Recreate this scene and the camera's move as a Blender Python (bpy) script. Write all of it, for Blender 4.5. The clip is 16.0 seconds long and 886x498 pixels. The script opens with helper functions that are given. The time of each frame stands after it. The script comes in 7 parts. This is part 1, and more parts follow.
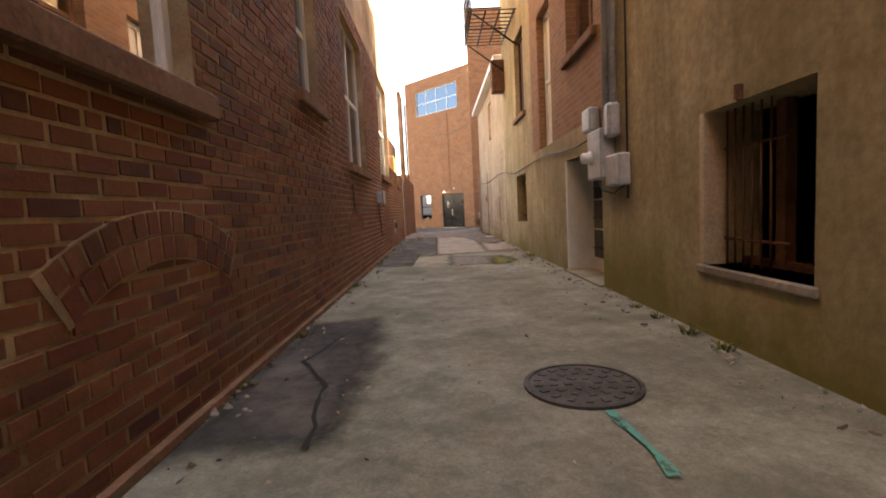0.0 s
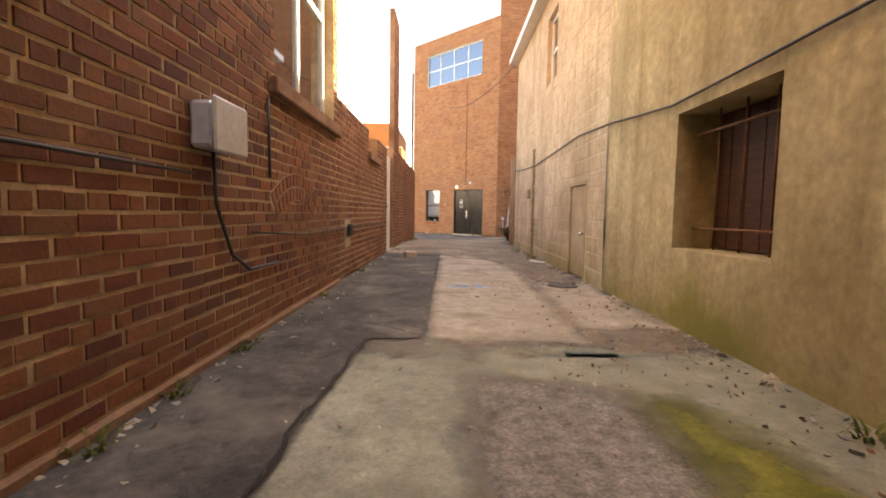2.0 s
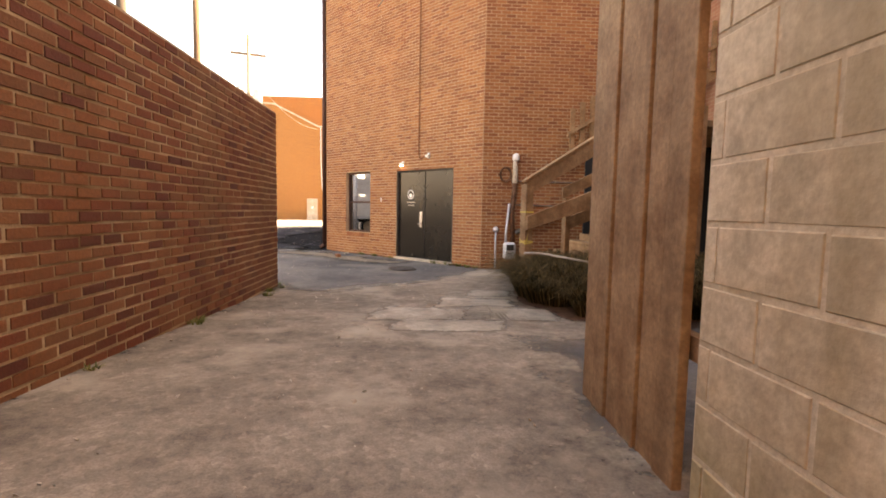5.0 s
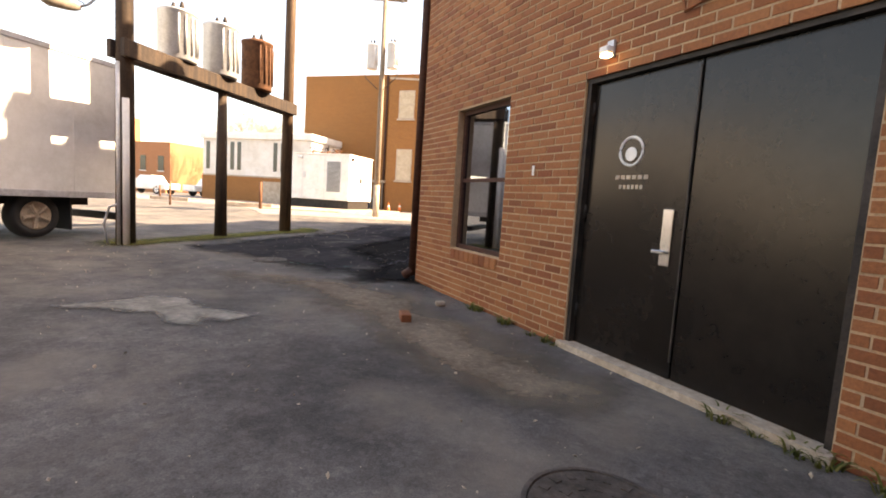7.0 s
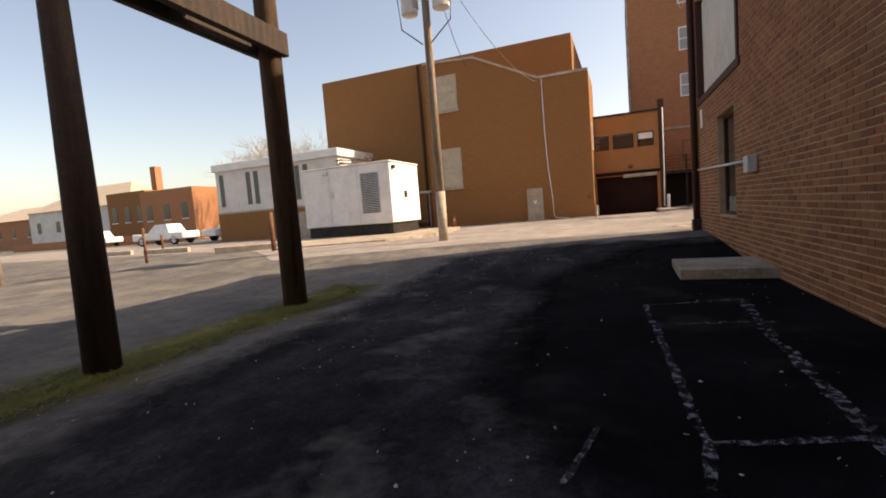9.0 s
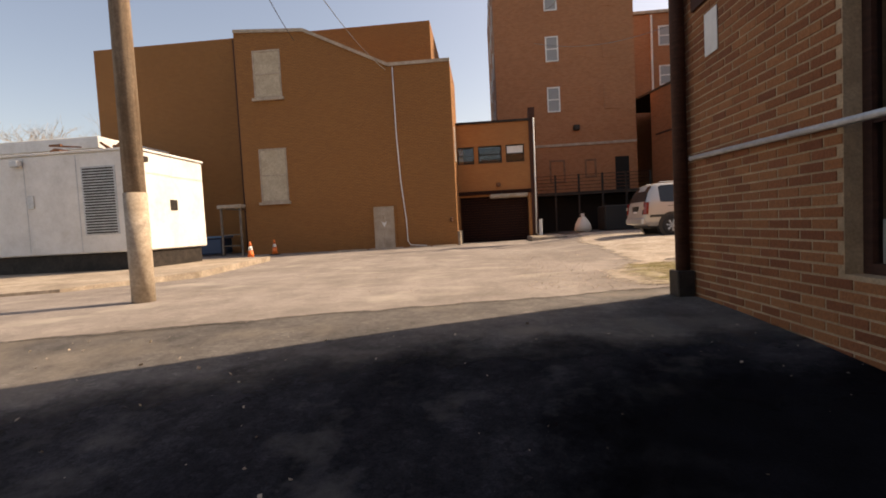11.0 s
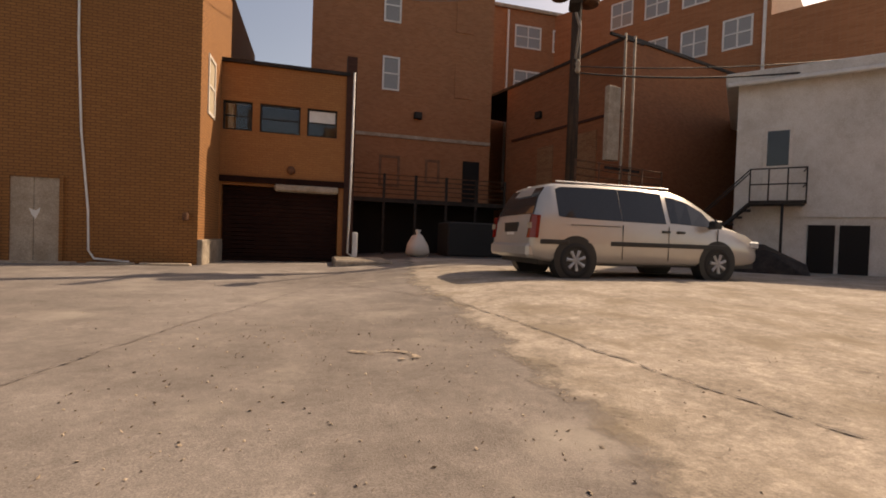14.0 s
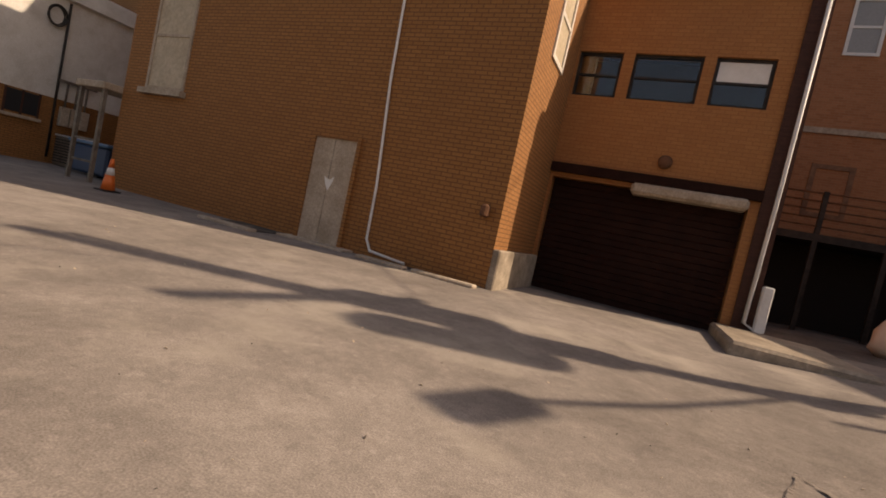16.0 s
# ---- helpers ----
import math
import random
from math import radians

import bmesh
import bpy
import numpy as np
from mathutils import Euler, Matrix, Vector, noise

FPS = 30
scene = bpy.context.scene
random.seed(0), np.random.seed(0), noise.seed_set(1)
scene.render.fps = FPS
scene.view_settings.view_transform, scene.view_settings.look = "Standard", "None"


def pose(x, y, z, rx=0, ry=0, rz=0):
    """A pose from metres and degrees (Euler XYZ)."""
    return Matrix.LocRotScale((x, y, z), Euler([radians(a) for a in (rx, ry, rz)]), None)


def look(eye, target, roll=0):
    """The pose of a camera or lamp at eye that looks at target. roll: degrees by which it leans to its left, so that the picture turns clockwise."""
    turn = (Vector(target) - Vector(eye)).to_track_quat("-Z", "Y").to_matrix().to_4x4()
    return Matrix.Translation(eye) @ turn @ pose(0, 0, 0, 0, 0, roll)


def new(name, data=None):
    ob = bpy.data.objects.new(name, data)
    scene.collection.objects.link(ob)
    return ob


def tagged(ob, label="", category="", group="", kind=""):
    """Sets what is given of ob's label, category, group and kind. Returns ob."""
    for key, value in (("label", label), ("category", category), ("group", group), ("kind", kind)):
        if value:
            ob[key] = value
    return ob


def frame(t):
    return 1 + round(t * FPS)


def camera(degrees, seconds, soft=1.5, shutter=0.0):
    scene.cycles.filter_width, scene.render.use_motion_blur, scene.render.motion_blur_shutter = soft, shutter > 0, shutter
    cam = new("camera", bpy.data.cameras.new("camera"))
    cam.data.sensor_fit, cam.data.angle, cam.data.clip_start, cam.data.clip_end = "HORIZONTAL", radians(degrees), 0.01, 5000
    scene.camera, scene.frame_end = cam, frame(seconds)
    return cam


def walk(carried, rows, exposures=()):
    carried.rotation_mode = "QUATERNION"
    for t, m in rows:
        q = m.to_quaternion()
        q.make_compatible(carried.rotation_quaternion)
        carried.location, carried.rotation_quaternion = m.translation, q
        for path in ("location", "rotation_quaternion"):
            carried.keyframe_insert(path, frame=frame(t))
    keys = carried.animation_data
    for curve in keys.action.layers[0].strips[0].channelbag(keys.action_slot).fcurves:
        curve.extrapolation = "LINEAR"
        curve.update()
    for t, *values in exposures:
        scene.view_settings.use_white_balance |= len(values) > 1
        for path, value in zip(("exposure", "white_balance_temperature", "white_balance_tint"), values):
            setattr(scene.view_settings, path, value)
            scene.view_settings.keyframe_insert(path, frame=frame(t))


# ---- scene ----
cam = camera(86.9, 16.0, soft=1.8)
PATH = [
    (0, (-0.017, -0.669, 0.977), (-0.002, 1.324, 0.811), -2.9),
    (0.5, (0.073, 1.007, 0.964), (0.204, 2.996, 0.804), -1.6),
    (1, (0.109, 2.826, 0.947), (0.181, 4.817, 0.767), 1.9),
    (1.5, (0.044, 4.666, 0.878), (0.016, 6.659, 0.715), 2.3),
    (2, (0.073, 6.52, 0.867), (0.052, 8.514, 0.713), 0.9),
    (2.5, (0.061, 8.489, 0.878), (0.098, 10.483, 0.729), 0.2),
    (3, (0.153, 10.349, 0.871), (0.239, 12.343, 0.739), 0.5),
    (3.5, (0.29, 12.346, 0.865), (0.407, 14.339, 0.744), 0.4),
    (3.7, (0.343, 12.953, 0.925), (0.477, 14.945, 0.798), 1.0),
    (6, (1.149, 21.603, 1.037), (1.116, 23.595, 0.864), 0.6),
    (6.5, (0.974, 23.517, 1.011), (0.701, 25.49, 0.83), 2.9),
    (7, (0.413, 25.303, 0.954), (-0.166, 27.207, 0.754), 3.6),
    (7.5, (-0.678, 26.903, 0.901), (-1.56, 28.683, 0.671), 1.8),
    (8, (-1.853, 28.395, 0.837), (-2.831, 30.129, 0.639), -0.5),
    (8.5, (-2.707, 29.993, 0.823), (-3.616, 31.767, 0.662), -3.3),
    (9, (-3.627, 31.677, 0.916), (-4.36, 33.531, 0.76), -4.5),
    (9.5, (-4.03, 33.454, 0.907), (-4.642, 35.353, 0.76), -4.2),
    (10, (-4.216, 35.185, 0.957), (-4.733, 37.111, 0.811), -4.2),
    (10.2, (-4.279, 35.859, 0.963), (-4.722, 37.804, 0.82), -4.2),
    (12.3, (-3.525, 41.964, 0.729), (-3.385, 43.958, 0.698), -1.6),
    (12.5, (-3.47, 42.484, 0.79), (-3.282, 44.475, 0.747), -1.9),
    (13, (-3.195, 43.935, 0.785), (-2.829, 45.9, 0.737), -2.4),
    (13.5, (-2.805, 45.336, 0.758), (-2.272, 47.263, 0.715), -1.7),
    (14, (-2.438, 46.606, 0.82), (-1.918, 48.536, 0.78), 2.0),
    (14.5, (-2.195, 47.929, 0.862), (-1.924, 49.91, 0.81), 5.7),
    (15, (-2.167, 49.35, 0.88), (-2.235, 51.347, 0.804), 8.5),
    (15.5, (-2.419, 50.793, 0.879), (-2.833, 52.748, 0.79), 10.8),
    (16, (-3.013, 52.228, 0.832), (-3.832, 54.05, 0.725), 12.4),
]
EXPOSURES = [(0, 3.0, 9400, 16), (0.5, 3.1, 9700, 16), (1.5, 3.3, 10500, 17), (2.5, 3.35, 11600, 19), (3.7, 3.35, 12400, 20), (6.0, 2.85, 11800, 21), (7.0, 2.35, 9700, 18), (7.5, 2.15, 8800, 16), (8.0, 1.55, 8700, 17), (8.6, 0.95, 8600, 17), (10.2, 0.55, 8600, 18), (12.3, 0.25, 8900, 19), (13.3, 0.08, 8900, 19), (14.5, -0.08, 9000, 20), (16, -0.05, 9000, 20)]
walk(cam, [(t, look(eye, target, roll)) for t, eye, target, roll in PATH], EXPOSURES)

# ---- sky and sun ----
SUN_DIR = Vector((0.92, 0.39, 0)).normalized()
SUN_EL = radians(41)
world = bpy.data.worlds.new("world")
scene.world = world
world.use_nodes = True
wn = world.node_tree
sky = wn.nodes.new("ShaderNodeTexSky")
sky.sky_type = "NISHITA"
sky.sun_disc = False
sky.sun_elevation = SUN_EL
sky.sun_rotation = math.atan2(SUN_DIR.x, SUN_DIR.y)
sky.dust_density = 2.0
wn.links.new(sky.outputs[0], wn.nodes["Background"].inputs[0])
wn.nodes["Background"].inputs[1].default_value = 0.15
sun_data = bpy.data.lights.new("sun", "SUN")
sun_data.energy = 5.0
sun_data.angle = radians(0.5)
sun_data.color = (1.0, 0.93, 0.82)
sun = new("sun", sun_data)
sun.matrix_world = look(tuple(SUN_DIR * math.cos(SUN_EL) * 60 + Vector((0, 0, math.sin(SUN_EL) * 60))), (0, 0, 0))


# ---- materials ----
def nodes_of(name):
    m = bpy.data.materials.new(name)
    m.use_nodes = True
    nt = m.node_tree
    return m, nt, nt.nodes["Principled BSDF"]


def noise_node(nt, scale, detail=4.0, stretch=None, rough=0.6):
    geo = nt.nodes.new("ShaderNodeNewGeometry")
    src = geo.outputs["Position"]
    if stretch:
        mp = nt.nodes.new("ShaderNodeMapping")
        mp.inputs["Scale"].default_value = stretch
        nt.links.new(src, mp.inputs["Vector"])
        src = mp.outputs[0]
    n = nt.nodes.new("ShaderNodeTexNoise")
    n.inputs["Scale"].default_value = scale
    n.inputs["Detail"].default_value = detail
    n.inputs["Roughness"].default_value = rough
    nt.links.new(src, n.inputs["Vector"])
    return n.outputs["Fac"]


def ramp(nt, fac, stops):
    r = nt.nodes.new("ShaderNodeValToRGB")
    while len(r.color_ramp.elements) < len(stops):
        r.color_ramp.elements.new(0.5)
    for e, (p, c) in zip(r.color_ramp.elements, stops):
        e.position = p
        e.color = (*c, 1)
    nt.links.new(fac, r.inputs[0])
    return r.outputs[0]


def mix(nt, fac, a, b, mode="MIX"):
    n = nt.nodes.new("ShaderNodeMix")
    n.data_type = "RGBA"
    n.blend_type = mode
    for sock, v in ((n.inputs[0], fac), (n.inputs[6], a), (n.inputs[7], b)):
        if isinstance(v, (int, float)):
            sock.default_value = v
        elif isinstance(v, tuple):
            sock.default_value = (*v, 1)
        else:
            nt.links.new(v, sock)
    return n.outputs[2]


def bump(nt, bsdf, fac, strength, dist=0.01):
    b = nt.nodes.new("ShaderNodeBump")
    b.inputs["Strength"].default_value = strength
    b.inputs["Distance"].default_value = dist
    nt.links.new(fac, b.inputs["Height"])
    nt.links.new(b.outputs[0], bsdf.inputs["Normal"])


def surf(name, a, b, scale=1.5, rough=0.8, fine=40, bump_s=0.3, metal=0.0, blot=None, blot_scale=0.7, blot_at=(0.52, 0.7), grit=0.35, stretch=None, vary=0.0, algae=None, spec=0.3, mid=0.3, streak=None, speck=0.0, rise=-0.42):
    """A surface with broad patches of a and b, fine grit, and an optional third stain colour."""
    m, nt, bs = nodes_of(name)
    col = ramp(nt, noise_node(nt, scale, 5, stretch), [(0.35, a), (0.65, b)])
    f = noise_node(nt, fine, 3)
    if mid:
        col = mix(nt, mid, col, ramp(nt, noise_node(nt, scale * 5.3, 8, rough=0.7), [(0.3, (0.2, 0.2, 0.2)), (0.7, (0.8, 0.8, 0.8))]), "OVERLAY")
    if streak:
        col = mix(nt, ramp(nt, noise_node(nt, 3.2, 6, (1, 1, 0.09)), [(0.5, (0, 0, 0)), (0.72, (0.7, 0.7, 0.7))]), col, streak)
    col = mix(nt, grit, col, ramp(nt, f, [(0.3, (0.25, 0.25, 0.25)), (0.7, (0.75, 0.75, 0.75))]), "OVERLAY")
    if speck:
        cells = nt.nodes.new("ShaderNodeTexVoronoi")
        cells.inputs["Scale"].default_value = 34
        geo = nt.nodes.new("ShaderNodeNewGeometry")
        nt.links.new(geo.outputs["Position"], cells.inputs["Vector"])
        tone = nt.nodes.new("ShaderNodeSeparateColor")
        nt.links.new(cells.outputs["Color"], tone.inputs[0])
        col = mix(nt, speck, col, ramp(nt, tone.outputs[0], [(0.0, (0.22,) * 3), (0.5, (0.48,) * 3), (0.9, (0.58,) * 3), (1.0, (0.9,) * 3)]), "OVERLAY")
        col = mix(nt, speck, col, ramp(nt, noise_node(nt, 7.5, 9, rough=0.78), [(0.32, (0.18,) * 3), (0.68, (0.8,) * 3)]), "OVERLAY")
    if blot:
        col = mix(nt, ramp(nt, noise_node(nt, blot_scale, 6), [(blot_at[0], (0, 0, 0)), (blot_at[1], (1, 1, 1))]), col, blot)
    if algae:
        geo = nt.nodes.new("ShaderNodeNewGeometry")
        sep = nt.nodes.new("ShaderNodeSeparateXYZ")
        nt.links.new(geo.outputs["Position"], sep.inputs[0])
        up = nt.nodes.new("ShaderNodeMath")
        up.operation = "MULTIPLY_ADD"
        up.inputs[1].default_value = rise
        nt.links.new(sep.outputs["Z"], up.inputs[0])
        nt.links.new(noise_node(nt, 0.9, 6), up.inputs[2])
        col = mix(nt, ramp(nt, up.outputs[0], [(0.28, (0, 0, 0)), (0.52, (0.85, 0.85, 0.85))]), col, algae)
    if vary:
        info = nt.nodes.new("ShaderNodeObjectInfo")
        col = mix(nt, vary, col, ramp(nt, info.outputs["Random"], [(0, (0.2, 0.2, 0.2)), (1, (0.8, 0.8, 0.8))]), "OVERLAY")
    nt.links.new(col, bs.inputs["Base Color"])
    bs.inputs["Roughness"].default_value = rough
    bs.inputs["Metallic"].default_value = metal
    bs.inputs["Specular IOR Level"].default_value = spec
    if bump_s:
        bump(nt, bs, f, bump_s)
    return m


def brick_mat(name, stops, dirt, dirt_amount=0.5):
    """Fired brick: every brick its own tone, with soot and grain."""
    m, nt, bs = nodes_of(name)
    geo = nt.nodes.new("ShaderNodeNewGeometry")
    info = nt.nodes.new("ShaderNodeObjectInfo")
    add = nt.nodes.new("ShaderNodeMath")
    add.operation = "ADD"
    nt.links.new(geo.outputs["Random Per Island"], add.inputs[0])
    nt.links.new(info.outputs["Random"], add.inputs[1])
    fr = nt.nodes.new("ShaderNodeMath")
    fr.operation = "FRACT"
    nt.links.new(add.outputs[0], fr.inputs[0])
    col = ramp(nt, fr.outputs[0], stops)
    fine = noise_node(nt, 55, 4)
    col = mix(nt, 0.4, col, ramp(nt, fine, [(0.3, (0.25, 0.25, 0.25)), (0.7, (0.72, 0.72, 0.72))]), "OVERLAY")
    col = mix(nt, ramp(nt, noise_node(nt, 1.1, 6), [(0.45, (0, 0, 0)), (0.75, (dirt_amount,) * 3)]), col, dirt)
    nt.links.new(col, bs.inputs["Base Color"])
    bs.inputs["Roughness"].default_value = 0.85
    bump(nt, bs, fine, 0.5)
    return m


def far_brick(name, c1, c2, mortar, course=0.0677, length=0.203, blot=(0.12, 0.05, 0.02), joint=0.006):
    """Brickwork too far off for single bricks: joints as relief, tone brick by brick."""
    m, nt, bs = nodes_of(name)
    geo = nt.nodes.new("ShaderNodeNewGeometry")
    sep = nt.nodes.new("ShaderNodeSeparateXYZ")
    nt.links.new(geo.outputs["Position"], sep.inputs[0])
    comb = nt.nodes.new("ShaderNodeCombineXYZ")
    add = nt.nodes.new("ShaderNodeMath")
    add.operation = "ADD"
    nt.links.new(sep.outputs["X"], add.inputs[0])
    nt.links.new(sep.outputs["Y"], add.inputs[1])
    nt.links.new(add.outputs[0], comb.inputs["X"])
    nt.links.new(sep.outputs["Z"], comb.inputs["Y"])
    br = nt.nodes.new("ShaderNodeTexBrick")
    br.inputs["Scale"].default_value = 1.0
    br.inputs["Brick Width"].default_value = length
    br.inputs["Row Height"].default_value = course
    br.inputs["Mortar Size"].default_value = joint
    br.inputs["Mortar Smooth"].default_value = 0.3
    br.inputs["Color1"].default_value = (*c1, 1)
    br.inputs["Color2"].default_value = (*c2, 1)
    br.inputs["Mortar"].default_value = (*mortar, 1)
    nt.links.new(comb.outputs[0], br.inputs["Vector"])
    col = mix(nt, ramp(nt, noise_node(nt, 0.5, 6), [(0.5, (0, 0, 0)), (0.8, (0.35,) * 3)]), br.outputs["Color"], blot)
    fine = noise_node(nt, 30, 3)
    col = mix(nt, 0.3, col, ramp(nt, fine, [(0.3, (0.3,) * 3), (0.7, (0.7,) * 3)]), "OVERLAY")
    nt.links.new(col, bs.inputs["Base Color"])
    bs.inputs["Roughness"].default_value = 0.85
    inv = nt.nodes.new("ShaderNodeMath")
    inv.operation = "SUBTRACT"
    inv.inputs[0].default_value = 1.0
    nt.links.new(br.outputs["Fac"], inv.inputs[1])
    bump(nt, bs, inv.outputs[0], 0.5, 0.008)
    return m


def plain(name, c, rough=0.5, metal=0.0, emit=None, strength=0.0, transmission=0.0):
    m, nt, bs = nodes_of(name)
    f = noise_node(nt, 25, 4)
    col = mix(nt, 0.18, c, ramp(nt, f, [(0.3, (0.3,) * 3), (0.7, (0.7,) * 3)]), "OVERLAY")
    nt.links.new(col, bs.inputs["Base Color"])
    bs.inputs["Roughness"].default_value = rough
    bs.inputs["Metallic"].default_value = metal
    bs.inputs["Transmission Weight"].default_value = transmission
    if emit:
        bs.inputs["Emission Color"].default_value = (*emit, 1)
        bs.inputs["Emission Strength"].default_value = strength
    return m


def island_mat(name, stops, rough=0.7):
    """Blades and leaves, each with a tone of its own."""
    m, nt, bs = nodes_of(name)
    geo = nt.nodes.new("ShaderNodeNewGeometry")
    col = ramp(nt, geo.outputs["Random Per Island"], stops)
    col = mix(nt, 0.35, col, ramp(nt, noise_node(nt, 3.1, 4), [(0.3, (0.25,) * 3), (0.7, (0.75,) * 3)]), "OVERLAY")
    nt.links.new(col, bs.inputs["Base Color"])
    bs.inputs["Roughness"].default_value = rough
    bs.inputs["Specular IOR Level"].default_value = 0.2
    tl = nt.nodes.new("ShaderNodeBsdfTranslucent")
    nt.links.new(col, tl.inputs["Color"])
    mx = nt.nodes.new("ShaderNodeMixShader")
    mx.inputs[0].default_value = 0.4
    nt.links.new(bs.outputs[0], mx.inputs[1])
    nt.links.new(tl.outputs[0], mx.inputs[2])
    nt.links.new(mx.outputs[0], nt.nodes["Material Output"].inputs["Surface"])
    return m


M = {}
M["brick_old"] = brick_mat("old_red_brick", [(0, (0.08, 0.015, 0.007)), (0.3, (0.155, 0.034, 0.012)), (0.6, (0.195, 0.06, 0.020)), (0.85, (0.23, 0.085, 0.033)), (1, (0.13, 0.043, 0.016))], (0.15, 0.068, 0.026), 0.7)
M["mortar_old"] = surf("old_mortar", (0.34, 0.24, 0.15), (0.52, 0.39, 0.255), 2.0, 0.95, 60, 0.5, blot=(0.17, 0.095, 0.045), blot_scale=0.6, blot_at=(0.47, 0.68))
M["mortar_sooty"] = surf("sooty_mortar", (0.30, 0.21, 0.13), (0.46, 0.34, 0.22), 2.0, 0.95, 60, 0.5, blot=(0.16, 0.088, 0.04), blot_scale=0.6, blot_at=(0.45, 0.66))
M["brick_tan"] = brick_mat("orange_brown_brick", [(0, (0.19, 0.055, 0.019)), (0.4, (0.285, 0.10, 0.034)), (0.75, (0.335, 0.13, 0.048)), (1, (0.22, 0.062, 0.023))], (0.15, 0.054, 0.021), 0.5)
M["mortar_tan"] = surf("tan_mortar", (0.36, 0.24, 0.145), (0.47, 0.33, 0.21), 2.0, 0.95, 60, 0.4)
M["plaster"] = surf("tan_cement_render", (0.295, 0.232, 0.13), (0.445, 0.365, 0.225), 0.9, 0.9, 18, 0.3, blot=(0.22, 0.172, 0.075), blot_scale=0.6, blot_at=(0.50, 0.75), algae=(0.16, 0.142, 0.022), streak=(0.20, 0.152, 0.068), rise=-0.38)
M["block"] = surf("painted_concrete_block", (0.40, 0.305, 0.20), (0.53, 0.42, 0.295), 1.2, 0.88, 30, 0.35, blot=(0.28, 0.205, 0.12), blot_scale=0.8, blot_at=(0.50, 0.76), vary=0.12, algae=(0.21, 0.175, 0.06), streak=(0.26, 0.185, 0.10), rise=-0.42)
M["block_joint"] = surf("block_joint", (0.44, 0.345, 0.235), (0.56, 0.45, 0.32), 2, 0.9, 40, 0.3, blot=(0.31, 0.23, 0.135), blot_scale=0.8, blot_at=(0.50, 0.76))
M["moss"] = surf("moss", (0.10, 0.10, 0.014), (0.19, 0.17, 0.035), 5, 0.95, 50, 0.6)
M["concrete"] = surf("alley_concrete", (0.185, 0.175, 0.125), (0.32, 0.305, 0.235), 0.8, 0.85, 90, 0.2, blot=(0.125, 0.12, 0.08), blot_scale=1.0, blot_at=(0.5, 0.70), grit=0.35, mid=0.5, speck=0.18)
M["concrete_light"] = surf("worn_light_concrete", (0.26, 0.212, 0.165), (0.38, 0.318, 0.25), 0.9, 0.85, 110, 0.2, blot=(0.19, 0.152, 0.115), blot_scale=1.5, grit=0.35, mid=0.5, speck=0.22)
M["asphalt"] = surf("grey_asphalt", (0.075, 0.069, 0.065), (0.135, 0.122, 0.112), 0.7, 0.9, 110, 0.35, blot=(0.20, 0.17, 0.14), blot_scale=0.9, blot_at=(0.5, 0.78), grit=0.5, spec=0.2, mid=0.5, speck=0.3)
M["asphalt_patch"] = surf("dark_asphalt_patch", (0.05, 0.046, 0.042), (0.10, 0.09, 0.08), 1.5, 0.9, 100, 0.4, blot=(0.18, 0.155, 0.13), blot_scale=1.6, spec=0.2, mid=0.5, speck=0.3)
M["asphalt_sun"] = surf("worn_lot_asphalt", (0.195, 0.169, 0.151), (0.262, 0.23, 0.208), 0.35, 0.92, 120, 0.3, blot=(0.36, 0.32, 0.275), blot_scale=0.9, blot_at=(0.55, 0.76), grit=0.5, spec=0.15, mid=0.4, speck=0.16)
M["gravel_patch"] = surf("stony_patch", (0.14, 0.12, 0.10), (0.26, 0.23, 0.20), 14, 0.95, 60, 0.9, grit=0.7)
M["dirt"] = surf("dry_dirt", (0.30, 0.255, 0.21), (0.42, 0.362, 0.305), 1.6, 0.95, 90, 0.4, blot=(0.25, 0.205, 0.155), blot_scale=1.4, blot_at=(0.5, 0.7), spec=0.1, mid=0.45, speck=0.25)
# Asphalt with the yard's deep shade put into its colour, in two depths.
M["yard_shade"] = surf("shade_black_asphalt", (0.003, 0.003, 0.004), (0.009, 0.009, 0.011), 0.9, 0.95, 90, 0.4, blot=(0.03, 0.028, 0.027), blot_scale=1.6, blot_at=(0.55, 0.8), grit=0.6, spec=0.03, mid=0.5)
M["yard_shade_soft"] = surf("shade_dark_asphalt", (0.012, 0.012, 0.015), (0.042, 0.040, 0.044), 0.8, 0.95, 90, 0.4, blot=(0.13, 0.12, 0.11), blot_scale=1.8, blot_at=(0.54, 0.8), grit=0.6, stretch=(1.6, 0.5, 1), spec=0.05, mid=0.7, speck=0.4)
M["spill"] = surf("cement_spill", (0.17, 0.155, 0.13), (0.27, 0.25, 0.215), 2.2, 0.9, 90, 0.3, mid=0.5, speck=0.3)
M["yard_dirt"] = surf("washed_brown_dirt", (0.15, 0.115, 0.085), (0.22, 0.175, 0.13), 2.4, 0.95, 90, 0.3, spec=0.15, mid=0.5, speck=0.3)
M["paving_brown"] = surf("brown_grey_paving", (0.15, 0.118, 0.09), (0.26, 0.208, 0.16), 1.1, 0.9, 100, 0.3, blot=(0.36, 0.295, 0.225), blot_scale=1.0, blot_at=(0.54, 0.70), grit=0.4, spec=0.15, mid=0.5, speck=0.28)
M["crack"] = plain("dark_joint_crack", (0.02, 0.017, 0.014), 0.95)
M["straw"] = island_mat("straw_and_grass", [(0, (0.14, 0.145, 0.04)), (0.35, (0.22, 0.19, 0.075)), (0.7, (0.36, 0.29, 0.165)), (1, (0.46, 0.39, 0.26))], 0.9)
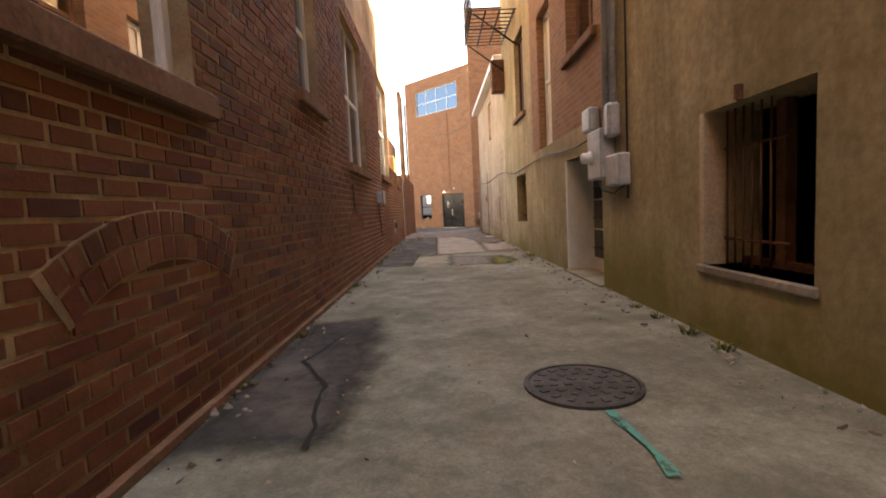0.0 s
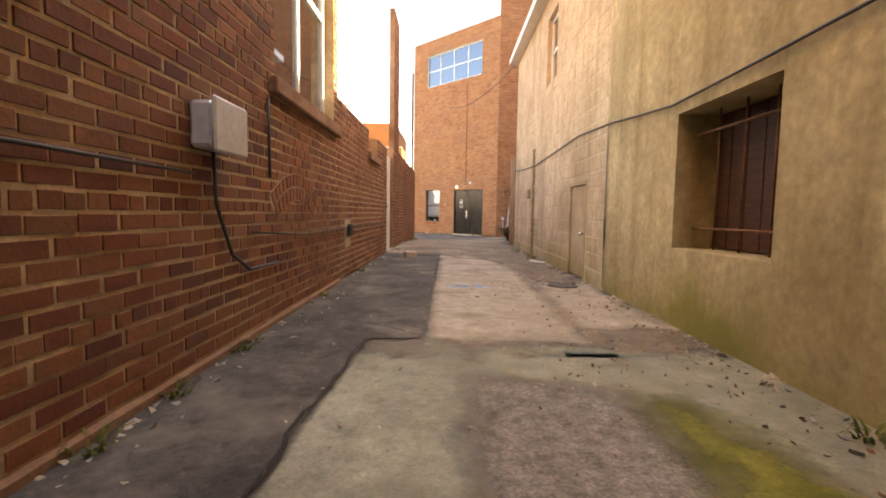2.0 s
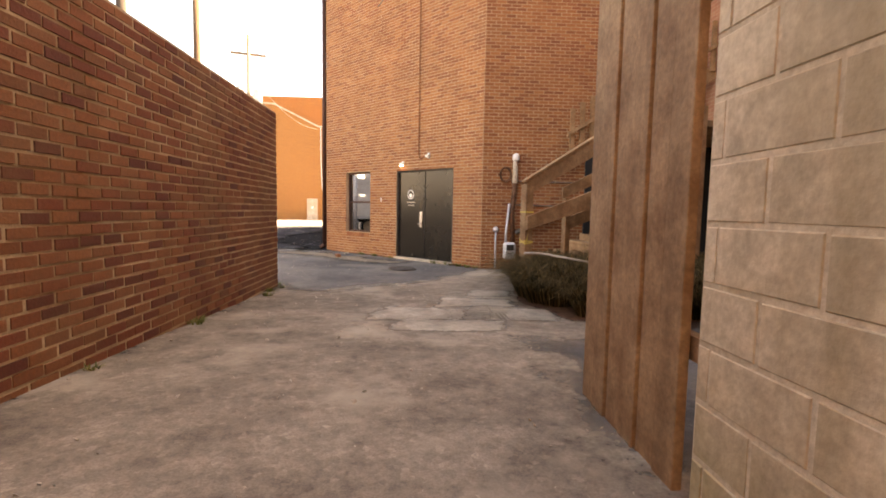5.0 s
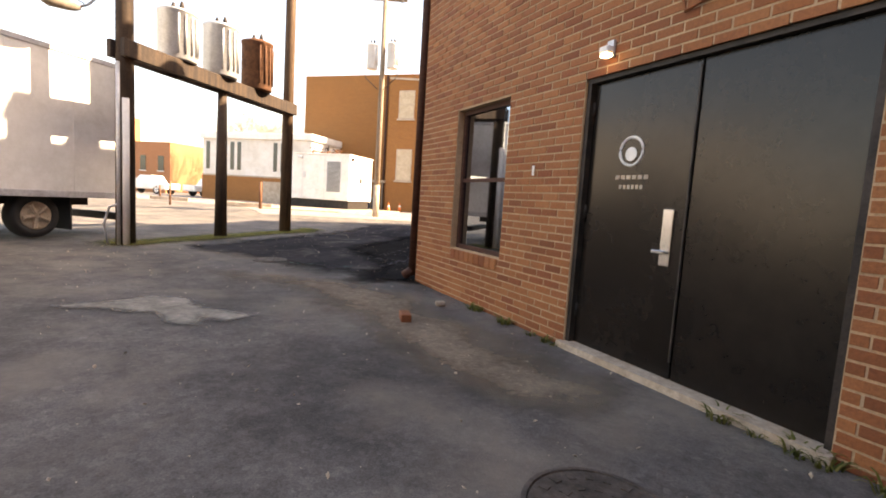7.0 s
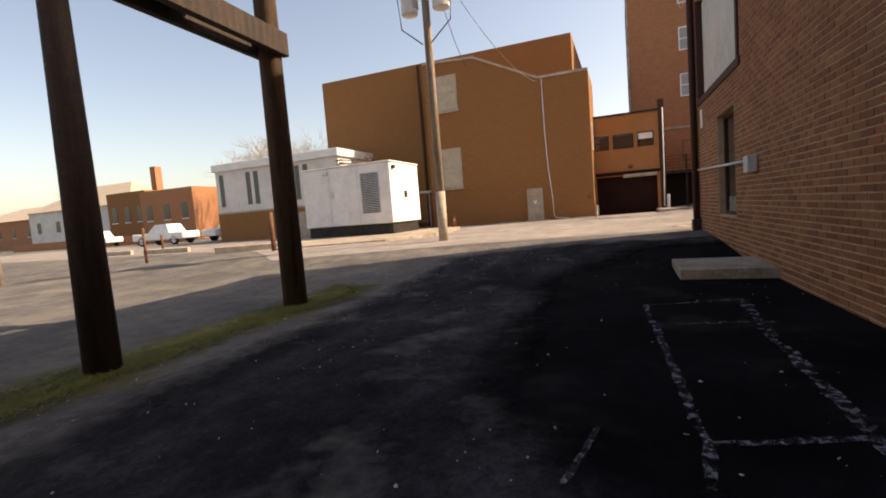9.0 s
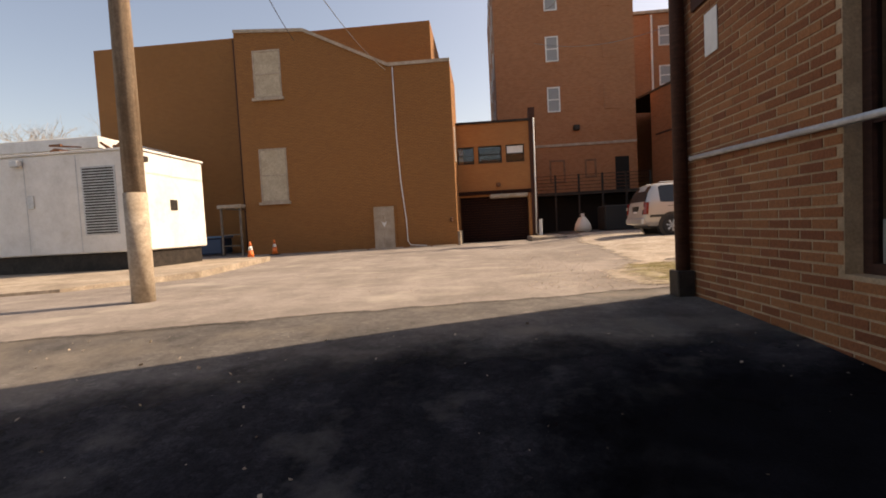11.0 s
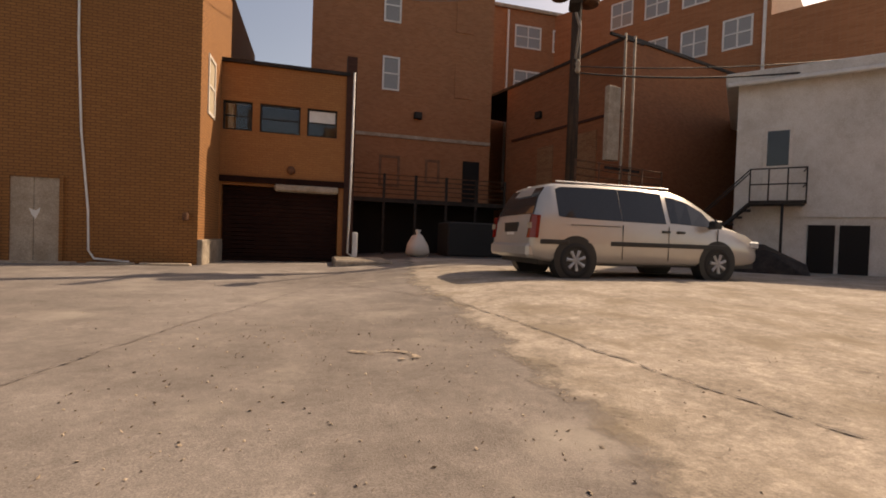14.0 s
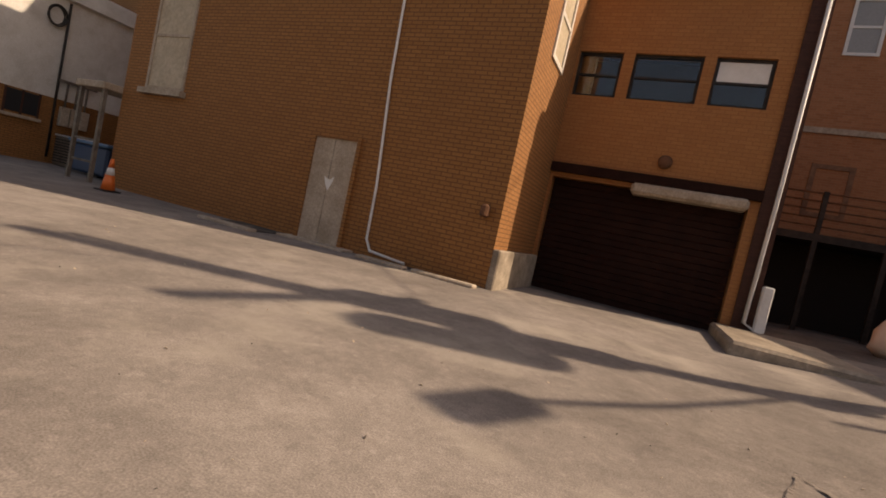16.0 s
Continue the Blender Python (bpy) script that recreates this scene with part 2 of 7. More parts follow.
M["lot_crack"] = plain("dusty_crack", (0.20, 0.17, 0.147), 0.95)
M["iron"] = surf("worn_cast_iron", (0.05, 0.042, 0.036), (0.12, 0.10, 0.085), 7, 0.65, 60, 0.4, metal=0.25)
M["chalk"] = surf("scuffed_pale_paint", (0.07, 0.07, 0.085), (0.14, 0.14, 0.16), 6, 0.9, 60, 0.3)
M["mirror_glass"] = plain("reflective_window_glass", (0.29, 0.33, 0.38), 0.03, 1.0)
M["blue_glass"] = plain("dim_blue_window_glass", (0.10, 0.13, 0.17), 0.05, 1.0)
M["turf"] = surf("dry_turf", (0.17, 0.15, 0.085), (0.29, 0.25, 0.165), 2.2, 0.95, 110, 0.6, blot=(0.35, 0.30, 0.235), blot_scale=1.6, blot_at=(0.48, 0.62), grit=0.6, spec=0.1, mid=0.5, speck=0.4)
M["grass"] = surf("short_dry_grass", (0.10, 0.11, 0.03), (0.22, 0.19, 0.07), 6, 0.95, 80, 0.5)
M["white_paint"] = surf("white_paint", (0.66, 0.65, 0.62), (0.78, 0.77, 0.74), 1.2, 0.5, 20, 0.1, blot=(0.5, 0.47, 0.42), blot_scale=1.5, blot_at=(0.6, 0.9), grit=0.12)
M["white_door"] = surf("cream_door_paint", (0.62, 0.58, 0.52), (0.70, 0.66, 0.60), 2, 0.45, 15, 0.08, grit=0.1)
M["grey_metal"] = surf("grey_galvanised_metal", (0.45, 0.46, 0.47), (0.58, 0.59, 0.60), 3, 0.45, 30, 0.1, metal=0.35, grit=0.2)
M["dull_metal"] = surf("dull_weathered_metal", (0.13, 0.105, 0.085), (0.22, 0.185, 0.15), 5, 0.7, 40, 0.2, metal=0.2)
M["tape"] = plain("yellow_caution_tape", (0.55, 0.40, 0.09), 0.6)
M["dark_metal"] = surf("black_iron", (0.02, 0.018, 0.016), (0.05, 0.04, 0.035), 6, 0.6, 60, 0.3, metal=0.3)
M["rust"] = surf("rusty_iron", (0.10, 0.045, 0.025), (0.19, 0.09, 0.05), 8, 0.8, 60, 0.5, metal=0.2)
M["black_door"] = surf("black_door_paint", (0.008, 0.006, 0.005), (0.014, 0.011, 0.009), 2, 0.24, 8, 0.04, grit=0.1, spec=0.28)
M["wood"] = surf("weathered_timber", (0.20, 0.105, 0.05), (0.34, 0.205, 0.11), 4, 0.8, 40, 0.3, streak=(0.14, 0.08, 0.04))
M["pole_wood"] = surf("weathered_grey_pole", (0.17, 0.115, 0.075), (0.32, 0.245, 0.18), 2, 0.85, 40, 0.5, stretch=(6, 6, 0.5))
M["brown_pole"] = surf("creosoted_brown_pole", (0.06, 0.034, 0.02), (0.13, 0.08, 0.048), 2, 0.85, 40, 0.5, stretch=(6, 6, 0.5))
M["dark_pole"] = surf("tarred_dark_pole", (0.03, 0.022, 0.018), (0.07, 0.045, 0.03), 2, 0.8, 40, 0.5, stretch=(6, 6, 0.5))
M["sill"] = surf("red_brown_sandstone", (0.17, 0.085, 0.05), (0.27, 0.15, 0.09), 4, 0.85, 40, 0.4)
# Near-black for depths where shade is painted, and for plain dark doors.
M["dark"] = plain("shade_and_door_black", (0.012, 0.010, 0.009), 0.9)
M["glass"] = plain("window_glass", (0.9, 0.92, 0.92), 0.02, transmission=1.0)
M["glass_pale"] = plain("window_with_pale_blinds", (0.30, 0.30, 0.29), 0.08)
M["glass_dark"] = plain("tinted_glass", (0.03, 0.032, 0.035), 0.04)
M["brown_brick"] = far_brick("brown_painted_brick", (0.285, 0.12, 0.034), (0.33, 0.142, 0.043), (0.155, 0.062, 0.018), blot=(0.225, 0.092, 0.029), joint=0.009)
M["garage_brick"] = far_brick("orange_painted_brick", (0.36, 0.15, 0.05), (0.40, 0.175, 0.06), (0.28, 0.11, 0.04), blot=(0.27, 0.11, 0.04))
M["hotel_brick"] = far_brick("hotel_red_brick", (0.33, 0.13, 0.055), (0.415, 0.175, 0.08), (0.37, 0.20, 0.11), blot=(0.26, 0.108, 0.052))
M["annex_brick"] = far_brick("annex_red_brick", (0.25, 0.085, 0.034), (0.32, 0.118, 0.05), (0.25, 0.12, 0.06), blot=(0.17, 0.06, 0.026))
M["upper_brick"] = far_brick("upper_storey_brick", (0.22, 0.095, 0.042), (0.29, 0.145, 0.07), (0.30, 0.20, 0.115), course=0.078, length=0.215, blot=(0.30, 0.205, 0.115))
M["old_far"] = far_brick("old_upper_brick", (0.30, 0.12, 0.07), (0.36, 0.17, 0.10), (0.38, 0.24, 0.15), course=0.078, length=0.215, blot=(0.34, 0.20, 0.13))
M["tan_far"] = far_brick("upper_tan_brick", (0.33, 0.14, 0.065), (0.38, 0.18, 0.085), (0.46, 0.34, 0.22), course=0.0677, length=0.203, blot=(0.30, 0.14, 0.07))
M["coping"] = surf("stone_coping", (0.34, 0.27, 0.20), (0.46, 0.38, 0.30), 3, 0.85, 30, 0.3)
M["roof"] = surf("dark_roofing", (0.05, 0.045, 0.04), (0.09, 0.08, 0.07), 2, 0.9, 30, 0.3)
M["rubber"] = plain("black_rubber", (0.018, 0.018, 0.018), 0.8)
M["van_paint"] = surf("silver_car_paint", (0.54, 0.51, 0.47), (0.58, 0.55, 0.51), 1, 0.26, 5, 0.0, metal=0.35, grit=0.03, spec=0.5, mid=0)
M["trim_black"] = plain("black_plastic_trim", (0.02, 0.02, 0.02), 0.5)
M["red_lens"] = plain("red_lamp_lens", (0.20, 0.012, 0.01), 0.15)
M["chrome"] = plain("bright_alloy", (0.62, 0.62, 0.62), 0.25, 1.0)
M["blue"] = plain("blue_marking_paint", (0.14, 0.34, 0.62), 0.8)
M["teal"] = plain("green_marking_paint", (0.08, 0.36, 0.28), 0.8)
M["bin_blue"] = plain("dark_blue_plastic", (0.02, 0.05, 0.11), 0.5)
M["bin_lid"] = plain("blue_lid_plastic", (0.07, 0.16, 0.27), 0.5)
M["orange"] = plain("orange_plastic", (0.75, 0.16, 0.03), 0.5)
M["blind"] = surf("closed_cream_blind", (0.42, 0.34, 0.24), (0.50, 0.42, 0.31), 2, 0.7, 10, 0.05, grit=0.1)
M["bag"] = plain("white_plastic_bag", (0.62, 0.56, 0.5), 0.5)
M["leaf"] = island_mat("strap_leaf", [(0, (0.026, 0.020, 0.008)), (0.5, (0.07, 0.05, 0.018)), (0.85, (0.16, 0.105, 0.042)), (1, (0.30, 0.215, 0.105))])
M["weed"] = island_mat("weed_leaf", [(0, (0.07, 0.085, 0.02)), (0.5, (0.14, 0.15, 0.035)), (1, (0.24, 0.21, 0.08))])
M["twig"] = surf("bare_twigs", (0.30, 0.26, 0.22), (0.42, 0.37, 0.31), 3, 0.9, 30, 0.2)
M["lamp_on"] = plain("lit_lamp", (0.9, 0.85, 0.7), 0.4, emit=(1.0, 0.82, 0.55), strength=3)
M["dark_red"] = surf("dark_brown_shutter", (0.045, 0.017, 0.011), (0.07, 0.028, 0.018), 3, 0.7, 30, 0.15, stretch=(1, 1, 12))
M["cable"] = plain("black_cable", (0.03, 0.026, 0.022), 0.6)
M["wire"] = plain("aluminium_wire", (0.30, 0.29, 0.28), 0.5, 0.6)
M["stucco"] = surf("white_stucco", (0.60, 0.57, 0.52), (0.70, 0.67, 0.62), 0.6, 0.85, 30, 0.25, blot=(0.48, 0.44, 0.38), blot_scale=0.8, blot_at=(0.56, 0.8))


# ---- building blocks ----
def sstep(v, a, b):
    v = min(1, max(0, (v - a) / (b - a)))
    return v * v * (3 - 2 * v)


def ground_z(x, y):
    dip = -0.17 * sstep(y, 19, 25.5) * (1 - sstep(y, 37.5, 43))
    rise = 0.21 * sstep(x, -2.6, 1.2) * sstep(y, 46.5, 53)
    crown = 0.11 * sstep(y, 38.5, 42.5) * (1 - sstep(y, 44.5, 49))
    return dip + rise + crown


def mesh_of(name, bm):
    me = bpy.data.meshes.new(name)
    bm.to_mesh(me)
    bm.free()
    return me


def part(name, bm, material, parent=None, label="", smooth=False):
    ob = new(name, mesh_of(name, bm))
    ob.data.materials.append(material)
    if smooth:
        ob.data.shade_smooth()
    if parent is not None:
        ob.parent = parent
        ob.matrix_parent_inverse = parent.matrix_world.inverted() if parent.type != "EMPTY" else Matrix.Translation(-parent.location)
    if label:
        ob["label"] = label
    return ob


def thing(name, at=(0, 0, 0), label="", category="", group="", kind=""):
    ob = new(name)
    ob.location = at
    ob.empty_display_size = 0.1
    return tagged(ob, label, category, group, kind)


def solid(name, bm, material, label="", category="", group="", kind="", smooth=False):
    return tagged(part(name, bm, material, None, "", smooth), label, category, group, kind)


class Face:
    """A wall's own frame: u along it, d out of it, z up."""

    def __init__(self, origin, along, out):
        self.o, self.u, self.n = Vector((*origin, 0)), Vector((*along, 0)).normalized(), Vector((*out, 0)).normalized()

    def p(self, u, d, z):
        return self.o + self.u * u + self.n * d + Vector((0, 0, z))


WORLD = Face((0, 0), (1, 0), (0, 1))


def box(bm, f, u0, u1, d0, d1, z0, z1, bevel=0.0):
    vs = [bm.verts.new(f.p(u, d, z)) for z in (z0, z1) for d in (d0, d1) for u in (u0, u1)]
    faces = [bm.faces.new([vs[i] for i in q]) for q in ((0, 2, 3, 1), (4, 5, 7, 6), (0, 1, 5, 4), (2, 6, 7, 3), (0, 4, 6, 2), (1, 3, 7, 5))]
    if bevel:
        edges = list({e for fc in faces for e in fc.edges})
        bmesh.ops.bevel(bm, geom=edges, offset=bevel, segments=1, affect="EDGES")
    return vs


def tube(bm, pts, r, seg=8, r2=None, caps=True):
    """A round bar or cable through the points."""
    pts = [Vector(p) for p in pts]
    rings = []
    for i, p in enumerate(pts):
        d = (pts[min(i + 1, len(pts) - 1)] - pts[max(i - 1, 0)]).normalized()
        a = d.orthogonal().normalized() if abs(d.z) < 0.99 else Vector((1, 0, 0))
        if abs(d.z) < 0.99:
            a = d.cross(Vector((0, 0, 1))).normalized()
        b = d.cross(a)
        rr = r if r2 is None else r + (r2 - r) * i / (len(pts) - 1)
        rings.append([bm.verts.new(p + (a * math.cos(k * math.tau / seg) + b * math.sin(k * math.tau / seg)) * rr) for k in range(seg)])
    for s, t in zip(rings, rings[1:]):
        for k in range(seg):
            bm.faces.new((s[k], s[(k + 1) % seg], t[(k + 1) % seg], t[k]))
    if caps:
        bm.faces.new(rings[0][::-1])
        bm.faces.new(rings[-1])


def lathe(bm, base, profile, seg=16, axis=Vector((0, 0, 1))):
    """A turned form: profile is (radius, height) along the axis."""
    base = Vector(base)
    axis = Vector(axis).normalized()
    a = axis.orthogonal().normalized()
    b = axis.cross(a)
    rings = [[bm.verts.new(base + axis * h + (a * math.cos(k * math.tau / seg) + b * math.sin(k * math.tau / seg)) * r) for k in range(seg)] for r, h in profile]
    for s, t in zip(rings, rings[1:]):
        for k in range(seg):
            bm.faces.new((s[k], s[(k + 1) % seg], t[(k + 1) % seg], t[k]))
    bm.faces.new(rings[0][::-1])
    bm.faces.new(rings[-1])


def cut_spans(u0, u1, z0, z1, holes):
    spans = [(u0, u1)]
    for a, b, c, d in holes:
        if c < z1 - 1e-4 and d > z0 + 1e-4:
            spans = [s for x, y in spans for s in ((x, min(y, a)), (max(x, b), y)) if s[1] - s[0] > 0.02]
    return spans


def wall(name, f, u0, u1, z0, z1, thick, holes, material, label, parent=None):
    """A wall with real openings through it; its outer face lies at d = 0."""
    bm = bmesh.new()
    zs = sorted({z0, z1, *(h[2] for h in holes if z0 < h[2] < z1), *(h[3] for h in holes if z0 < h[3] < z1)})
    for a, b in zip(zs, zs[1:]):
        for s, t in cut_spans(u0, u1, a, b, holes):
            box(bm, f, s, t, -thick, 0, a, b)
    return tagged(part(name, bm, material, parent), label, "wall", kind="structure")


def unit_brick():
    v = [(-0.5, 0, -0.5), (0.5, 0, -0.5), (0.5, 0, 0.5), (-0.5, 0, 0.5), (-0.485, 1, -0.46), (0.485, 1, -0.46), (0.485, 1, 0.46), (-0.485, 1, 0.46)]
    q = [(4, 5, 6, 7), (0, 1, 5, 4), (1, 2, 6, 5), (2, 3, 7, 6), (3, 0, 4, 7)]
    return v, q


def lay(f, parent, u0, u1, z0, z1, holes, material, length=0.205, course=0.0755, joint=0.012, proud=0.01, near=None, name="brick", seed=1, header_row=0, rough_edge=0.004):
    """Courses of single bricks on a wall: those inside near are objects of their own, the rest one mesh."""
    rng = random.Random(seed)
    V, Q = unit_brick()
    shared = bpy.data.meshes.new(name)
    shared.from_pydata(V, [], [q[::-1] for q in Q])
    shared.materials.append(material)
    verts, quads, count = [], [], 0
    row, z = 0, z0
    rot = Matrix((f.u, f.n, Vector((0, 0, 1)))).transposed().to_4x4()
    while z + course * 0.6 < z1:
        top = min(z + course, z1)
        step = length * (0.5 if header_row and row % header_row == header_row - 1 else 1)
        for a, b in cut_spans(u0, u1, z + 0.02, top - 0.02, holes):
            u = math.floor(a / step) * step - (step / 2 if row % 2 else 0)
            while u < b:
                s, t = max(u, a) + joint / 2, min(u + step, b) - joint / 2
                u += step
                if t - s < 0.03:
                    continue
                jit = lambda k: (rng.random() - 0.5) * k  # noqa: E731
                s, t = s + jit(rough_edge * 2), t + jit(rough_edge * 2)
                du, dz, dd = (t - s) + jit(rough_edge), (top - z - joint) + jit(rough_edge), max(proud * 0.6, proud + jit(min(rough_edge * 1.5, proud)))
                c = f.p((s + t) / 2, -0.004, (z + top) / 2 + jit(rough_edge))
                m = Matrix.Translation(c) @ rot @ Matrix.Rotation(jit(0.02), 4, "Y") @ Matrix.Diagonal((du, dd + 0.004, dz, 1))
                if near and near[0] < (s + t) / 2 < near[1] and near[2] < z < near[3] and count < 300:
                    ob = new(name, shared)
                    ob.parent = parent
                    ob.matrix_world = m
                    count += 1
                else:
                    k = len(verts)
                    verts.extend(tuple(m @ Vector(v)) for v in V)
                    quads.extend(tuple(i + k for i in q[::-1]) for q in Q)
        z += course
        row += 1
    me = bpy.data.meshes.new("brickwork")
    me.from_pydata(verts, [], quads)
    me.materials.append(material)
    ob = new("brickwork", me)
    ob.parent = parent
    return tagged(ob, kind="stuff")


SOFT = {}


def soft_edged(material, soft, rag):
    """The same surface, thinning out raggedly where its stored depth from the edge runs out."""
    key = (material.name, soft, rag)
    if key not in SOFT:
        m = material.copy()
        nt = m.node_tree
        at = nt.nodes.new("ShaderNodeAttribute")
        at.attribute_name = "inside"
        wob = nt.nodes.new("ShaderNodeMath")
        wob.operation = "MULTIPLY_ADD"
        nt.links.new(noise_node(nt, 1.7, 9, rough=0.72), wob.inputs[0])
        wob.inputs[1].default_value = rag * 5
        nt.links.new(at.outputs["Fac"], wob.inputs[2])
        lim = nt.nodes.new("ShaderNodeMapRange")
        lim.inputs["From Min"].default_value = rag * 2.5 - soft / 2
        lim.inputs["From Max"].default_value = rag * 2.5 + soft / 2
        nt.links.new(wob.outputs[0], lim.inputs["Value"])
        tr = nt.nodes.new("ShaderNodeBsdfTransparent")
        mx = nt.nodes.new("ShaderNodeMixShader")
        nt.links.new(lim.outputs[0], mx.inputs[0])
        nt.links.new(tr.outputs[0], mx.inputs[1])
        nt.links.new(nt.nodes["Principled BSDF"].outputs[0], mx.inputs[2])
        nt.links.new(mx.outputs[0], nt.nodes["Material Output"].inputs["Surface"])
        SOFT[key] = m
    return SOFT[key]


def patch(name, outline, material, label, category="pavement", lift=0.006, rag=0.05, seed=3, kind="structure", soft=0.03, cell=None, clip=None):
    """A ragged-edged surface course on the ground, a few millimetres proud of it."""
    P = np.array(outline, float)
    Q = np.roll(P, -1, axis=0)
    lo, hi = P.min(0), P.max(0)
    grow = rag * 2.5 + soft + 0.05
    if cell is None:
        cell = min(0.4, max(0.08, float((hi - lo).min()) / 18))
    xs = np.arange(lo[0] - grow, hi[0] + grow + cell, cell)
    ys = np.arange(lo[1] - grow, hi[1] + grow + cell, cell)
    if clip:
        xs = np.clip(xs, clip[0], clip[1])
        xs = np.unique(xs)
    X, Y = np.meshgrid(xs, ys)
    best = np.full(X.shape, 1e9)
    odd = np.zeros(X.shape, bool)
    for (ax, ay), (bx_, by) in zip(P, Q):
        dx, dy = bx_ - ax, by - ay
        k = np.clip(((X - ax) * dx + (Y - ay) * dy) / (dx * dx + dy * dy), 0, 1)
        best = np.minimum(best, np.hypot(X - ax - k * dx, Y - ay - k * dy))
        if ay != by:
            odd ^= ((ay > Y) != (by > Y)) & (X < dx * (Y - ay) / dy + ax)
    best = np.where(odd, best, -best)
    keep = np.maximum(np.maximum(best[:-1, :-1], best[1:, :-1]), np.maximum(best[:-1, 1:], best[1:, 1:])) > -grow
    ids = np.full(X.shape, -1)
    verts, depth, quads = [], [], []

    def vert(r, c):
        if ids[r, c] < 0:
            ids[r, c] = len(verts)
            x, y = float(X[r, c]), float(Y[r, c])
            verts.append((x, y, ground_z(x, y) + lift))
            depth.append(float(best[r, c]))
        return int(ids[r, c])

    for r, c in zip(*np.nonzero(keep)):
        quads.append((vert(r, c), vert(r, c + 1), vert(r + 1, c + 1), vert(r + 1, c)))
    me = bpy.data.meshes.new(name)
    me.from_pydata(verts, [], quads)
    me.attributes.new("inside", "FLOAT", "POINT").data.foreach_set("value", depth)
    me.materials.append(soft_edged(material, soft, rag))
    me.shade_smooth()
    return tagged(new(name, me), label, category, kind=kind)


def worn_paint(material, amount):
    """Paint that has flaked off in specks."""
    m = material.copy()
    nt = m.node_tree
    lim = nt.nodes.new("ShaderNodeMapRange")
    lim.inputs["From Min"].default_value = amount
    lim.inputs["From Max"].default_value = amount + 0.12
    nt.links.new(noise_node(nt, 14, 6, rough=0.75), lim.inputs["Value"])
    tr = nt.nodes.new("ShaderNodeBsdfTransparent")
    mx = nt.nodes.new("ShaderNodeMixShader")
    nt.links.new(lim.outputs[0], mx.inputs[0])
    nt.links.new(tr.outputs[0], mx.inputs[1])
    nt.links.new(nt.nodes["Principled BSDF"].outputs[0], mx.inputs[2])
    nt.links.new(mx.outputs[0], nt.nodes["Material Output"].inputs["Surface"])
    return m


M["paint_faint"] = worn_paint(M["coping"], 0.44)
M["chalk_scuffed"] = worn_paint(M["chalk"], 0.46)
M["faint_crack"] = worn_paint(M["lot_crack"], 0.43)
# Maroon shutter colour, taken darker to include the shadow of its recess.
M["shutter"] = surf("recess_shaded_maroon", (0.020, 0.008, 0.006), (0.034, 0.014, 0.010), 3, 0.8, 30, 0.15, spec=0.1)
M["wall_stain"] = worn_paint(surf("damp_stain", (0.13, 0.095, 0.035), (0.22, 0.16, 0.07), 3, 0.95, 40, 0.3), 0.40)
M["blue_scuffed"] = worn_paint(M["blue"], 0.36)
M["teal_line"] = worn_paint(M["teal"], 0.36)
M["teal_scuffed"] = worn_paint(M["teal"], 0.47)


WIN_NO = [0]


def window(f, u0, u1, z0, z1, recess, label, frame_mat="white_paint", glass="glass", mullions=1, rails=1, sill=None, sill_mat="sill", fw=0.07, parent=None, back="dark", sill_over=0.12):
    """A sash window set back in its opening, with frame, panes, a black sheet painted as the unlit room behind it, and
    a sill.
    """
    WIN_NO[0] += 1
    t = thing("window_%d" % WIN_NO[0], f.p((u0 + u1) / 2, -recess, z0), label, "window", kind="structure") if parent is None else parent
    bm = bmesh.new()
    box(bm, f, u0, u0 + fw, -recess - 0.06, -recess, z0, z1)
    box(bm, f, u1 - fw, u1, -recess - 0.06, -recess, z0, z1)
    box(bm, f, u0 + fw, u1 - fw, -recess - 0.06, -recess + 0.001, z1 - fw, z1)
    box(bm, f, u0 + fw, u1 - fw, -recess - 0.06, -recess + 0.001, z0, z0 + fw)
    for i in range(1, mullions + 1):
        u = u0 + (u1 - u0) * i / (mullions + 1)
        box(bm, f, u - fw * 0.4, u + fw * 0.4, -recess - 0.05, -recess - 0.004, z0 + fw, z1 - fw)
    for i in range(1, rails + 1):
        z = z0 + (z1 - z0) * i / (rails + 1)
        box(bm, f, u0 + fw, u1 - fw, -recess - 0.054, -recess - 0.008, z - fw * 0.4, z + fw * 0.4)
    part("window_frame", bm, M[frame_mat], t)
    for i in range(mullions + 1):
        for j in range(rails + 1):
            a, b = u0 + (u1 - u0) * i / (mullions + 1), u0 + (u1 - u0) * (i + 1) / (mullions + 1)
            c, d = z0 + (z1 - z0) * j / (rails + 1), z0 + (z1 - z0) * (j + 1) / (rails + 1)
            bm = bmesh.new()
            box(bm, f, a + fw * 0.3, b - fw * 0.3, -recess - 0.036, -recess - 0.028, c + fw * 0.3, d - fw * 0.3)
            part("pane", bm, M[glass], t)
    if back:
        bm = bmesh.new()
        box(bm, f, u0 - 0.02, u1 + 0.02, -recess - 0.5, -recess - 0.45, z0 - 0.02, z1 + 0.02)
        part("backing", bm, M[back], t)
    if sill:
        bm = bmesh.new()
        box(bm, f, u0 - sill_over, u1 + sill_over, -recess + 0.001, 0.07, z0 - sill, z0 - 0.002, 0.012)
        part("window_sill", bm, M[sill_mat], t)
    return t


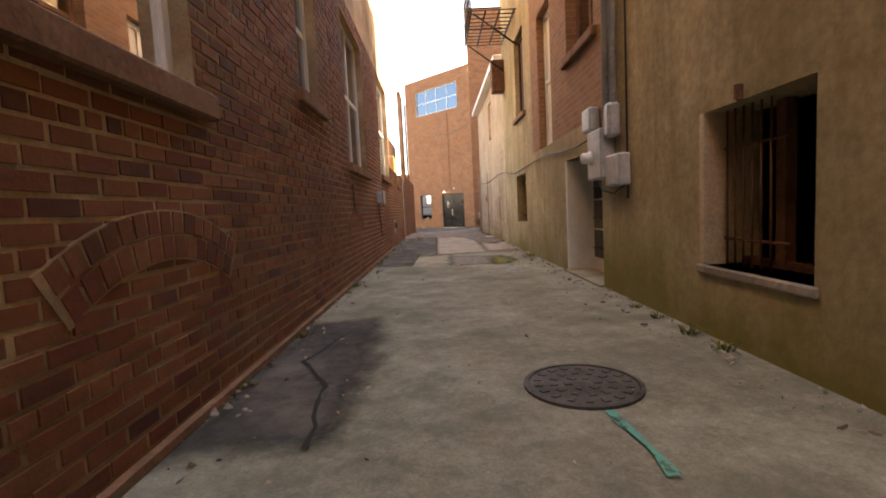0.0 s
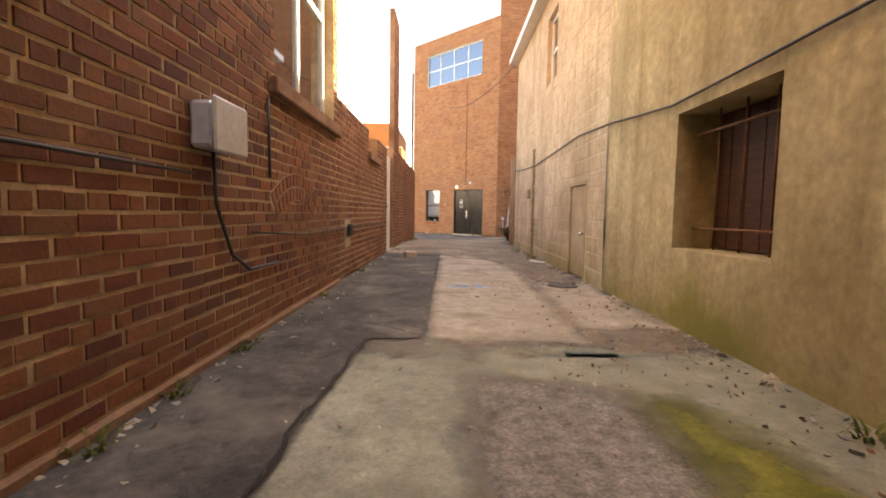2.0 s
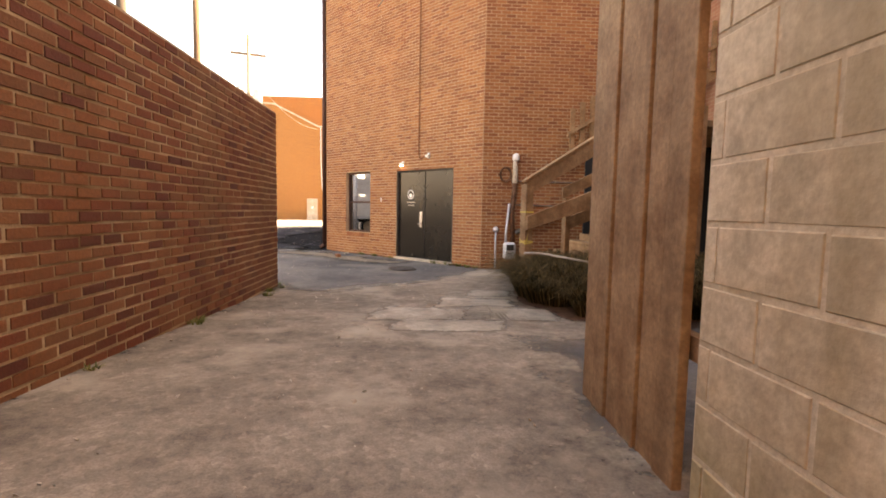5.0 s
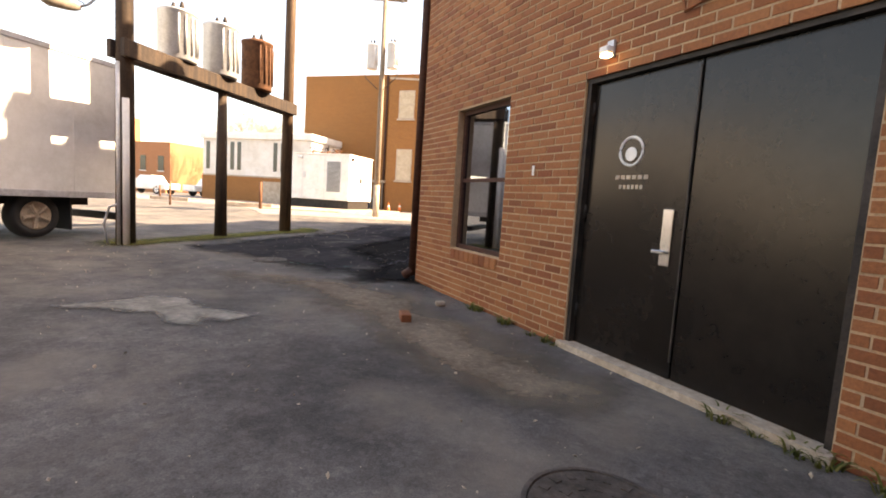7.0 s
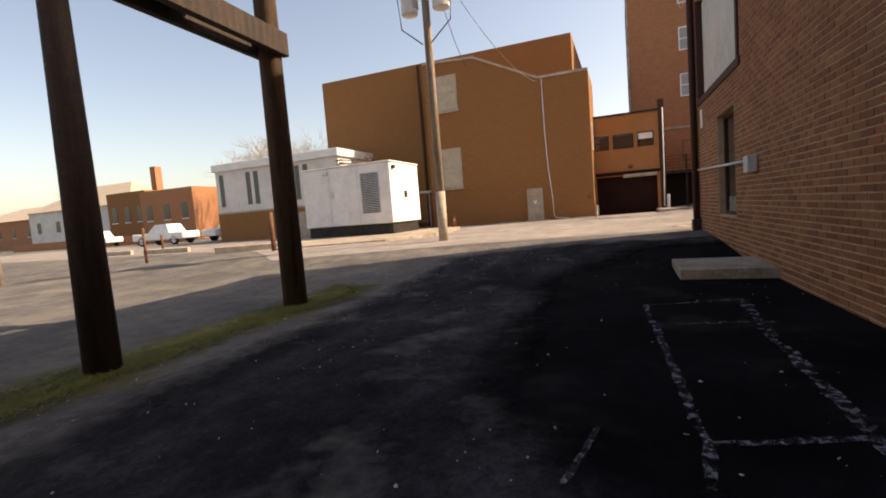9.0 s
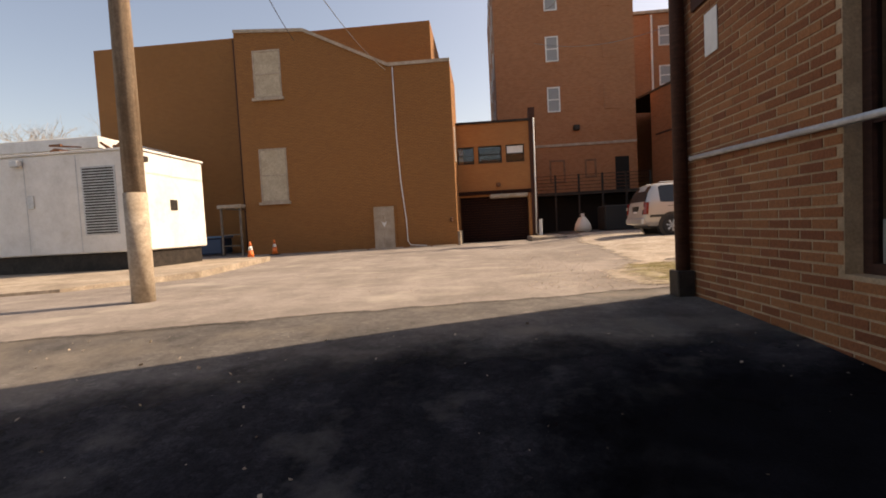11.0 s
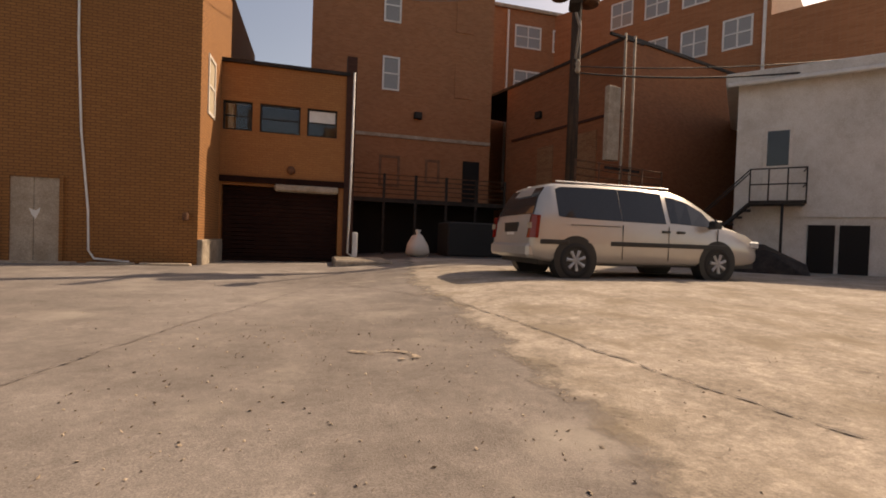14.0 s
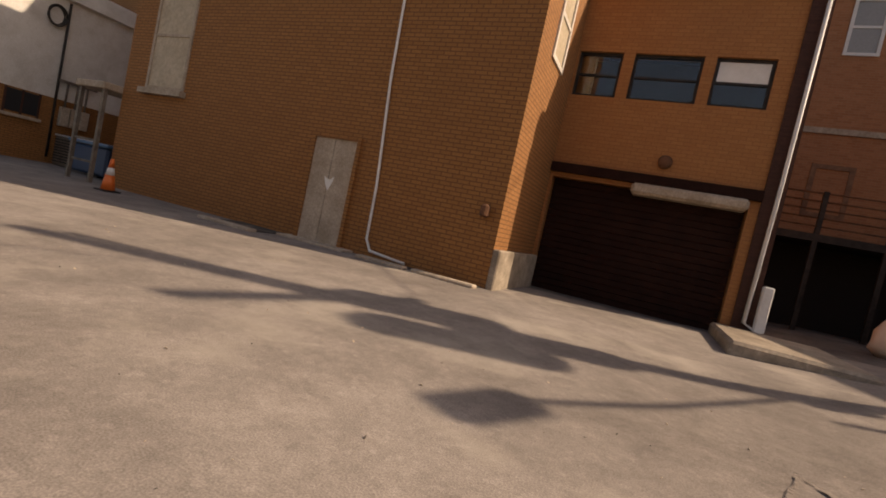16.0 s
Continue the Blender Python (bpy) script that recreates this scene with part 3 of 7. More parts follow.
def shell(name, f, u0, u1, depth, z1, thick, material, label, front=True, z0=-0.4, roof=True):
    """The remaining sides and roof of a building behind its front wall."""
    t = thing(name, f.p((u0 + u1) / 2, -depth / 2, 0), label, "building", kind="structure")
    bm = bmesh.new()
    a = thick if not front else 0
    box(bm, f, u0, u0 + 0.3, -depth, -a, z0, z1)
    box(bm, f, u1 - 0.3, u1, -depth, -a, z0, z1)
    box(bm, f, u0 + 0.3, u1 - 0.3, -depth, -depth + 0.3, z0, z1)
    if front:
        box(bm, f, u0 + 0.3, u1 - 0.3, -0.3, 0, z0, z1)
    part("wall", bm, material, t)
    if roof:
        bm = bmesh.new()
        box(bm, f, u0 + 0.3, u1 - 0.3, -depth + 0.3, -0.3, z1 - 0.5, z1 - 0.3)
        part("roof", bm, M["roof"], t)
    return t


# ---- ground ----
def make_ground():
    xs = [-900, -400, -200, -120, -80, -60, -45] + [-36 + v for v in range(24)] + [-12 + v * 0.5 for v in range(48)] + [12.0 + v for v in range(14)] + [30, 40, 60, 100, 200, 400, 900]
    ys = [-900, -300, -100, -50, -25, -12] + [v * 1.0 for v in range(-8, 15)] + [15 + v * 0.5 for v in range(94)] + [62.0 + v for v in range(10)] + [80, 100, 150, 250, 500, 1200]
    bm = bmesh.new()
    grid = [[bm.verts.new((x, y, ground_z(x, y))) for x in xs] for y in ys]
    for j in range(len(ys) - 1):
        for i in range(len(xs) - 1):
            bm.faces.new((grid[j][i], grid[j][i + 1], grid[j + 1][i + 1], grid[j + 1][i]))
    return solid("ground", bm, M["asphalt"], "worn grey asphalt ground of the yard behind the buildings", "ground", kind="structure", smooth=True)


make_ground()
patch("pavement", [(-1.27, -16), (1.87, -16), (1.87, 10.6), (-0.1, 10.0), (-1.27, 10.0)], M["concrete"], "grey-green stained concrete paving of the alley", lift=0.006, rag=0.0, soft=0.02, clip=(-1.3, 1.9))
patch("pavement", [(-1.27, 9.5), (1.87, 9.5), (1.87, 21.5), (3.4, 21.5), (3.4, 26.9), (2.2, 27.2), (0.9, 25.4), (-0.6, 24.2), (-1.4, 24.9)], M["paving_brown"], "brown-grey worn paving at the alley's end", lift=0.008, rag=0.3, soft=0.35, seed=10, cell=0.12)
patch("pavement", [(-0.1, 9.6), (1.05, 9.6), (1.1, 13.4), (0.95, 14.7), (0.75, 15.2), (0.3, 15.4), (0.1, 15.9), (-0.4, 16.1), (-0.35, 15.7), (-0.05, 15.4), (-0.1, 14.6)], M["concrete_light"], "pale worn concrete strip down the alley", lift=0.012, rag=0.05, soft=0.22)
# Lighter concrete here paints the pool of window-reflected sun.
patch("pavement", [(0.95, 10.0), (1.87, 10.0), (1.87, 12.3), (1.15, 12.5)], M["concrete_light"], "pale patch beside the wall painted for sunlight reflected onto the ground", lift=0.010, rag=0.12, soft=0.35, seed=9)
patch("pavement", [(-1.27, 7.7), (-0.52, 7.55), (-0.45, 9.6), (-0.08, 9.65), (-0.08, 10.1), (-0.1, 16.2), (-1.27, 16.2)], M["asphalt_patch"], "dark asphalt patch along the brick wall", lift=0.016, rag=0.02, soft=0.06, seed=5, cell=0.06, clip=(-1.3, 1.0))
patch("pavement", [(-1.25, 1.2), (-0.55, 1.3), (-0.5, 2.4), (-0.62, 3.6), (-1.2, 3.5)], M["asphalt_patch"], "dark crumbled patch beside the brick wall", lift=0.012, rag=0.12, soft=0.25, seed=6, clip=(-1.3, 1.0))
patch("pavement", [(0.2, 7.45), (0.9, 7.3), (1.0, 8.0), (0.95, 8.8), (0.2, 8.9)], M["gravel_patch"], "dark stony patch in the concrete", lift=0.013, rag=0.14, soft=0.25, seed=7)
patch("moss", [(0.95, 7.3), (1.22, 7.35), (1.35, 7.8), (1.15, 8.6), (0.95, 8.7)], M["moss"], "green moss on the broken concrete", "moss", lift=0.016, rag=0.13, soft=0.25, seed=8)
for k, (x, y, a, b) in enumerate(((0.9, 22.6, 0.55, 0.4), (1.6, 23.4, 0.5, 0.35), (1.9, 24.2, 0.35, 0.3), (1.2, 22.0, 0.6, 0.3), (2.0, 22.6, 0.4, 0.4), (0.3, 16.9, 0.45, 0.12))):
    patch("pavement", [(x - a, y - b), (x + a * 0.8, y - b * 0.9), (x + a, y + b * 0.7), (x - a * 0.7, y + b)], M["concrete_light"], "broken pale concrete slab in the paving", lift=0.014, rag=0.12, soft=0.08, seed=40 + k, cell=0.04)
# Both patches paint the corner building's shade onto the yard asphalt.
patch("shade_patch", [(-6.6, 32.2), (-3.2, 31.4), (-1.7, 32.2), (-1.5, 41.6), (-4.5, 41.4), (-6.8, 40.5), (-6.8, 36)], M["yard_shade_soft"], "yard asphalt darkened to stand for the building's shade", lift=0.010, rag=0.25, soft=0.5, seed=50, cell=0.15)
patch("shade_patch", [(-4.0, 33.8), (-2.9, 32.6), (-2.4, 30.9), (-1.5, 31.4), (-1.5, 41.0), (-3.4, 40.8), (-4.7, 38.5), (-4.4, 34)], M["yard_shade"], "near-black asphalt strip painted for the shade along the brick wall", lift=0.014, rag=0.25, soft=0.5, seed=51, cell=0.15)
patch("yard_patch", [(-3.95, 28.15), (-3.75, 28.45), (-3.7, 28.85), (-3.3, 28.95), (-2.9, 28.72), (-2.35, 28.72), (-2.4, 28.5), (-2.75, 28.5), (-2.5, 28.27), (-2.75, 28.2), (-3.1, 28.4), (-3.5, 28.3)], M["spill"], "pale dried cement spill on the asphalt", lift=0.016, rag=0.07, soft=0.12, seed=52, cell=0.05)
patch("yard_dirt", [(-4.2, 30.4), (-2.7, 30.05), (-1.5, 29.2), (-0.8, 28.5), (0.2, 27.9), (0.6, 28.3), (-0.5, 29.2), (-1.5, 30.2), (-2.5, 30.6)], M["yard_dirt"], "brown washed-out dirt along the brick building", "ground", lift=0.012, rag=0.2, soft=0.5, seed=53, cell=0.1)
patch("lot_surface", [(-60, 47.5), (-16, 44.5), (-12, 41), (-2.1, 43.5), (3, 44), (3, 54), (3, 60.8), (-0.6, 61), (-1.7, 61.1), (-5.3, 60.8), (-5.3, 58.95), (-15, 58.95), (-15, 62), (-60, 62)], M["asphalt_sun"], "pale worn asphalt of the parking lot", lift=0.008, rag=0.1, soft=0.1, seed=11, cell=0.35)
patch("dirt", [(-2.3, 43.8), (2.0, 43.6), (25, 43.6), (25, 56), (9, 62), (0.3, 61), (-0.9, 54), (-1.0, 50), (-1.3, 47.2), (-1.8, 46.2), (-2.3, 45.4), (-2.45, 44.5)], M["dirt"], "dry dusty dirt and gravel beside the asphalt", "ground", lift=0.014, rag=0.22, soft=0.25, seed=12, cell=0.12)
patch("turf", [(-2.1, 43.7), (4, 43.5), (6.5, 45.5), (3, 46.6), (0.2, 46.4), (-0.9, 46.6), (-1.75, 46.0), (-2.1, 45.2)], M["turf"], "thin dry grass on bare earth", "ground", lift=0.02, rag=0.3, soft=0.4, seed=13, cell=0.1)
patch("turf", [(2.0, 47.8), (6, 47.2), (9, 48), (7, 49.6), (3, 49.3)], M["turf"], "thin dry grass patch on the lot", "ground", lift=0.02, rag=0.3, soft=0.5, seed=14)

# ---- left side of the alley ----
LEFT = Face((-1.25, 0), (0, 1), (1, 0))
left_holes = [(0.7, 1.85, 1.66, 3.6), (3.85, 4.6, 2.17, 3.6), (6.15, 7.9, 1.72, 3.9), (10.1, 11.92, 1.85, 4.1)]
# Alley walls continue unseen to 10.5 m and back to -16 to dim the near end.
wall_left = wall("wall_left", LEFT, -16, 5.2, -0.3, 10.5, 0.4, left_holes, M["mortar_old"], "old red-brown brick wall with thick pale mortar joints")
wall_left_far = wall("wall_left_far", LEFT, 5.2, 12.1, -0.3, 10.5, 0.4, left_holes, M["mortar_old"], "sooty brown brick wall with a blocked cellar arch")
shell("left_building", LEFT, -16, 12.1, 9, 10.5, 0.4, M["old_far"], "old brick building along the alley", front=False)
window(LEFT, 0.7, 1.85, 1.66, 3.6, 0.10, "white-framed sash window with a red sandstone sill in the brick wall", mullions=0, sill=0.14, fw=0.06)
window(LEFT, 3.85, 4.6, 2.17, 3.6, 0.10, "narrow white-framed window with a sandstone sill", glass="mirror_glass", mullions=0, sill=0.13)
window(LEFT, 6.15, 7.9, 1.72, 3.9, 0.10, "wide white-framed double window reflecting the building opposite", glass="mirror_glass", mullions=1, rails=1, sill=0.13)
window(LEFT, 10.1, 11.92, 1.85, 4.1, 0.10, "wide white-framed double window with a sandstone sill", glass="mirror_glass", mullions=1, rails=1, sill=0.13)
low_holes = [(14.25, 15.2, 1.85, 3), (16.5, 17.6, -1, 3)]
wall_low = wall("wall_low", LEFT, 12.1, 17.62, -0.3, 2.2, 0.4, low_holes, M["mortar_sooty"], "low ruined brick wall with a broken top")
wall_pier = wall("wall_pier", LEFT, 17.62, 18.92, -0.3, 2.3, 0.4, [], M["mortar_sooty"], "brick wall beside the cream door")
wall_stack = wall("wall_stack", LEFT, 17.78, 18.86, 2.3, 5.6, 0.12, [], M["mortar_sooty"], "tall thin brick pier left standing on the wall")
wall_yard = wall("wall_yard", LEFT, 18.92, 24.75, -0.4, 2.42, 0.4, [], M["mortar_old"], "brick yard wall with moss at its foot")
bm = bmesh.new()
box(bm, LEFT, 14.2, 15.3, -0.4, 0.06, 1.72, 1.85, 0.01)
solid("window_sill", bm, M["sill"], "dark stone sill left in the ruined wall", "sill", kind="structure")

# ---- right side of the alley ----
RIGHT = Face((1.85, 0), (0, 1), (-1, 0))
right_holes = [(1.63, 2.65, 0.5, 1.55), (4.62, 6.1, -1, 1.58), (9.1, 10.25, 0.62, 1.66), (6.8, 7.7, 1.95, 4.2), (4.8, 5.9, 2.95, 4.6), (9.0, 10.0, 2.9, 4.6)]
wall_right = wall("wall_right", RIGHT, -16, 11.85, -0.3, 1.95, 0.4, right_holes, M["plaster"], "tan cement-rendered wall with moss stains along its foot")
wall_right_up = wall("wall_right_upper", RIGHT, 4.45, 8.3, 1.95, 10.5, 0.4, right_holes, M["upper_brick"], "upper storey of worn brown brick")
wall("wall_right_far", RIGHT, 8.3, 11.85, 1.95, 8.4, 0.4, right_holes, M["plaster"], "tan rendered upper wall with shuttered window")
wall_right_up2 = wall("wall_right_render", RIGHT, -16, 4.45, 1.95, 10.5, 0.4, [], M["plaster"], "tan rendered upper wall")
shell("right_building", RIGHT, -16, 11.85, 9, 8.4, 0.4, M["upper_brick"], "old rendered brick building along the alley", front=False)
wall_block = wall("wall_block", RIGHT, 11.85, 19.1, -0.3, 4.8, 0.3, [(12.62, 13.45, -1, 1.31), (14.6, 15.4, 3.2, 4.4)], M["block_joint"], "tan painted concrete block wall")
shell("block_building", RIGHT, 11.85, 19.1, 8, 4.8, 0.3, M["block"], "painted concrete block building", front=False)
bm = bmesh.new()
box(bm, RIGHT, 11.9, 19.3, -0.3, 0.22, 4.8, 4.95, 0.01)
solid("eave", bm, M["white_paint"], "pale painted eave board along the block wall", "eave", kind="structure")

# ---- corner building ----
FACADE = Face((2.18, 27.33), (-0.7025, 0.7117), (-0.7117, -0.7025))
SIDE = Face((-1.81, 31.37), (-0.028, 1), (-1, -0.028))
BACK = Face((2.18, 27.33), (1, 0), (0, -1))
fac_holes = [(0.80, 2.665, -1, 1.98), (3.68, 4.72, 0.42, 2.02), (1.0, 4.7, 7.1, 8.65)]
wall_facade = wall("wall_facade", FACADE, 0, 5.68, -0.5, 9.4, 0.35, fac_holes, M["mortar_tan"], "orange-brown brick end wall of the corner building")
side_holes = [(2.9, 3.9, 0.5, 1.95), (8.6, 9.8, 0.5, 2.18), (8.2, 11.4, 2.75, 4.7)]
wall_side = wall("wall_side", SIDE, 0, 11.7, -0.5, 8.2, 0.35, side_holes, M["mortar_tan"], "long orange-brown brick side wall in shade")
wall_back = wall("wall_back", BACK, 0, 9, -0.5, 12.5, 0.35, [], M["mortar_tan"], "orange brick wall beside the timber stairs")
bm = bmesh.new()
box(bm, Face((-2.13, 43.06), (1, 0), (0, 1)), 0.0, 13.3, -0.35, 0, -0.5, 8.2)
box(bm, Face((11.19, 27.33), (0, 1), (1, 0)), 0, 15.4, -0.35, 0, -0.5, 12.5)
solid("wall_rear", bm, M["tan_far"], "brick rear walls of the corner building", "wall", kind="structure")
bm = bmesh.new()
vs = [bm.verts.new(v) for v in ((2.0, 27.6, 7.9), (11, 27.6, 7.9), (11, 42.9, 7.9), (-1.9, 42.9, 7.9), (-1.6, 31.5, 7.9))]
bm.faces.new(vs)
solid("roof", bm, M["roof"], "flat dark roof of the corner building", "roof", kind="structure")
window(FACADE, 3.68, 4.72, 0.42, 2.02, 0.08, "dark-framed sash window reflecting sky and yard", frame_mat="dark_red", glass="mirror_glass", mullions=0, rails=1, sill=None, fw=0.05, back=None)
window(FACADE, 1.0, 4.7, 7.1, 8.65, 0.08, "wide upper window with many small blue-reflecting panes", frame_mat="grey_metal", glass="blue_glass", mullions=3, rails=1, fw=0.06)
window(SIDE, 2.9, 3.9, 0.5, 1.95, 0.1, "dark brown sash window in the shaded brick wall", frame_mat="dark_red", mullions=0, rails=1, fw=0.06)
window(SIDE, 8.6, 9.8, 0.5, 2.18, 0.1, "dark brown sash window with a white card in its lower pane", frame_mat="dark_red", mullions=0, rails=1, fw=0.06)

# ---- brown building and garage across the lot ----
FRONT = Face((-14.8, 58.9), (1, 0), (0, -1))
bm = bmesh.new()
prof = [(0, 9.95), (3.2, 9.75), (6.9, 7.95), (9.6, 7.95)]
lo = [(bm.verts.new(FRONT.p(u, 0, -0.3)), bm.verts.new(FRONT.p(u, -3.7, -0.3))) for u, z in prof]
hi = [(bm.verts.new(FRONT.p(u, 0, z)), bm.verts.new(FRONT.p(u, -3.7, z))) for u, z in prof]
for i in range(3):
    bm.faces.new((lo[i][0], lo[i + 1][0], hi[i + 1][0], hi[i][0]))
    bm.faces.new((hi[i][0], hi[i + 1][0], hi[i + 1][1], hi[i][1]))
    bm.faces.new((hi[i][1], hi[i + 1][1], lo[i + 1][1], lo[i][1]))
bm.faces.new((lo[0][1], lo[0][0], hi[0][0], hi[0][1]))
bm.faces.new((lo[3][0], lo[3][1], hi[3][1], hi[3][0]))
brown = thing("brown_building", (-10, 61, 0), "brown-painted brick building with a stepped parapet", "building", kind="structure")
part("wall", bm, M["brown_brick"], brown)
for (a, za), (b, zb) in zip(prof, prof[1:]):
    bm = bmesh.new()
    v = [bm.verts.new(FRONT.p(u, d, z + k)) for u, z in ((a, za), (b, zb)) for d in (0.06, -0.35) for k in (0.0, 0.14)]
    bmesh.ops.convex_hull(bm, input=v)
    part("coping", bm, M["coping"], brown)
MAIN = Face((-24.6, 62.5), (1, 0), (0, -1))
shell("main_block", MAIN, 0, 18.3, 14, 11.3, 0.3, M["brown_brick"], "large brown-painted brick block behind")
GAR = Face((-5.2, 61.3), (1, 0), (0, -1))
gar_holes = [(0.04, 0.84, 3.78, 4.62), (1.04, 2.18, 3.78, 4.62), (2.37, 3.25, 3.78, 4.62), (0.05, 3.35, -1, 2.2)]
wall("wall_garage", GAR, 0, 3.55, -0.3, 5.72, 0.3, gar_holes, M["garage_brick"], "orange-brown painted brick front above the garage door")
shell("garage", GAR, 0, 3.55, 6, 5.72, 0.3, M["garage_brick"], "garage wing between brown building and hotel", front=False)
for a, b in ((0.04, 0.84), (1.04, 2.18), (2.37, 3.25)):
    window(GAR, a, b, 3.78, 4.62, 0.06, "small dark-framed window above the garage", frame_mat="dark_metal", mullions=0, rails=1, fw=0.05)
HOTEL = Face((-2.9, 67.5), (1, 0), (0, -1))
shell("hotel", HOTEL, 0, 8.2, 14, 18, 0.3, M["hotel_brick"], "tall red brick hotel block with sash windows")
RECESS = Face((5.3, 74.0), (1, 0), (0, -1))
shell("hotel_recess", RECESS, 0, 8, 6, 15.3, 0.3, M["hotel_brick"], "recessed red brick hotel wall with paired windows")
WING = Face((11.85, 74.0), (0.5, -0.866), (-0.866, -0.5))
shell("hotel_wing", WING, 0, 11.6, 10, 15.3, 0.3, M["hotel_brick"], "long red brick hotel wing with paired windows")
shell("hotel_end", WING, 11.6, 18, 9, 11.8, 0.3, M["hotel_brick"], "lower red brick end of the hotel wing")
RBLOCK = Face((8.0, 61.2), (0.97, 0.24), (0.24, -0.97))
shell("brick_annex", RBLOCK, 0, 8, 7, 8.2, 0.3, M["annex_brick"], "windowless red brick annex behind the van")
WHITE = Face((10.2, 58.5), (0.67, -0.74), (-0.74, -0.67))
shell("white_house", WHITE, 0, 12, 8, 6.0, 0.3, M["stucco"], "white stuccoed house with an outside stair")

# ---- left of the yard ----
WB = Face((-31.5, 58), (1, 0), (0, -1))
t = shell("white_building", WB, 0, 10.6, 9, 5.55, 0.3, M["stucco"], "low white building with a brown brick base and slit windows")
bm = bmesh.new()
box(bm, WB, -0.05, 10.65, -9.05, 0.05, -0.3, 2.05)
part("base", bm, M["brown_brick"], t)



# ---- things in the alley ----
def cyl_between(name, pts, r, mat, parent, label="", seg=8, r2=None):
    bm = bmesh.new()
    tube(bm, pts, r, seg, r2)
    return part(name, bm, M[mat], parent, label, smooth=True)


def bx(name, f, u0, u1, d0, d1, z0, z1, mat, parent, bevel=0.0, label=""):
    bm = bmesh.new()
    box(bm, f, u0, u1, d0, d1, z0, z1, bevel)
    return part(name, bm, M[mat], parent, label)


def arch(f, parent, uc, z_spring, half, rise, seed):
    """A blocked cellar arch: two rings of bricks on edge over a mortar bed."""
    rng = random.Random(seed)
    R = (half * half + rise * rise) / (2 * rise)
    zc = z_spring + rise - R
    top = math.asin(half / R)
    for ring, (r0, r1) in enumerate(((R, R + 0.105), (R + 0.118, R + 0.215))):
        bm = bmesh.new()
        n = 24
        vs = []
        for i in range(n + 1):
            a = -top * 1.04 + 2.08 * top * i / n
            vs.append([bm.verts.new(f.p(uc + math.sin(a) * r, d, zc + math.cos(a) * r)) for r in (r0 - 0.008, r1 + 0.008) for d in (0.0, 0.0085)])
        for s, t in zip(vs, vs[1:]):
            bm.faces.new((s[1], t[1], t[3], s[3]))
            bm.faces.new((s[2], s[3], t[3], t[2]))
            bm.faces.new((s[0], t[0], t[1], s[1]))
        part("mortar_ring", bm, M["mortar_old"], parent)
        count = 13 if ring == 0 else 15
        for i in range(count):
            a = -top + 2 * top * (i + 0.5) / count
            w = 2 * top * (r0 + 0.04) / count - 0.016
            bm = bmesh.new()
            c = Vector((uc + math.sin(a) * (r0 + r1) / 2, zc + math.cos(a) * (r0 + r1) / 2))
            rad, tan = Vector((math.sin(a), math.cos(a))), Vector((math.cos(a), -math.sin(a)))
            d1 = 0.0125 + rng.random() * 0.004
            q = [c + rad * sr * (r1 - r0) / 2 + tan * st * w / 2 for sr, st in ((-1, -1), (-1, 1), (1, 1), (1, -1))]
            lo = [bm.verts.new(f.p(p.x, 0.004, p.y)) for p in q]
            hi = [bm.verts.new(f.p(c.x + (p.x - c.x) * 0.95, d1, c.y + (p.y - c.y) * 0.95)) for p in q]
            bm.faces.new(hi)
            for k in range(4):
                bm.faces.new((lo[k], lo[(k + 1) % 4], hi[(k + 1) % 4], hi[k]))
            bmesh.ops.recalc_face_normals(bm, faces=bm.faces[:])
            part("brick", bm, M["brick_old"], parent)


arch(LEFT, wall_left, 1.45, 0.66, 0.58, 0.16, 1)
arch(LEFT, wall_left_far, 6.4, 0.66, 0.6, 0.16, 2)
arch(LEFT, wall_left_far, 10.6, 0.8, 0.5, 0.16, 3)
bx("plinth", LEFT, -2, 12.1, 0.0, 0.045, -0.05, 0.05, "sill", wall_left)


def panel_door(name, f, u0, u1, z0, z1, d, mat, label, panels=3, knob="left"):
    t = thing(name, f.p((u0 + u1) / 2, d, z0), label, "door", kind="structure")
    bx("door_leaf", f, u0, u1, d - 0.045, d, z0, z1, mat, t)
    w, h = u1 - u0, z1 - z0
    for i in range(2):
        for j in range(panels):
            a = u0 + w * (0.13 + 0.42 * i)
            z = z0 + h * (0.08 + j * 0.9 / panels)
            bx("panel", f, a, a + w * 0.32, d + 0.0005, d + 0.012, z, z + h * (0.78 / panels), mat, t, 0.006)
    u = u0 + 0.08 if knob == "left" else u1 - 0.08
    bm = bmesh.new()
    lathe(bm, f.p(u, d, z0 + h * 0.46), [(0.012, 0), (0.012, 0.03), (0.028, 0.04), (0.028, 0.06), (0.01, 0.07)], 10, f.n)
    part("door_knob", bm, M["chrome"], t, "chrome door knob", True)
    return t


door = panel_door("door_1", LEFT, 16.52, 17.58, 0.02, 2.12, -0.06, "white_door", "cream six-panel door set in the brick wall")
bx("threshold", LEFT, 16.5, 17.6, -0.3, 0.04, -0.05, 0.03, "concrete_light", door)
bx("door_jamb", LEFT, 16.5, 16.55, -0.12, -0.01, 0.03, 2.14, "sill", door)
bx("door_jamb", LEFT, 17.56, 17.6, -0.12, -0.01, 0.03, 2.14, "sill", door)

vent = thing("dryer_vent", LEFT.p(12.6, 0, 0.6), "dark vent hole in a smeared pale cement patch", "vent")
bm = bmesh.new()
box(bm, LEFT, 12.44, 12.76, 0.0, 0.016, 0.4, 0.76, 0.006)
part("cement_patch", bm, M["coping"], vent)
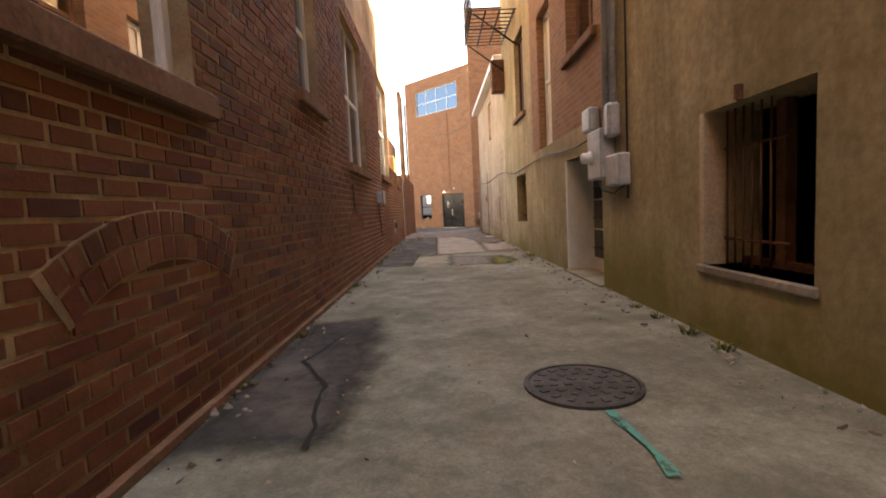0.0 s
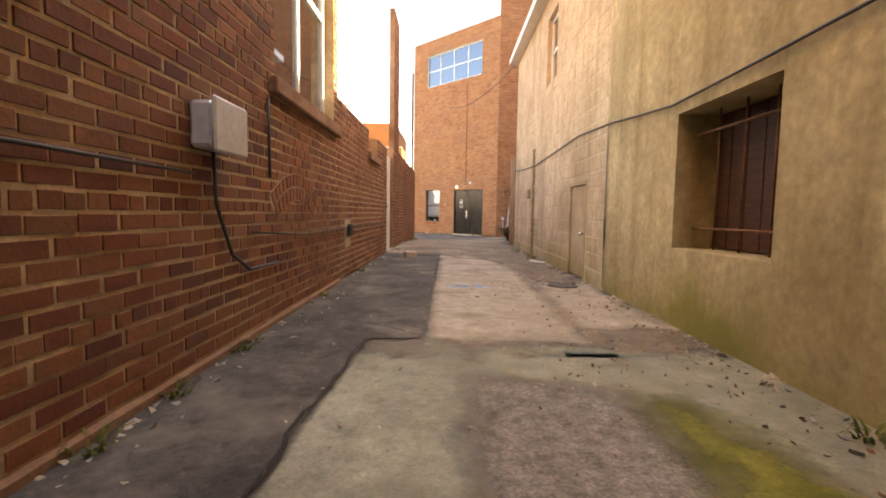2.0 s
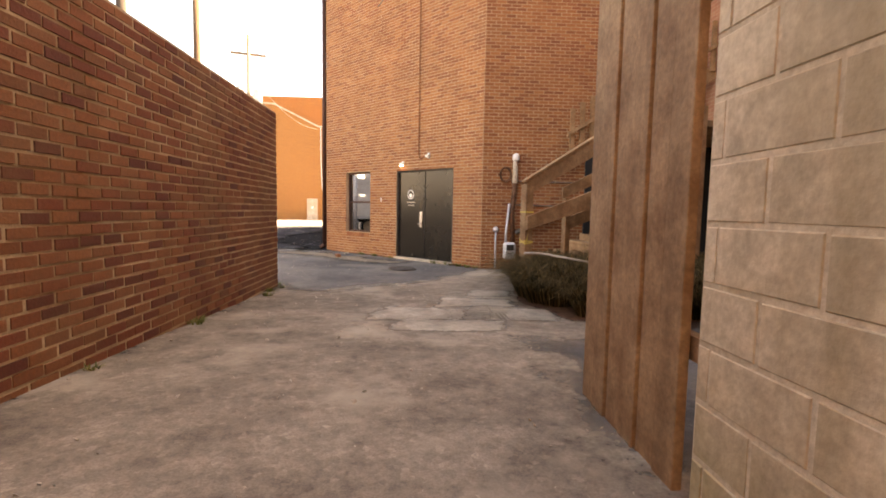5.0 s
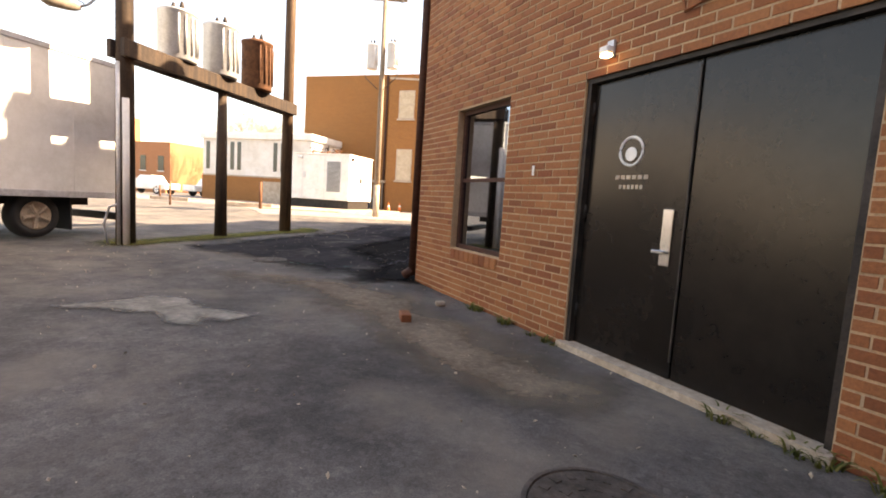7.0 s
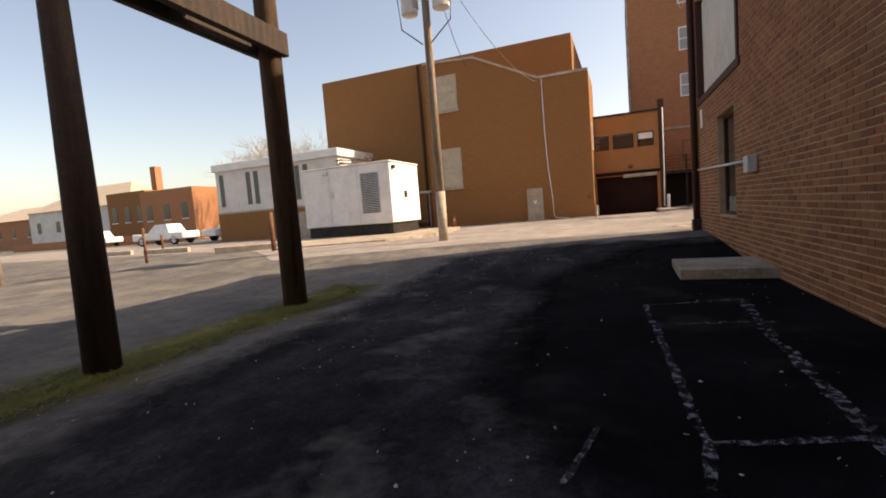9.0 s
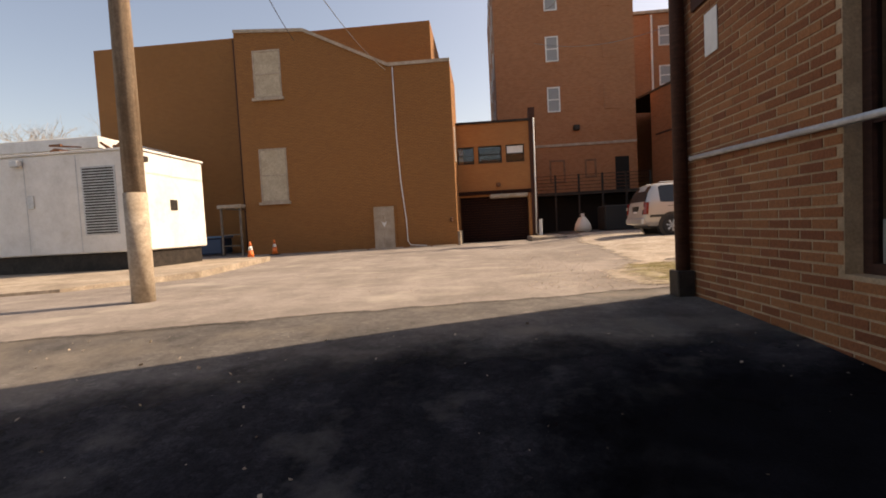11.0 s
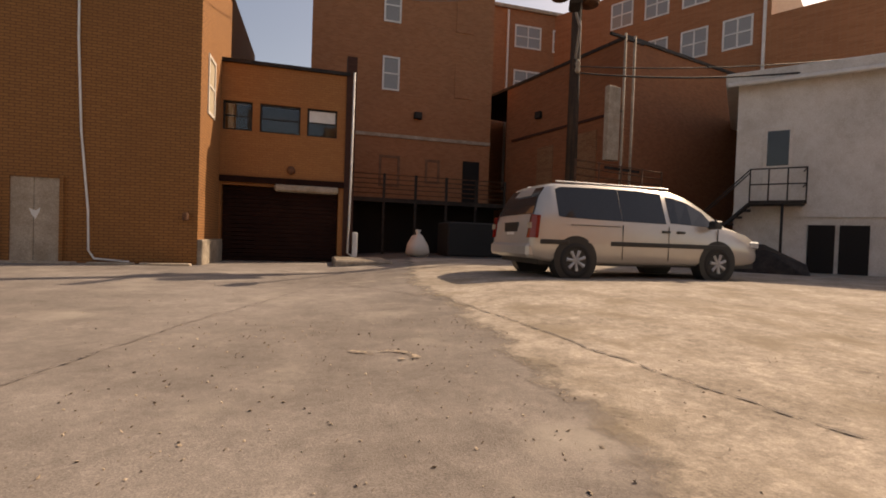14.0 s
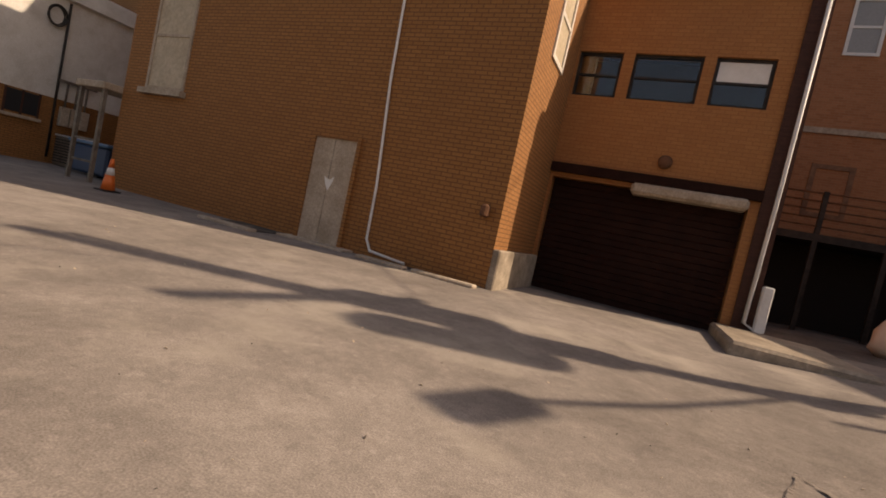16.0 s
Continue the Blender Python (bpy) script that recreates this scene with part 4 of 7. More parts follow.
bx("hood", LEFT, 12.54, 12.69, 0.018, 0.06, 0.54, 0.7, "dark_metal", vent, 0.01)
bx("flap", LEFT, 12.56, 12.67, 0.06, 0.066, 0.56, 0.68, "rubber", vent)

jb = thing("junction_box", LEFT.p(9.1, 0, 1.2), "pale blue-grey plastic box on the brick wall with a dangling cable", "junction box")
bx("body", LEFT, 8.9, 9.24, 0.004, 0.13, 1.18, 1.42, "grey_metal", jb, 0.02)
bx("lid", LEFT, 8.88, 9.26, 0.13, 0.155, 1.16, 1.44, "grey_metal", jb, 0.012)
cyl_between("cable", [LEFT.p(9.1, 0.03, 1.18), LEFT.p(9.12, 0.03, 0.9), LEFT.p(9.3, 0.03, 0.6), LEFT.p(9.55, 0.03, 0.48), LEFT.p(10.1, 0.02, 0.47)], 0.011, "cable", jb)
for pts, r in (([(6.15, 1.42), (6.2, 1.08), (6.35, 1.03), (7.0, 1.04), (7.9, 1.06), (8.9, 1.05)], 0.009), ([(9.6, 0.72), (10.6, 0.66), (11.6, 0.66), (12.7, 0.67), (14.0, 0.68), (16.4, 0.62)], 0.008), ([(9.9, 1.66), (9.92, 1.1)], 0.012)):
    bm = bmesh.new()
    tube(bm, [LEFT.p(u, 0.028, z) for u, z in pts], r, 6)
    solid("cable", bm, M["cable"], "thin black cable clipped along the brick wall", "cable", smooth=True)

# barred cellar window
bw = thing("window_barred", RIGHT.p(2.14, -0.2, 0.5), "dark cellar window opening with rusty iron bars and pale sill", "window", kind="structure")
# Black sheet paints the unlit cellar behind the bars.
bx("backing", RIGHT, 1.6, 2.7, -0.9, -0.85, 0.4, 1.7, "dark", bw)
bx("window_sill", RIGHT, 1.6, 2.68, -0.4, 0.025, 0.44, 0.5, "concrete_light", bw, 0.01)
bx("jamb", RIGHT, 2.6, 2.652, -0.395, 0.003, 0.5, 1.55, "block_joint", bw)
bx("sash_post", RIGHT, 2.18, 2.26, -0.33, -0.26, 0.5, 1.55, "rust", bw)
bx("sash_rail", RIGHT, 1.63, 2.6, -0.33, -0.27, 0.5, 0.55, "rust", bw)
for i in range(6):
    u = 2.56 - i * 0.085
    cyl_between("bar", [RIGHT.p(u, -0.14, 0.5), RIGHT.p(u, -0.14, 1.55)], 0.008, "rust", bw, seg=6)
for z in (0.68, 1.3):
    cyl_between("crossbar", [RIGHT.p(2.0, -0.15, z), RIGHT.p(2.64, -0.15, z)], 0.011, "rust", bw, seg=6)
bx("hook", RIGHT, 2.18, 2.21, 0.0, 0.04, 1.55, 1.64, "rust", bw)

# double door with barred glass
dd = thing("door_2", RIGHT.p(5.36, -0.34, 0.0), "pale double door with black barred glass in a deep recess", "door", kind="structure")
bx("jamb", RIGHT, 6.04, 6.1, -0.38, 0.003, 0.0, 1.58, "white_paint", dd)
bx("door_frame", RIGHT, 4.62, 6.04, -0.4, -0.35, 1.5, 1.58, "white_door", dd)
for a, b in ((4.64, 5.32), (5.34, 6.03)):
    leaf = bx("door_leaf", RIGHT, a, b, -0.4, -0.36, 0.03, 1.5, "white_door", dd)
    for i in range(2):
        for j in range(3):
            u, z = a + 0.05 + i * (b - a - 0.1) / 2, 0.2 + j * 0.41
            bx("glass_pane", RIGHT, u + 0.006, u + (b - a - 0.1) / 2 - 0.006, -0.361, -0.352, z + 0.006, z + 0.394, "glass_dark", leaf)
    for j in range(3):
        cyl_between("bar", [RIGHT.p(a + 0.06, -0.335, 0.34 + j * 0.42), RIGHT.p(b - 0.06, -0.335, 0.34 + j * 0.42)], 0.009, "dark_metal", leaf, seg=6)
bx("threshold", RIGHT, 4.6, 6.12, -0.4, 0.06, -0.04, 0.03, "concrete", dd)
# Black sheet paints the dark behind the door leaves.
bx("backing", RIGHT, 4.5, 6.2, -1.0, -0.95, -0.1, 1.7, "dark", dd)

cw = thing("window_cellar", RIGHT.p(9.67, -0.25, 0.62), "small cellar window with a dark red boarded sash and iron bars", "window", kind="structure")
bx("backing", RIGHT, 9.05, 10.3, -0.42, -0.4, 0.55, 1.75, "dark", cw)
for i in range(6):
    bx("board", RIGHT, 9.12 + i * 0.187, 9.3 + i * 0.187, -0.34, -0.31, 0.63, 1.65, "dark_red", cw, 0.004)
for z in (0.78, 1.5):
    cyl_between("crossbar", [RIGHT.p(9.08, -0.16, z), RIGHT.p(10.27, -0.16, z)], 0.011, "rust", cw, seg=6)
for u in (9.35, 9.65, 9.95):
    cyl_between("bar", [RIGHT.p(u, -0.16, 0.63), RIGHT.p(u, -0.16, 1.65)], 0.008, "rust", cw, seg=6)

window(RIGHT, 6.8, 7.7, 1.95, 4.2, 0.12, "tall window boarded with pale blue-white sheets", glass="white_paint", mullions=1, rails=1, fw=0.09, back=None)
window(RIGHT, 4.8, 5.9, 2.95, 4.6, 0.15, "upper window with dark panes and a heavy wooden sill", frame_mat="sill", mullions=1, rails=1, sill=0.12)
window(RIGHT, 9.0, 10.0, 2.9, 4.6, 0.1, "upper window with closed brown shutters", frame_mat="dark_red", glass="dark_red", mullions=1, rails=0, sill=0.1)
window(RIGHT, 14.6, 15.4, 3.2, 4.4, 0.08, "small white-framed upper window in the block wall", mullions=0, rails=1, back="blind")

door = thing("door_3", RIGHT.p(13.03, 0, 0), "low tan-painted steel door in the block wall", "door", kind="structure")
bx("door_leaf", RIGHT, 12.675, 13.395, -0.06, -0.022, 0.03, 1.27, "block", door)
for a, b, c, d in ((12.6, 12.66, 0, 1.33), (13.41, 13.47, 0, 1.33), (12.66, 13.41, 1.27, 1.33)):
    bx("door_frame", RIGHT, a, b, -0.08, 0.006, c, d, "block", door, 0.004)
bm = bmesh.new()
lathe(bm, RIGHT.p(12.74, -0.022, 0.62), [(0.012, 0), (0.012, 0.03), (0.026, 0.04), (0.022, 0.065)], 10, RIGHT.n)
part("door_knob", bm, M["chrome"], door, "worn steel knob", True)
bx("backing", RIGHT, 12.5, 13.5, -0.4, -0.3, -0.1, 1.4, "dark", door)
bm = bmesh.new()
joint = [(11.84 + 0.012 * noise.noise(Vector((k * 0.7, 3, 1))), 0.05 + k * 0.09) for k in range(22)]
for (a, za), (b, zb) in zip(joint, joint[1:]):
    w = 0.010 + 0.022 * max(0, noise.noise(Vector((za * 2.3, 8, 2))))
    bm.faces.new([bm.verts.new(RIGHT.p(u, 0.012, z)) for u, z in ((a - w, za), (a + w, za), (b + w, zb), (b - w, zb))])
solid("wall_joint", bm, M["crack"], "dark broken joint between the rendered and block walls", "crack", kind="structure")

vent = thing("air_vent", RIGHT.p(16.9, 0, 1.25), "small square louvred vent in the block wall", "vent")
bx("frame", RIGHT, 16.75, 17.05, 0.004, 0.02, 1.2, 1.42, "block", vent, 0.004)
for i in range(4):
    bx("slat", RIGHT, 16.78, 17.02, 0.02, 0.03, 1.22 + i * 0.05, 1.25 + i * 0.05, "rust", vent)

bm = bmesh.new()
rows = [[bm.verts.new(RIGHT.p(16.25 + 0.3 * i + 0.06 * noise.noise(Vector((k * 0.4, i * 5, 2))), 0.0105, 0.02 + k * 0.1)) for i in (0, 1)] for k in range(23)]
for a, b in zip(rows, rows[1:]):
    bm.faces.new((a[0], a[1], b[1], b[0]))
solid("wall_stain", bm, M["wall_stain"], "dark damp stain running down the block wall", "stain", kind="structure")

# electric service
es = thing("electric_meter", RIGHT.p(4.4, 0, 1.2), "grey electric meter cabinet with two steel conduits", "electric meter")
bx("meter_base", RIGHT, 4.2, 4.62, 0.003, 0.16, 1.22, 1.74, "grey_metal", es, 0.015)
bm = bmesh.new()
lathe(bm, RIGHT.p(4.5, 0.16, 1.46), [(0.075, 0), (0.075, 0.02), (0.062, 0.03), (0.058, 0.09), (0.045, 0.105)], 18, RIGHT.n)
part("meter_dial", bm, M["white_paint"], es, "round glass meter face", True)
bx("switch_box", RIGHT, 3.82, 4.19, 0.003, 0.12, 1.13, 1.44, "grey_metal", es, 0.015)
bx("upper_box", RIGHT, 4.62, 4.9, 0.003, 0.13, 1.78, 2.04, "grey_metal", es, 0.02)
bx("conduit_body", RIGHT, 4.02, 4.16, 0.003, 0.14, 1.62, 1.96, "grey_metal", es, 0.03)
for u in (4.09, 4.27):
    cyl_between("conduit", [RIGHT.p(u, 0.06, 1.7), RIGHT.p(u, 0.06, 7.8)], 0.04, "grey_metal", es, seg=12)
cyl_between("cable", [RIGHT.p(4.6, 0.05, 1.24), RIGHT.p(4.4, 0.07, 1.1), RIGHT.p(4.1, 0.06, 1.06), RIGHT.p(3.85, 0.04, 1.14)], 0.012, "cable", es)
cyl_between("ground_wire", [RIGHT.p(3.86, 0.02, 1.0), RIGHT.p(3.86, 0.02, 5.0)], 0.01, "cable", es)
bm = bmesh.new()
tube(bm, [RIGHT.p(u, 0.025, z) for u, z in ((4.65, 1.74), (5.5, 1.7), (6.3, 1.73), (7.2, 1.8), (8.2, 1.79), (9.2, 1.76), (10.3, 1.74), (11.0, 1.8), (11.7, 1.87), (13, 1.94), (14.5, 1.9), (16.2, 1.86), (17.5, 1.9), (19.1, 2.0))], 0.010, 6)
solid("cable", bm, M["cable"], "black service cable sagging along the rendered wall", "cable", smooth=True)

# iron fire escape
fe = thing("fire_escape", RIGHT.p(10.5, 0.4, 5.1), "black iron fire escape platform with barred railing", "fire escape")
for i in range(11):
    cyl_between("bar", [RIGHT.p(9.5 + i * 0.21, 0.0, 5.1), RIGHT.p(9.5 + i * 0.21, 0.95, 5.1)], 0.012, "dark_metal", fe, seg=5)
for d in (0.05, 0.35, 0.65, 0.95):
    cyl_between("beam", [RIGHT.p(9.5, d, 5.08), RIGHT.p(11.6, d, 5.08)], 0.02, "dark_metal", fe, seg=6)
for z in (5.5, 6.0):
    cyl_between("rail", [RIGHT.p(9.5, 0.0, z), RIGHT.p(9.5, 0.95, z), RIGHT.p(11.6, 0.95, z), RIGHT.p(11.6, 0, z)], 0.018, "dark_metal", fe, seg=6)
for i in range(8):
    cyl_between("post", [RIGHT.p(9.5 + i * 0.3, 0.95, 5.1), RIGHT.p(9.5 + i * 0.3, 0.95, 6.0)], 0.012, "dark_metal", fe, seg=5)
for u in (9.6, 11.5):
    cyl_between("bracket", [RIGHT.p(u, 0.9, 5.08), RIGHT.p(u, 0.0, 4.4)], 0.02, "dark_metal", fe, seg=6)
bx("hopper", RIGHT, 11.5, 11.8, 0.0, 0.32, 3.9, 4.7, "rust", thing("rain_hopper", RIGHT.p(11.65, 0, 4.3), "rusty sheet-metal rainwater box on the wall", "rainwater box"), 0.02)

# timber fence panel beyond the block wall
fp = thing("fence_panel", (1.9, 19.7, 0), "weathered vertical timber fence boards", "fence")
for i in range(6):
    bx("board", RIGHT, 19.2 + i * 0.165, 19.35 + i * 0.165, -0.03 - 0.01 * (i % 2), 0.01 - 0.01 * (i % 2), -0.05, 2.4 + 0.05 * (i % 3), "wood", fp, 0.003)
for z in (0.5, 1.8):
    bx("rail", RIGHT, 19.15, 20.2, -0.09, -0.042, z, z + 0.09, "wood", fp)


def manhole(x, y, r, label, rim="iron", tread=True, mat="iron"):
    z = ground_z(x, y)
    t = thing("manhole_cover", (x, y, z), label, "manhole cover")
    bm = bmesh.new()
    lathe(bm, (x, y, z - 0.03), [(r, 0), (r, 0.052), (r * 0.93, 0.054), (r * 0.92, 0.04)], 32)
    part("rim", bm, M[rim], t)
    bm = bmesh.new()
    lathe(bm, (x, y, z - 0.02), [(r * 0.91, 0), (r * 0.91, 0.039), (r * 0.6, 0.041)], 32)
    part("lid", bm, M[mat], t)
    bm = bmesh.new()
    for ring, n in ((0.25, 6), (0.5, 12), (0.76, 18)) if tread else ((0.1, 1),):
        for k in range(n):
            a = k * math.tau / n
            c = Face((x + math.cos(a) * r * ring, y + math.sin(a) * r * ring), (math.cos(a), math.sin(a)), (-math.sin(a), math.cos(a)))
            box(bm, c, -r * 0.07, r * 0.07, -r * 0.055, r * 0.055, z + 0.018, z + 0.025)
    tagged(part("tread", bm, M[mat], t), kind="stuff")
    return t


manhole(0.71, 1.75, 0.31, "round cast-iron manhole cover flush in the concrete")
manhole(1.46, 12.13, 0.18, "small round iron cover in the pale concrete", tread=False)
manhole(-4.48, 31.72, 0.27, "worn iron manhole cover in the dark asphalt")
manhole(-0.5, 47.2, 0.3, "dusty iron manhole cover half sunk in dry dirt", rim="gravel_patch", mat="gravel_patch")
manhole(0.55, 27.05, 0.29, "worn iron manhole cover before the black doors")


def strip(pts, w, mat, label, category="paint mark", lift=0.02, name="paint_mark"):
    """A flat painted stroke or crack on the ground, never quite straight."""
    fine = []
    for (ax, ay), (bx_, by) in zip(pts, pts[1:]):
        k = max(1, int(math.hypot(bx_ - ax, by - ay) / 0.09))
        fine += [(ax + (bx_ - ax) * i / k, ay + (by - ay) * i / k) for i in range(k)]
    fine.append(pts[-1])
    sway = 0.05 if name == "crack" else 0.02
    pts = [(x + sway * noise.noise(Vector((x * 3, y * 3, 5))) + sway * 0.5 * noise.noise(Vector((x * 11, y * 11, 9))), y + sway * noise.noise(Vector((x * 3, y * 3, 8)))) for x, y in fine]
    bm = bmesh.new()
    prev = None
    for i, (x, y) in enumerate(pts):
        a = Vector(pts[max(i - 1, 0)])
        b = Vector(pts[min(i + 1, len(pts) - 1)])
        d = (b - a).normalized()
        n = Vector((-d.y, d.x)) * w / 2 * (0.85 + 0.8 * noise.noise(Vector((x * 7, y * 7, 0))))
        cur = [bm.verts.new((x + s * n.x, y + s * n.y, ground_z(x, y) + lift)) for s in (1, -1)]
        if prev:
            bm.faces.new((prev[0], prev[1], cur[1], cur[0]))
        prev = cur
    return solid(name, bm, M[mat], label, category)


strip([(0.73, 1.42), (0.74, 1.2), (0.755, 1.05), (0.76, 0.88)], 0.045, "teal_line", "faded green spray-paint line on concrete")
strip([(0.98, 6.28), (1.1, 6.24), (1.2, 6.2)], 0.05, "blue_scuffed", "blue spray-paint dab on concrete")
strip([(0.06, 11.83), (0.3, 11.84), (0.62, 11.86)], 0.03, "blue_scuffed", "blue spray-paint underline on concrete")
txt = bpy.data.curves.new("paint_number", "FONT")
txt.body = "12 6"
txt.size = 0.23
txt.extrude = 0.001
txt.materials.append(M["blue_scuffed"])
num = tagged(new("paint_number", txt), "blue sprayed utility number on pale concrete", "paint mark")
num.matrix_world = pose(0.09, 11.9, 0.021)

# ---- plants and litter ----
def blade(bm, base, lean, h, w, rng, segs=4):
    """One strap leaf that arches over."""
    d = Vector((math.cos(lean), math.sin(lean), 0))
    s = Vector((-d.y, d.x, 0)) * w / 2
    reach = h * (0.5 + rng.random() * 0.7)
    prev = None
    for i in range(segs + 1):
        k = i / segs
        p = base + d * reach * k ** 1.3 + Vector((0, 0, h * (1.75 * k - 1.25 * k * k)))
        ww = (1 - k) ** 0.6
        cur = [bm.verts.new(p + s * ww), bm.verts.new(p - s * ww)] if i < segs else [bm.verts.new(p)]
        if prev:
            bm.faces.new((prev[0], prev[1], *cur[::-1]))
        prev = cur


def tuft_mesh(name, n, h, spread, w, mat, seed):
    rng = random.Random(seed)
    bm = bmesh.new()
    for _ in range(n):
        a, r = rng.random() * math.tau, spread * rng.random() ** 0.5
        blade(bm, Vector((math.cos(a) * r, math.sin(a) * r, 0)), a + (rng.random() - 0.5) * 1.6, h * (0.55 + 0.6 * rng.random()), w, rng)
    me = mesh_of(name, bm)
    me.materials.append(M[mat])
    return me


def scatter(name, meshes, places, label, category, group, seed=1, lo=0.8, hi=1.25):
    rng = random.Random(seed)
    for i, (x, y) in enumerate(places):
        ob = tagged(new(name, meshes[i % len(meshes)]), label, category, group)
        s = lo + (hi - lo) * rng.random()
        ob.matrix_world = Matrix.Translation((x, y, ground_z(x, y) - 0.01)) @ Matrix.Rotation(rng.random() * 6.28, 4, "Z") @ Matrix.Diagonal((s, s, s, 1))


rng = random.Random(4)
border = [tuft_mesh("border_grass", 560, 0.74, 0.2, 0.012, "leaf", s) for s in (1, 2, 3)]
places = []
for j in range(8):
    for i in range(9):
        x, y = 2.1 + i * 0.34 + rng.random() * 0.2, 22.45 + j * 0.33 + rng.random() * 0.2
        if x > 2.24 + max(0, 24.0 - y) * 0.36 + max(0, y - 24.3) * 1.1 and y < 25.0:
            places.append((x, y))
scatter("border_grass", border, places, "thick clump of arching dark strap-leaf border grass", "grass clump", "border grass by the stairs")
patch("plant_bed", [(2.5, 22.2), (6, 22.2), (6, 26.3), (3.3, 26.3), (2.3, 24.5), (2.2, 23.6)], M["rust"], "dark earth bed under the border grass", "plant bed", lift=0.01, rag=0.08, seed=60)
bm = bmesh.new()
tube(bm, [(2.35, 24.02, 0.46), (2.55, 23.97, 0.46), (2.7, 23.9, 0.45), (2.62, 23.6, 0.47), (2.66, 23.3, 0.48), (2.9, 23.0, 0.45)], 0.018, 7, 0.014)
solid("dead_branch", bm, M["coping"], "pale peeled branch lying on the border grass", "branch", smooth=True)
weeds = [tuft_mesh("weed", 34, 0.13, 0.07, 0.018, "weed", s) for s in (5, 6, 7)]
places = [(-1.18, y) for y in (0.55, 2.0, 3.05, 3.2, 5.1, 5.6, 8.1, 8.6, 9.3, 9.5, 11.2, 13.2, 20.6, 22.0)] + [(1.74, y) for y in (2.2, 2.6, 3.1, 3.5, 8.3, 10.9, 15.6, 16.2, 17.6)]
places += [(-1.15, 24.6), (-1.3, 24.9), (-1.1, 23.8), (-1.2, 24.2)]
for u in (0.1, 0.3, 0.55, 0.78, 0.9, 1.1, 1.3, 2.7, 2.8, 3.0, 3.4, 3.9, 4.0):
    p = FACADE.p(u, 0.07, 0)
    places.append((p.x, p.y))
scatter("weed", weeds, places, "small green weed growing at the foot of the wall", "weed", "weeds along the walls", 3, 0.35, 1.0)


def lawn(name, label, test, x0, x1, y0, y1, n, h, mat, seed):
    rng = random.Random(seed)
    verts, faces = [], []
    while len(faces) < n:
        x, y = x0 + (x1 - x0) * rng.random(), y0 + (y1 - y0) * rng.random()
        if not test(x, y):
            continue
        z = ground_z(x, y)
        a, hh, w = rng.random() * 6.28, h * (0.4 + rng.random()), 0.003 + 0.004 * rng.random()
        k = len(verts)
        verts += [(x - math.sin(a) * w, y + math.cos(a) * w, z + 0.015), (x + math.sin(a) * w, y - math.cos(a) * w, z + 0.015), (x + math.cos(a) * hh * 1.7, y + math.sin(a) * hh * 1.7, z + 0.015 + hh * 0.45)]
        faces.append((k, k + 1, k + 2))
    me = bpy.data.meshes.new(name)
    me.from_pydata(verts, [], faces)
    me.materials.append(M[mat])
    return tagged(new(name, me), label, "grass", kind="stuff")


def lot_grass(x, y):
    return noise.noise(Vector((x * 0.8, y * 0.8, 3))) + 0.7 * noise.noise(Vector((x * 2.9, y * 2.9, 1))) + 0.5 * noise.noise(Vector((x * 9, y * 9, 1))) > -0.6


lawn("lot_grass", "thin dry yellow-green grass on the dirt", lambda x, y: lot_grass(x + max(0, -1.2 - x) * 0.4, y) and noise.noise(Vector((x * 3, y * 3, 7))) + 1.6 * min(0, x + 1.5) + 1.2 * min(0, 46.1 - y) > -0.5, -2.0, 5.0, 43.8, 46.6, 110000, 0.03, "straw", 5)
lawn("lot_grass", "thin dry grass farther across the lot", lot_grass, 2.2, 8, 47.6, 49.4, 16000, 0.03, "straw", 15)
lawn("verge_grass", "ragged green grass strip under the pole frame", lambda x, y: abs(x + 7.65 + 0.1 * math.sin(y * 3)) < 0.45 * (0.4 + abs(noise.noise(Vector((x, y * 0.8, 0)))) * 1.5), -8.3, -7.0, 31.6, 38.2, 7000, 0.05, "weed", 6)
patch("moss", [(-7.95, 31.5), (-7.35, 31.6), (-7.3, 34), (-7.4, 38), (-8.1, 38.2), (-8.0, 34)], M["moss"], "mossy green strip between the poles", "moss", lift=0.012, rag=0.2, soft=0.5, seed=21, cell=0.1)


def litter(name, label, n, area, size, mat, seed):
    """Pebbles, chips and dead leaves too many to count."""
    rng = random.Random(seed)
    bm = bmesh.new()
    for _ in range(n):
        x, y = area(rng)
        s = size * (0.35 + rng.random() ** 2 * 1.4)
        m = Matrix.Translation((x, y, ground_z(x, y) + 0.012)) @ Euler((rng.random(), rng.random(), rng.random() * 6)).to_matrix().to_4x4() @ Matrix.Diagonal((s, s * (0.5 + rng.random() * 0.5), s * 0.35, 1))
        vs = [bm.verts.new(m @ Vector(v)) for v in ((1, 0, 0), (0.2, 0.9, 0.1), (-0.9, 0.3, 0), (-0.3, -0.9, 0.1), (0, 0, 0.9), (0.1, 0, -0.7))]
        for a, b in ((0, 1), (1, 2), (2, 3), (3, 0)):
            bm.faces.new((vs[a], vs[b], vs[4]))
            bm.faces.new((vs[b], vs[a], vs[5]))
    return tagged(solid(name, bm, M[mat]), label, "litter", kind="stuff")


litter("leaf_litter", "scattered dark dead leaves on the alley floor", 420, lambda r: (0.4 + 1.35 * r.random() ** 0.6, 6.8 + 6.5 * r.random()), 0.013, "rust", 1)
litter("gravel", "pale crumbs of concrete along the alley", 900, lambda r: (-1.2 + 3.0 * r.random(), -1 + 25 * r.random()), 0.014, "coping", 2)
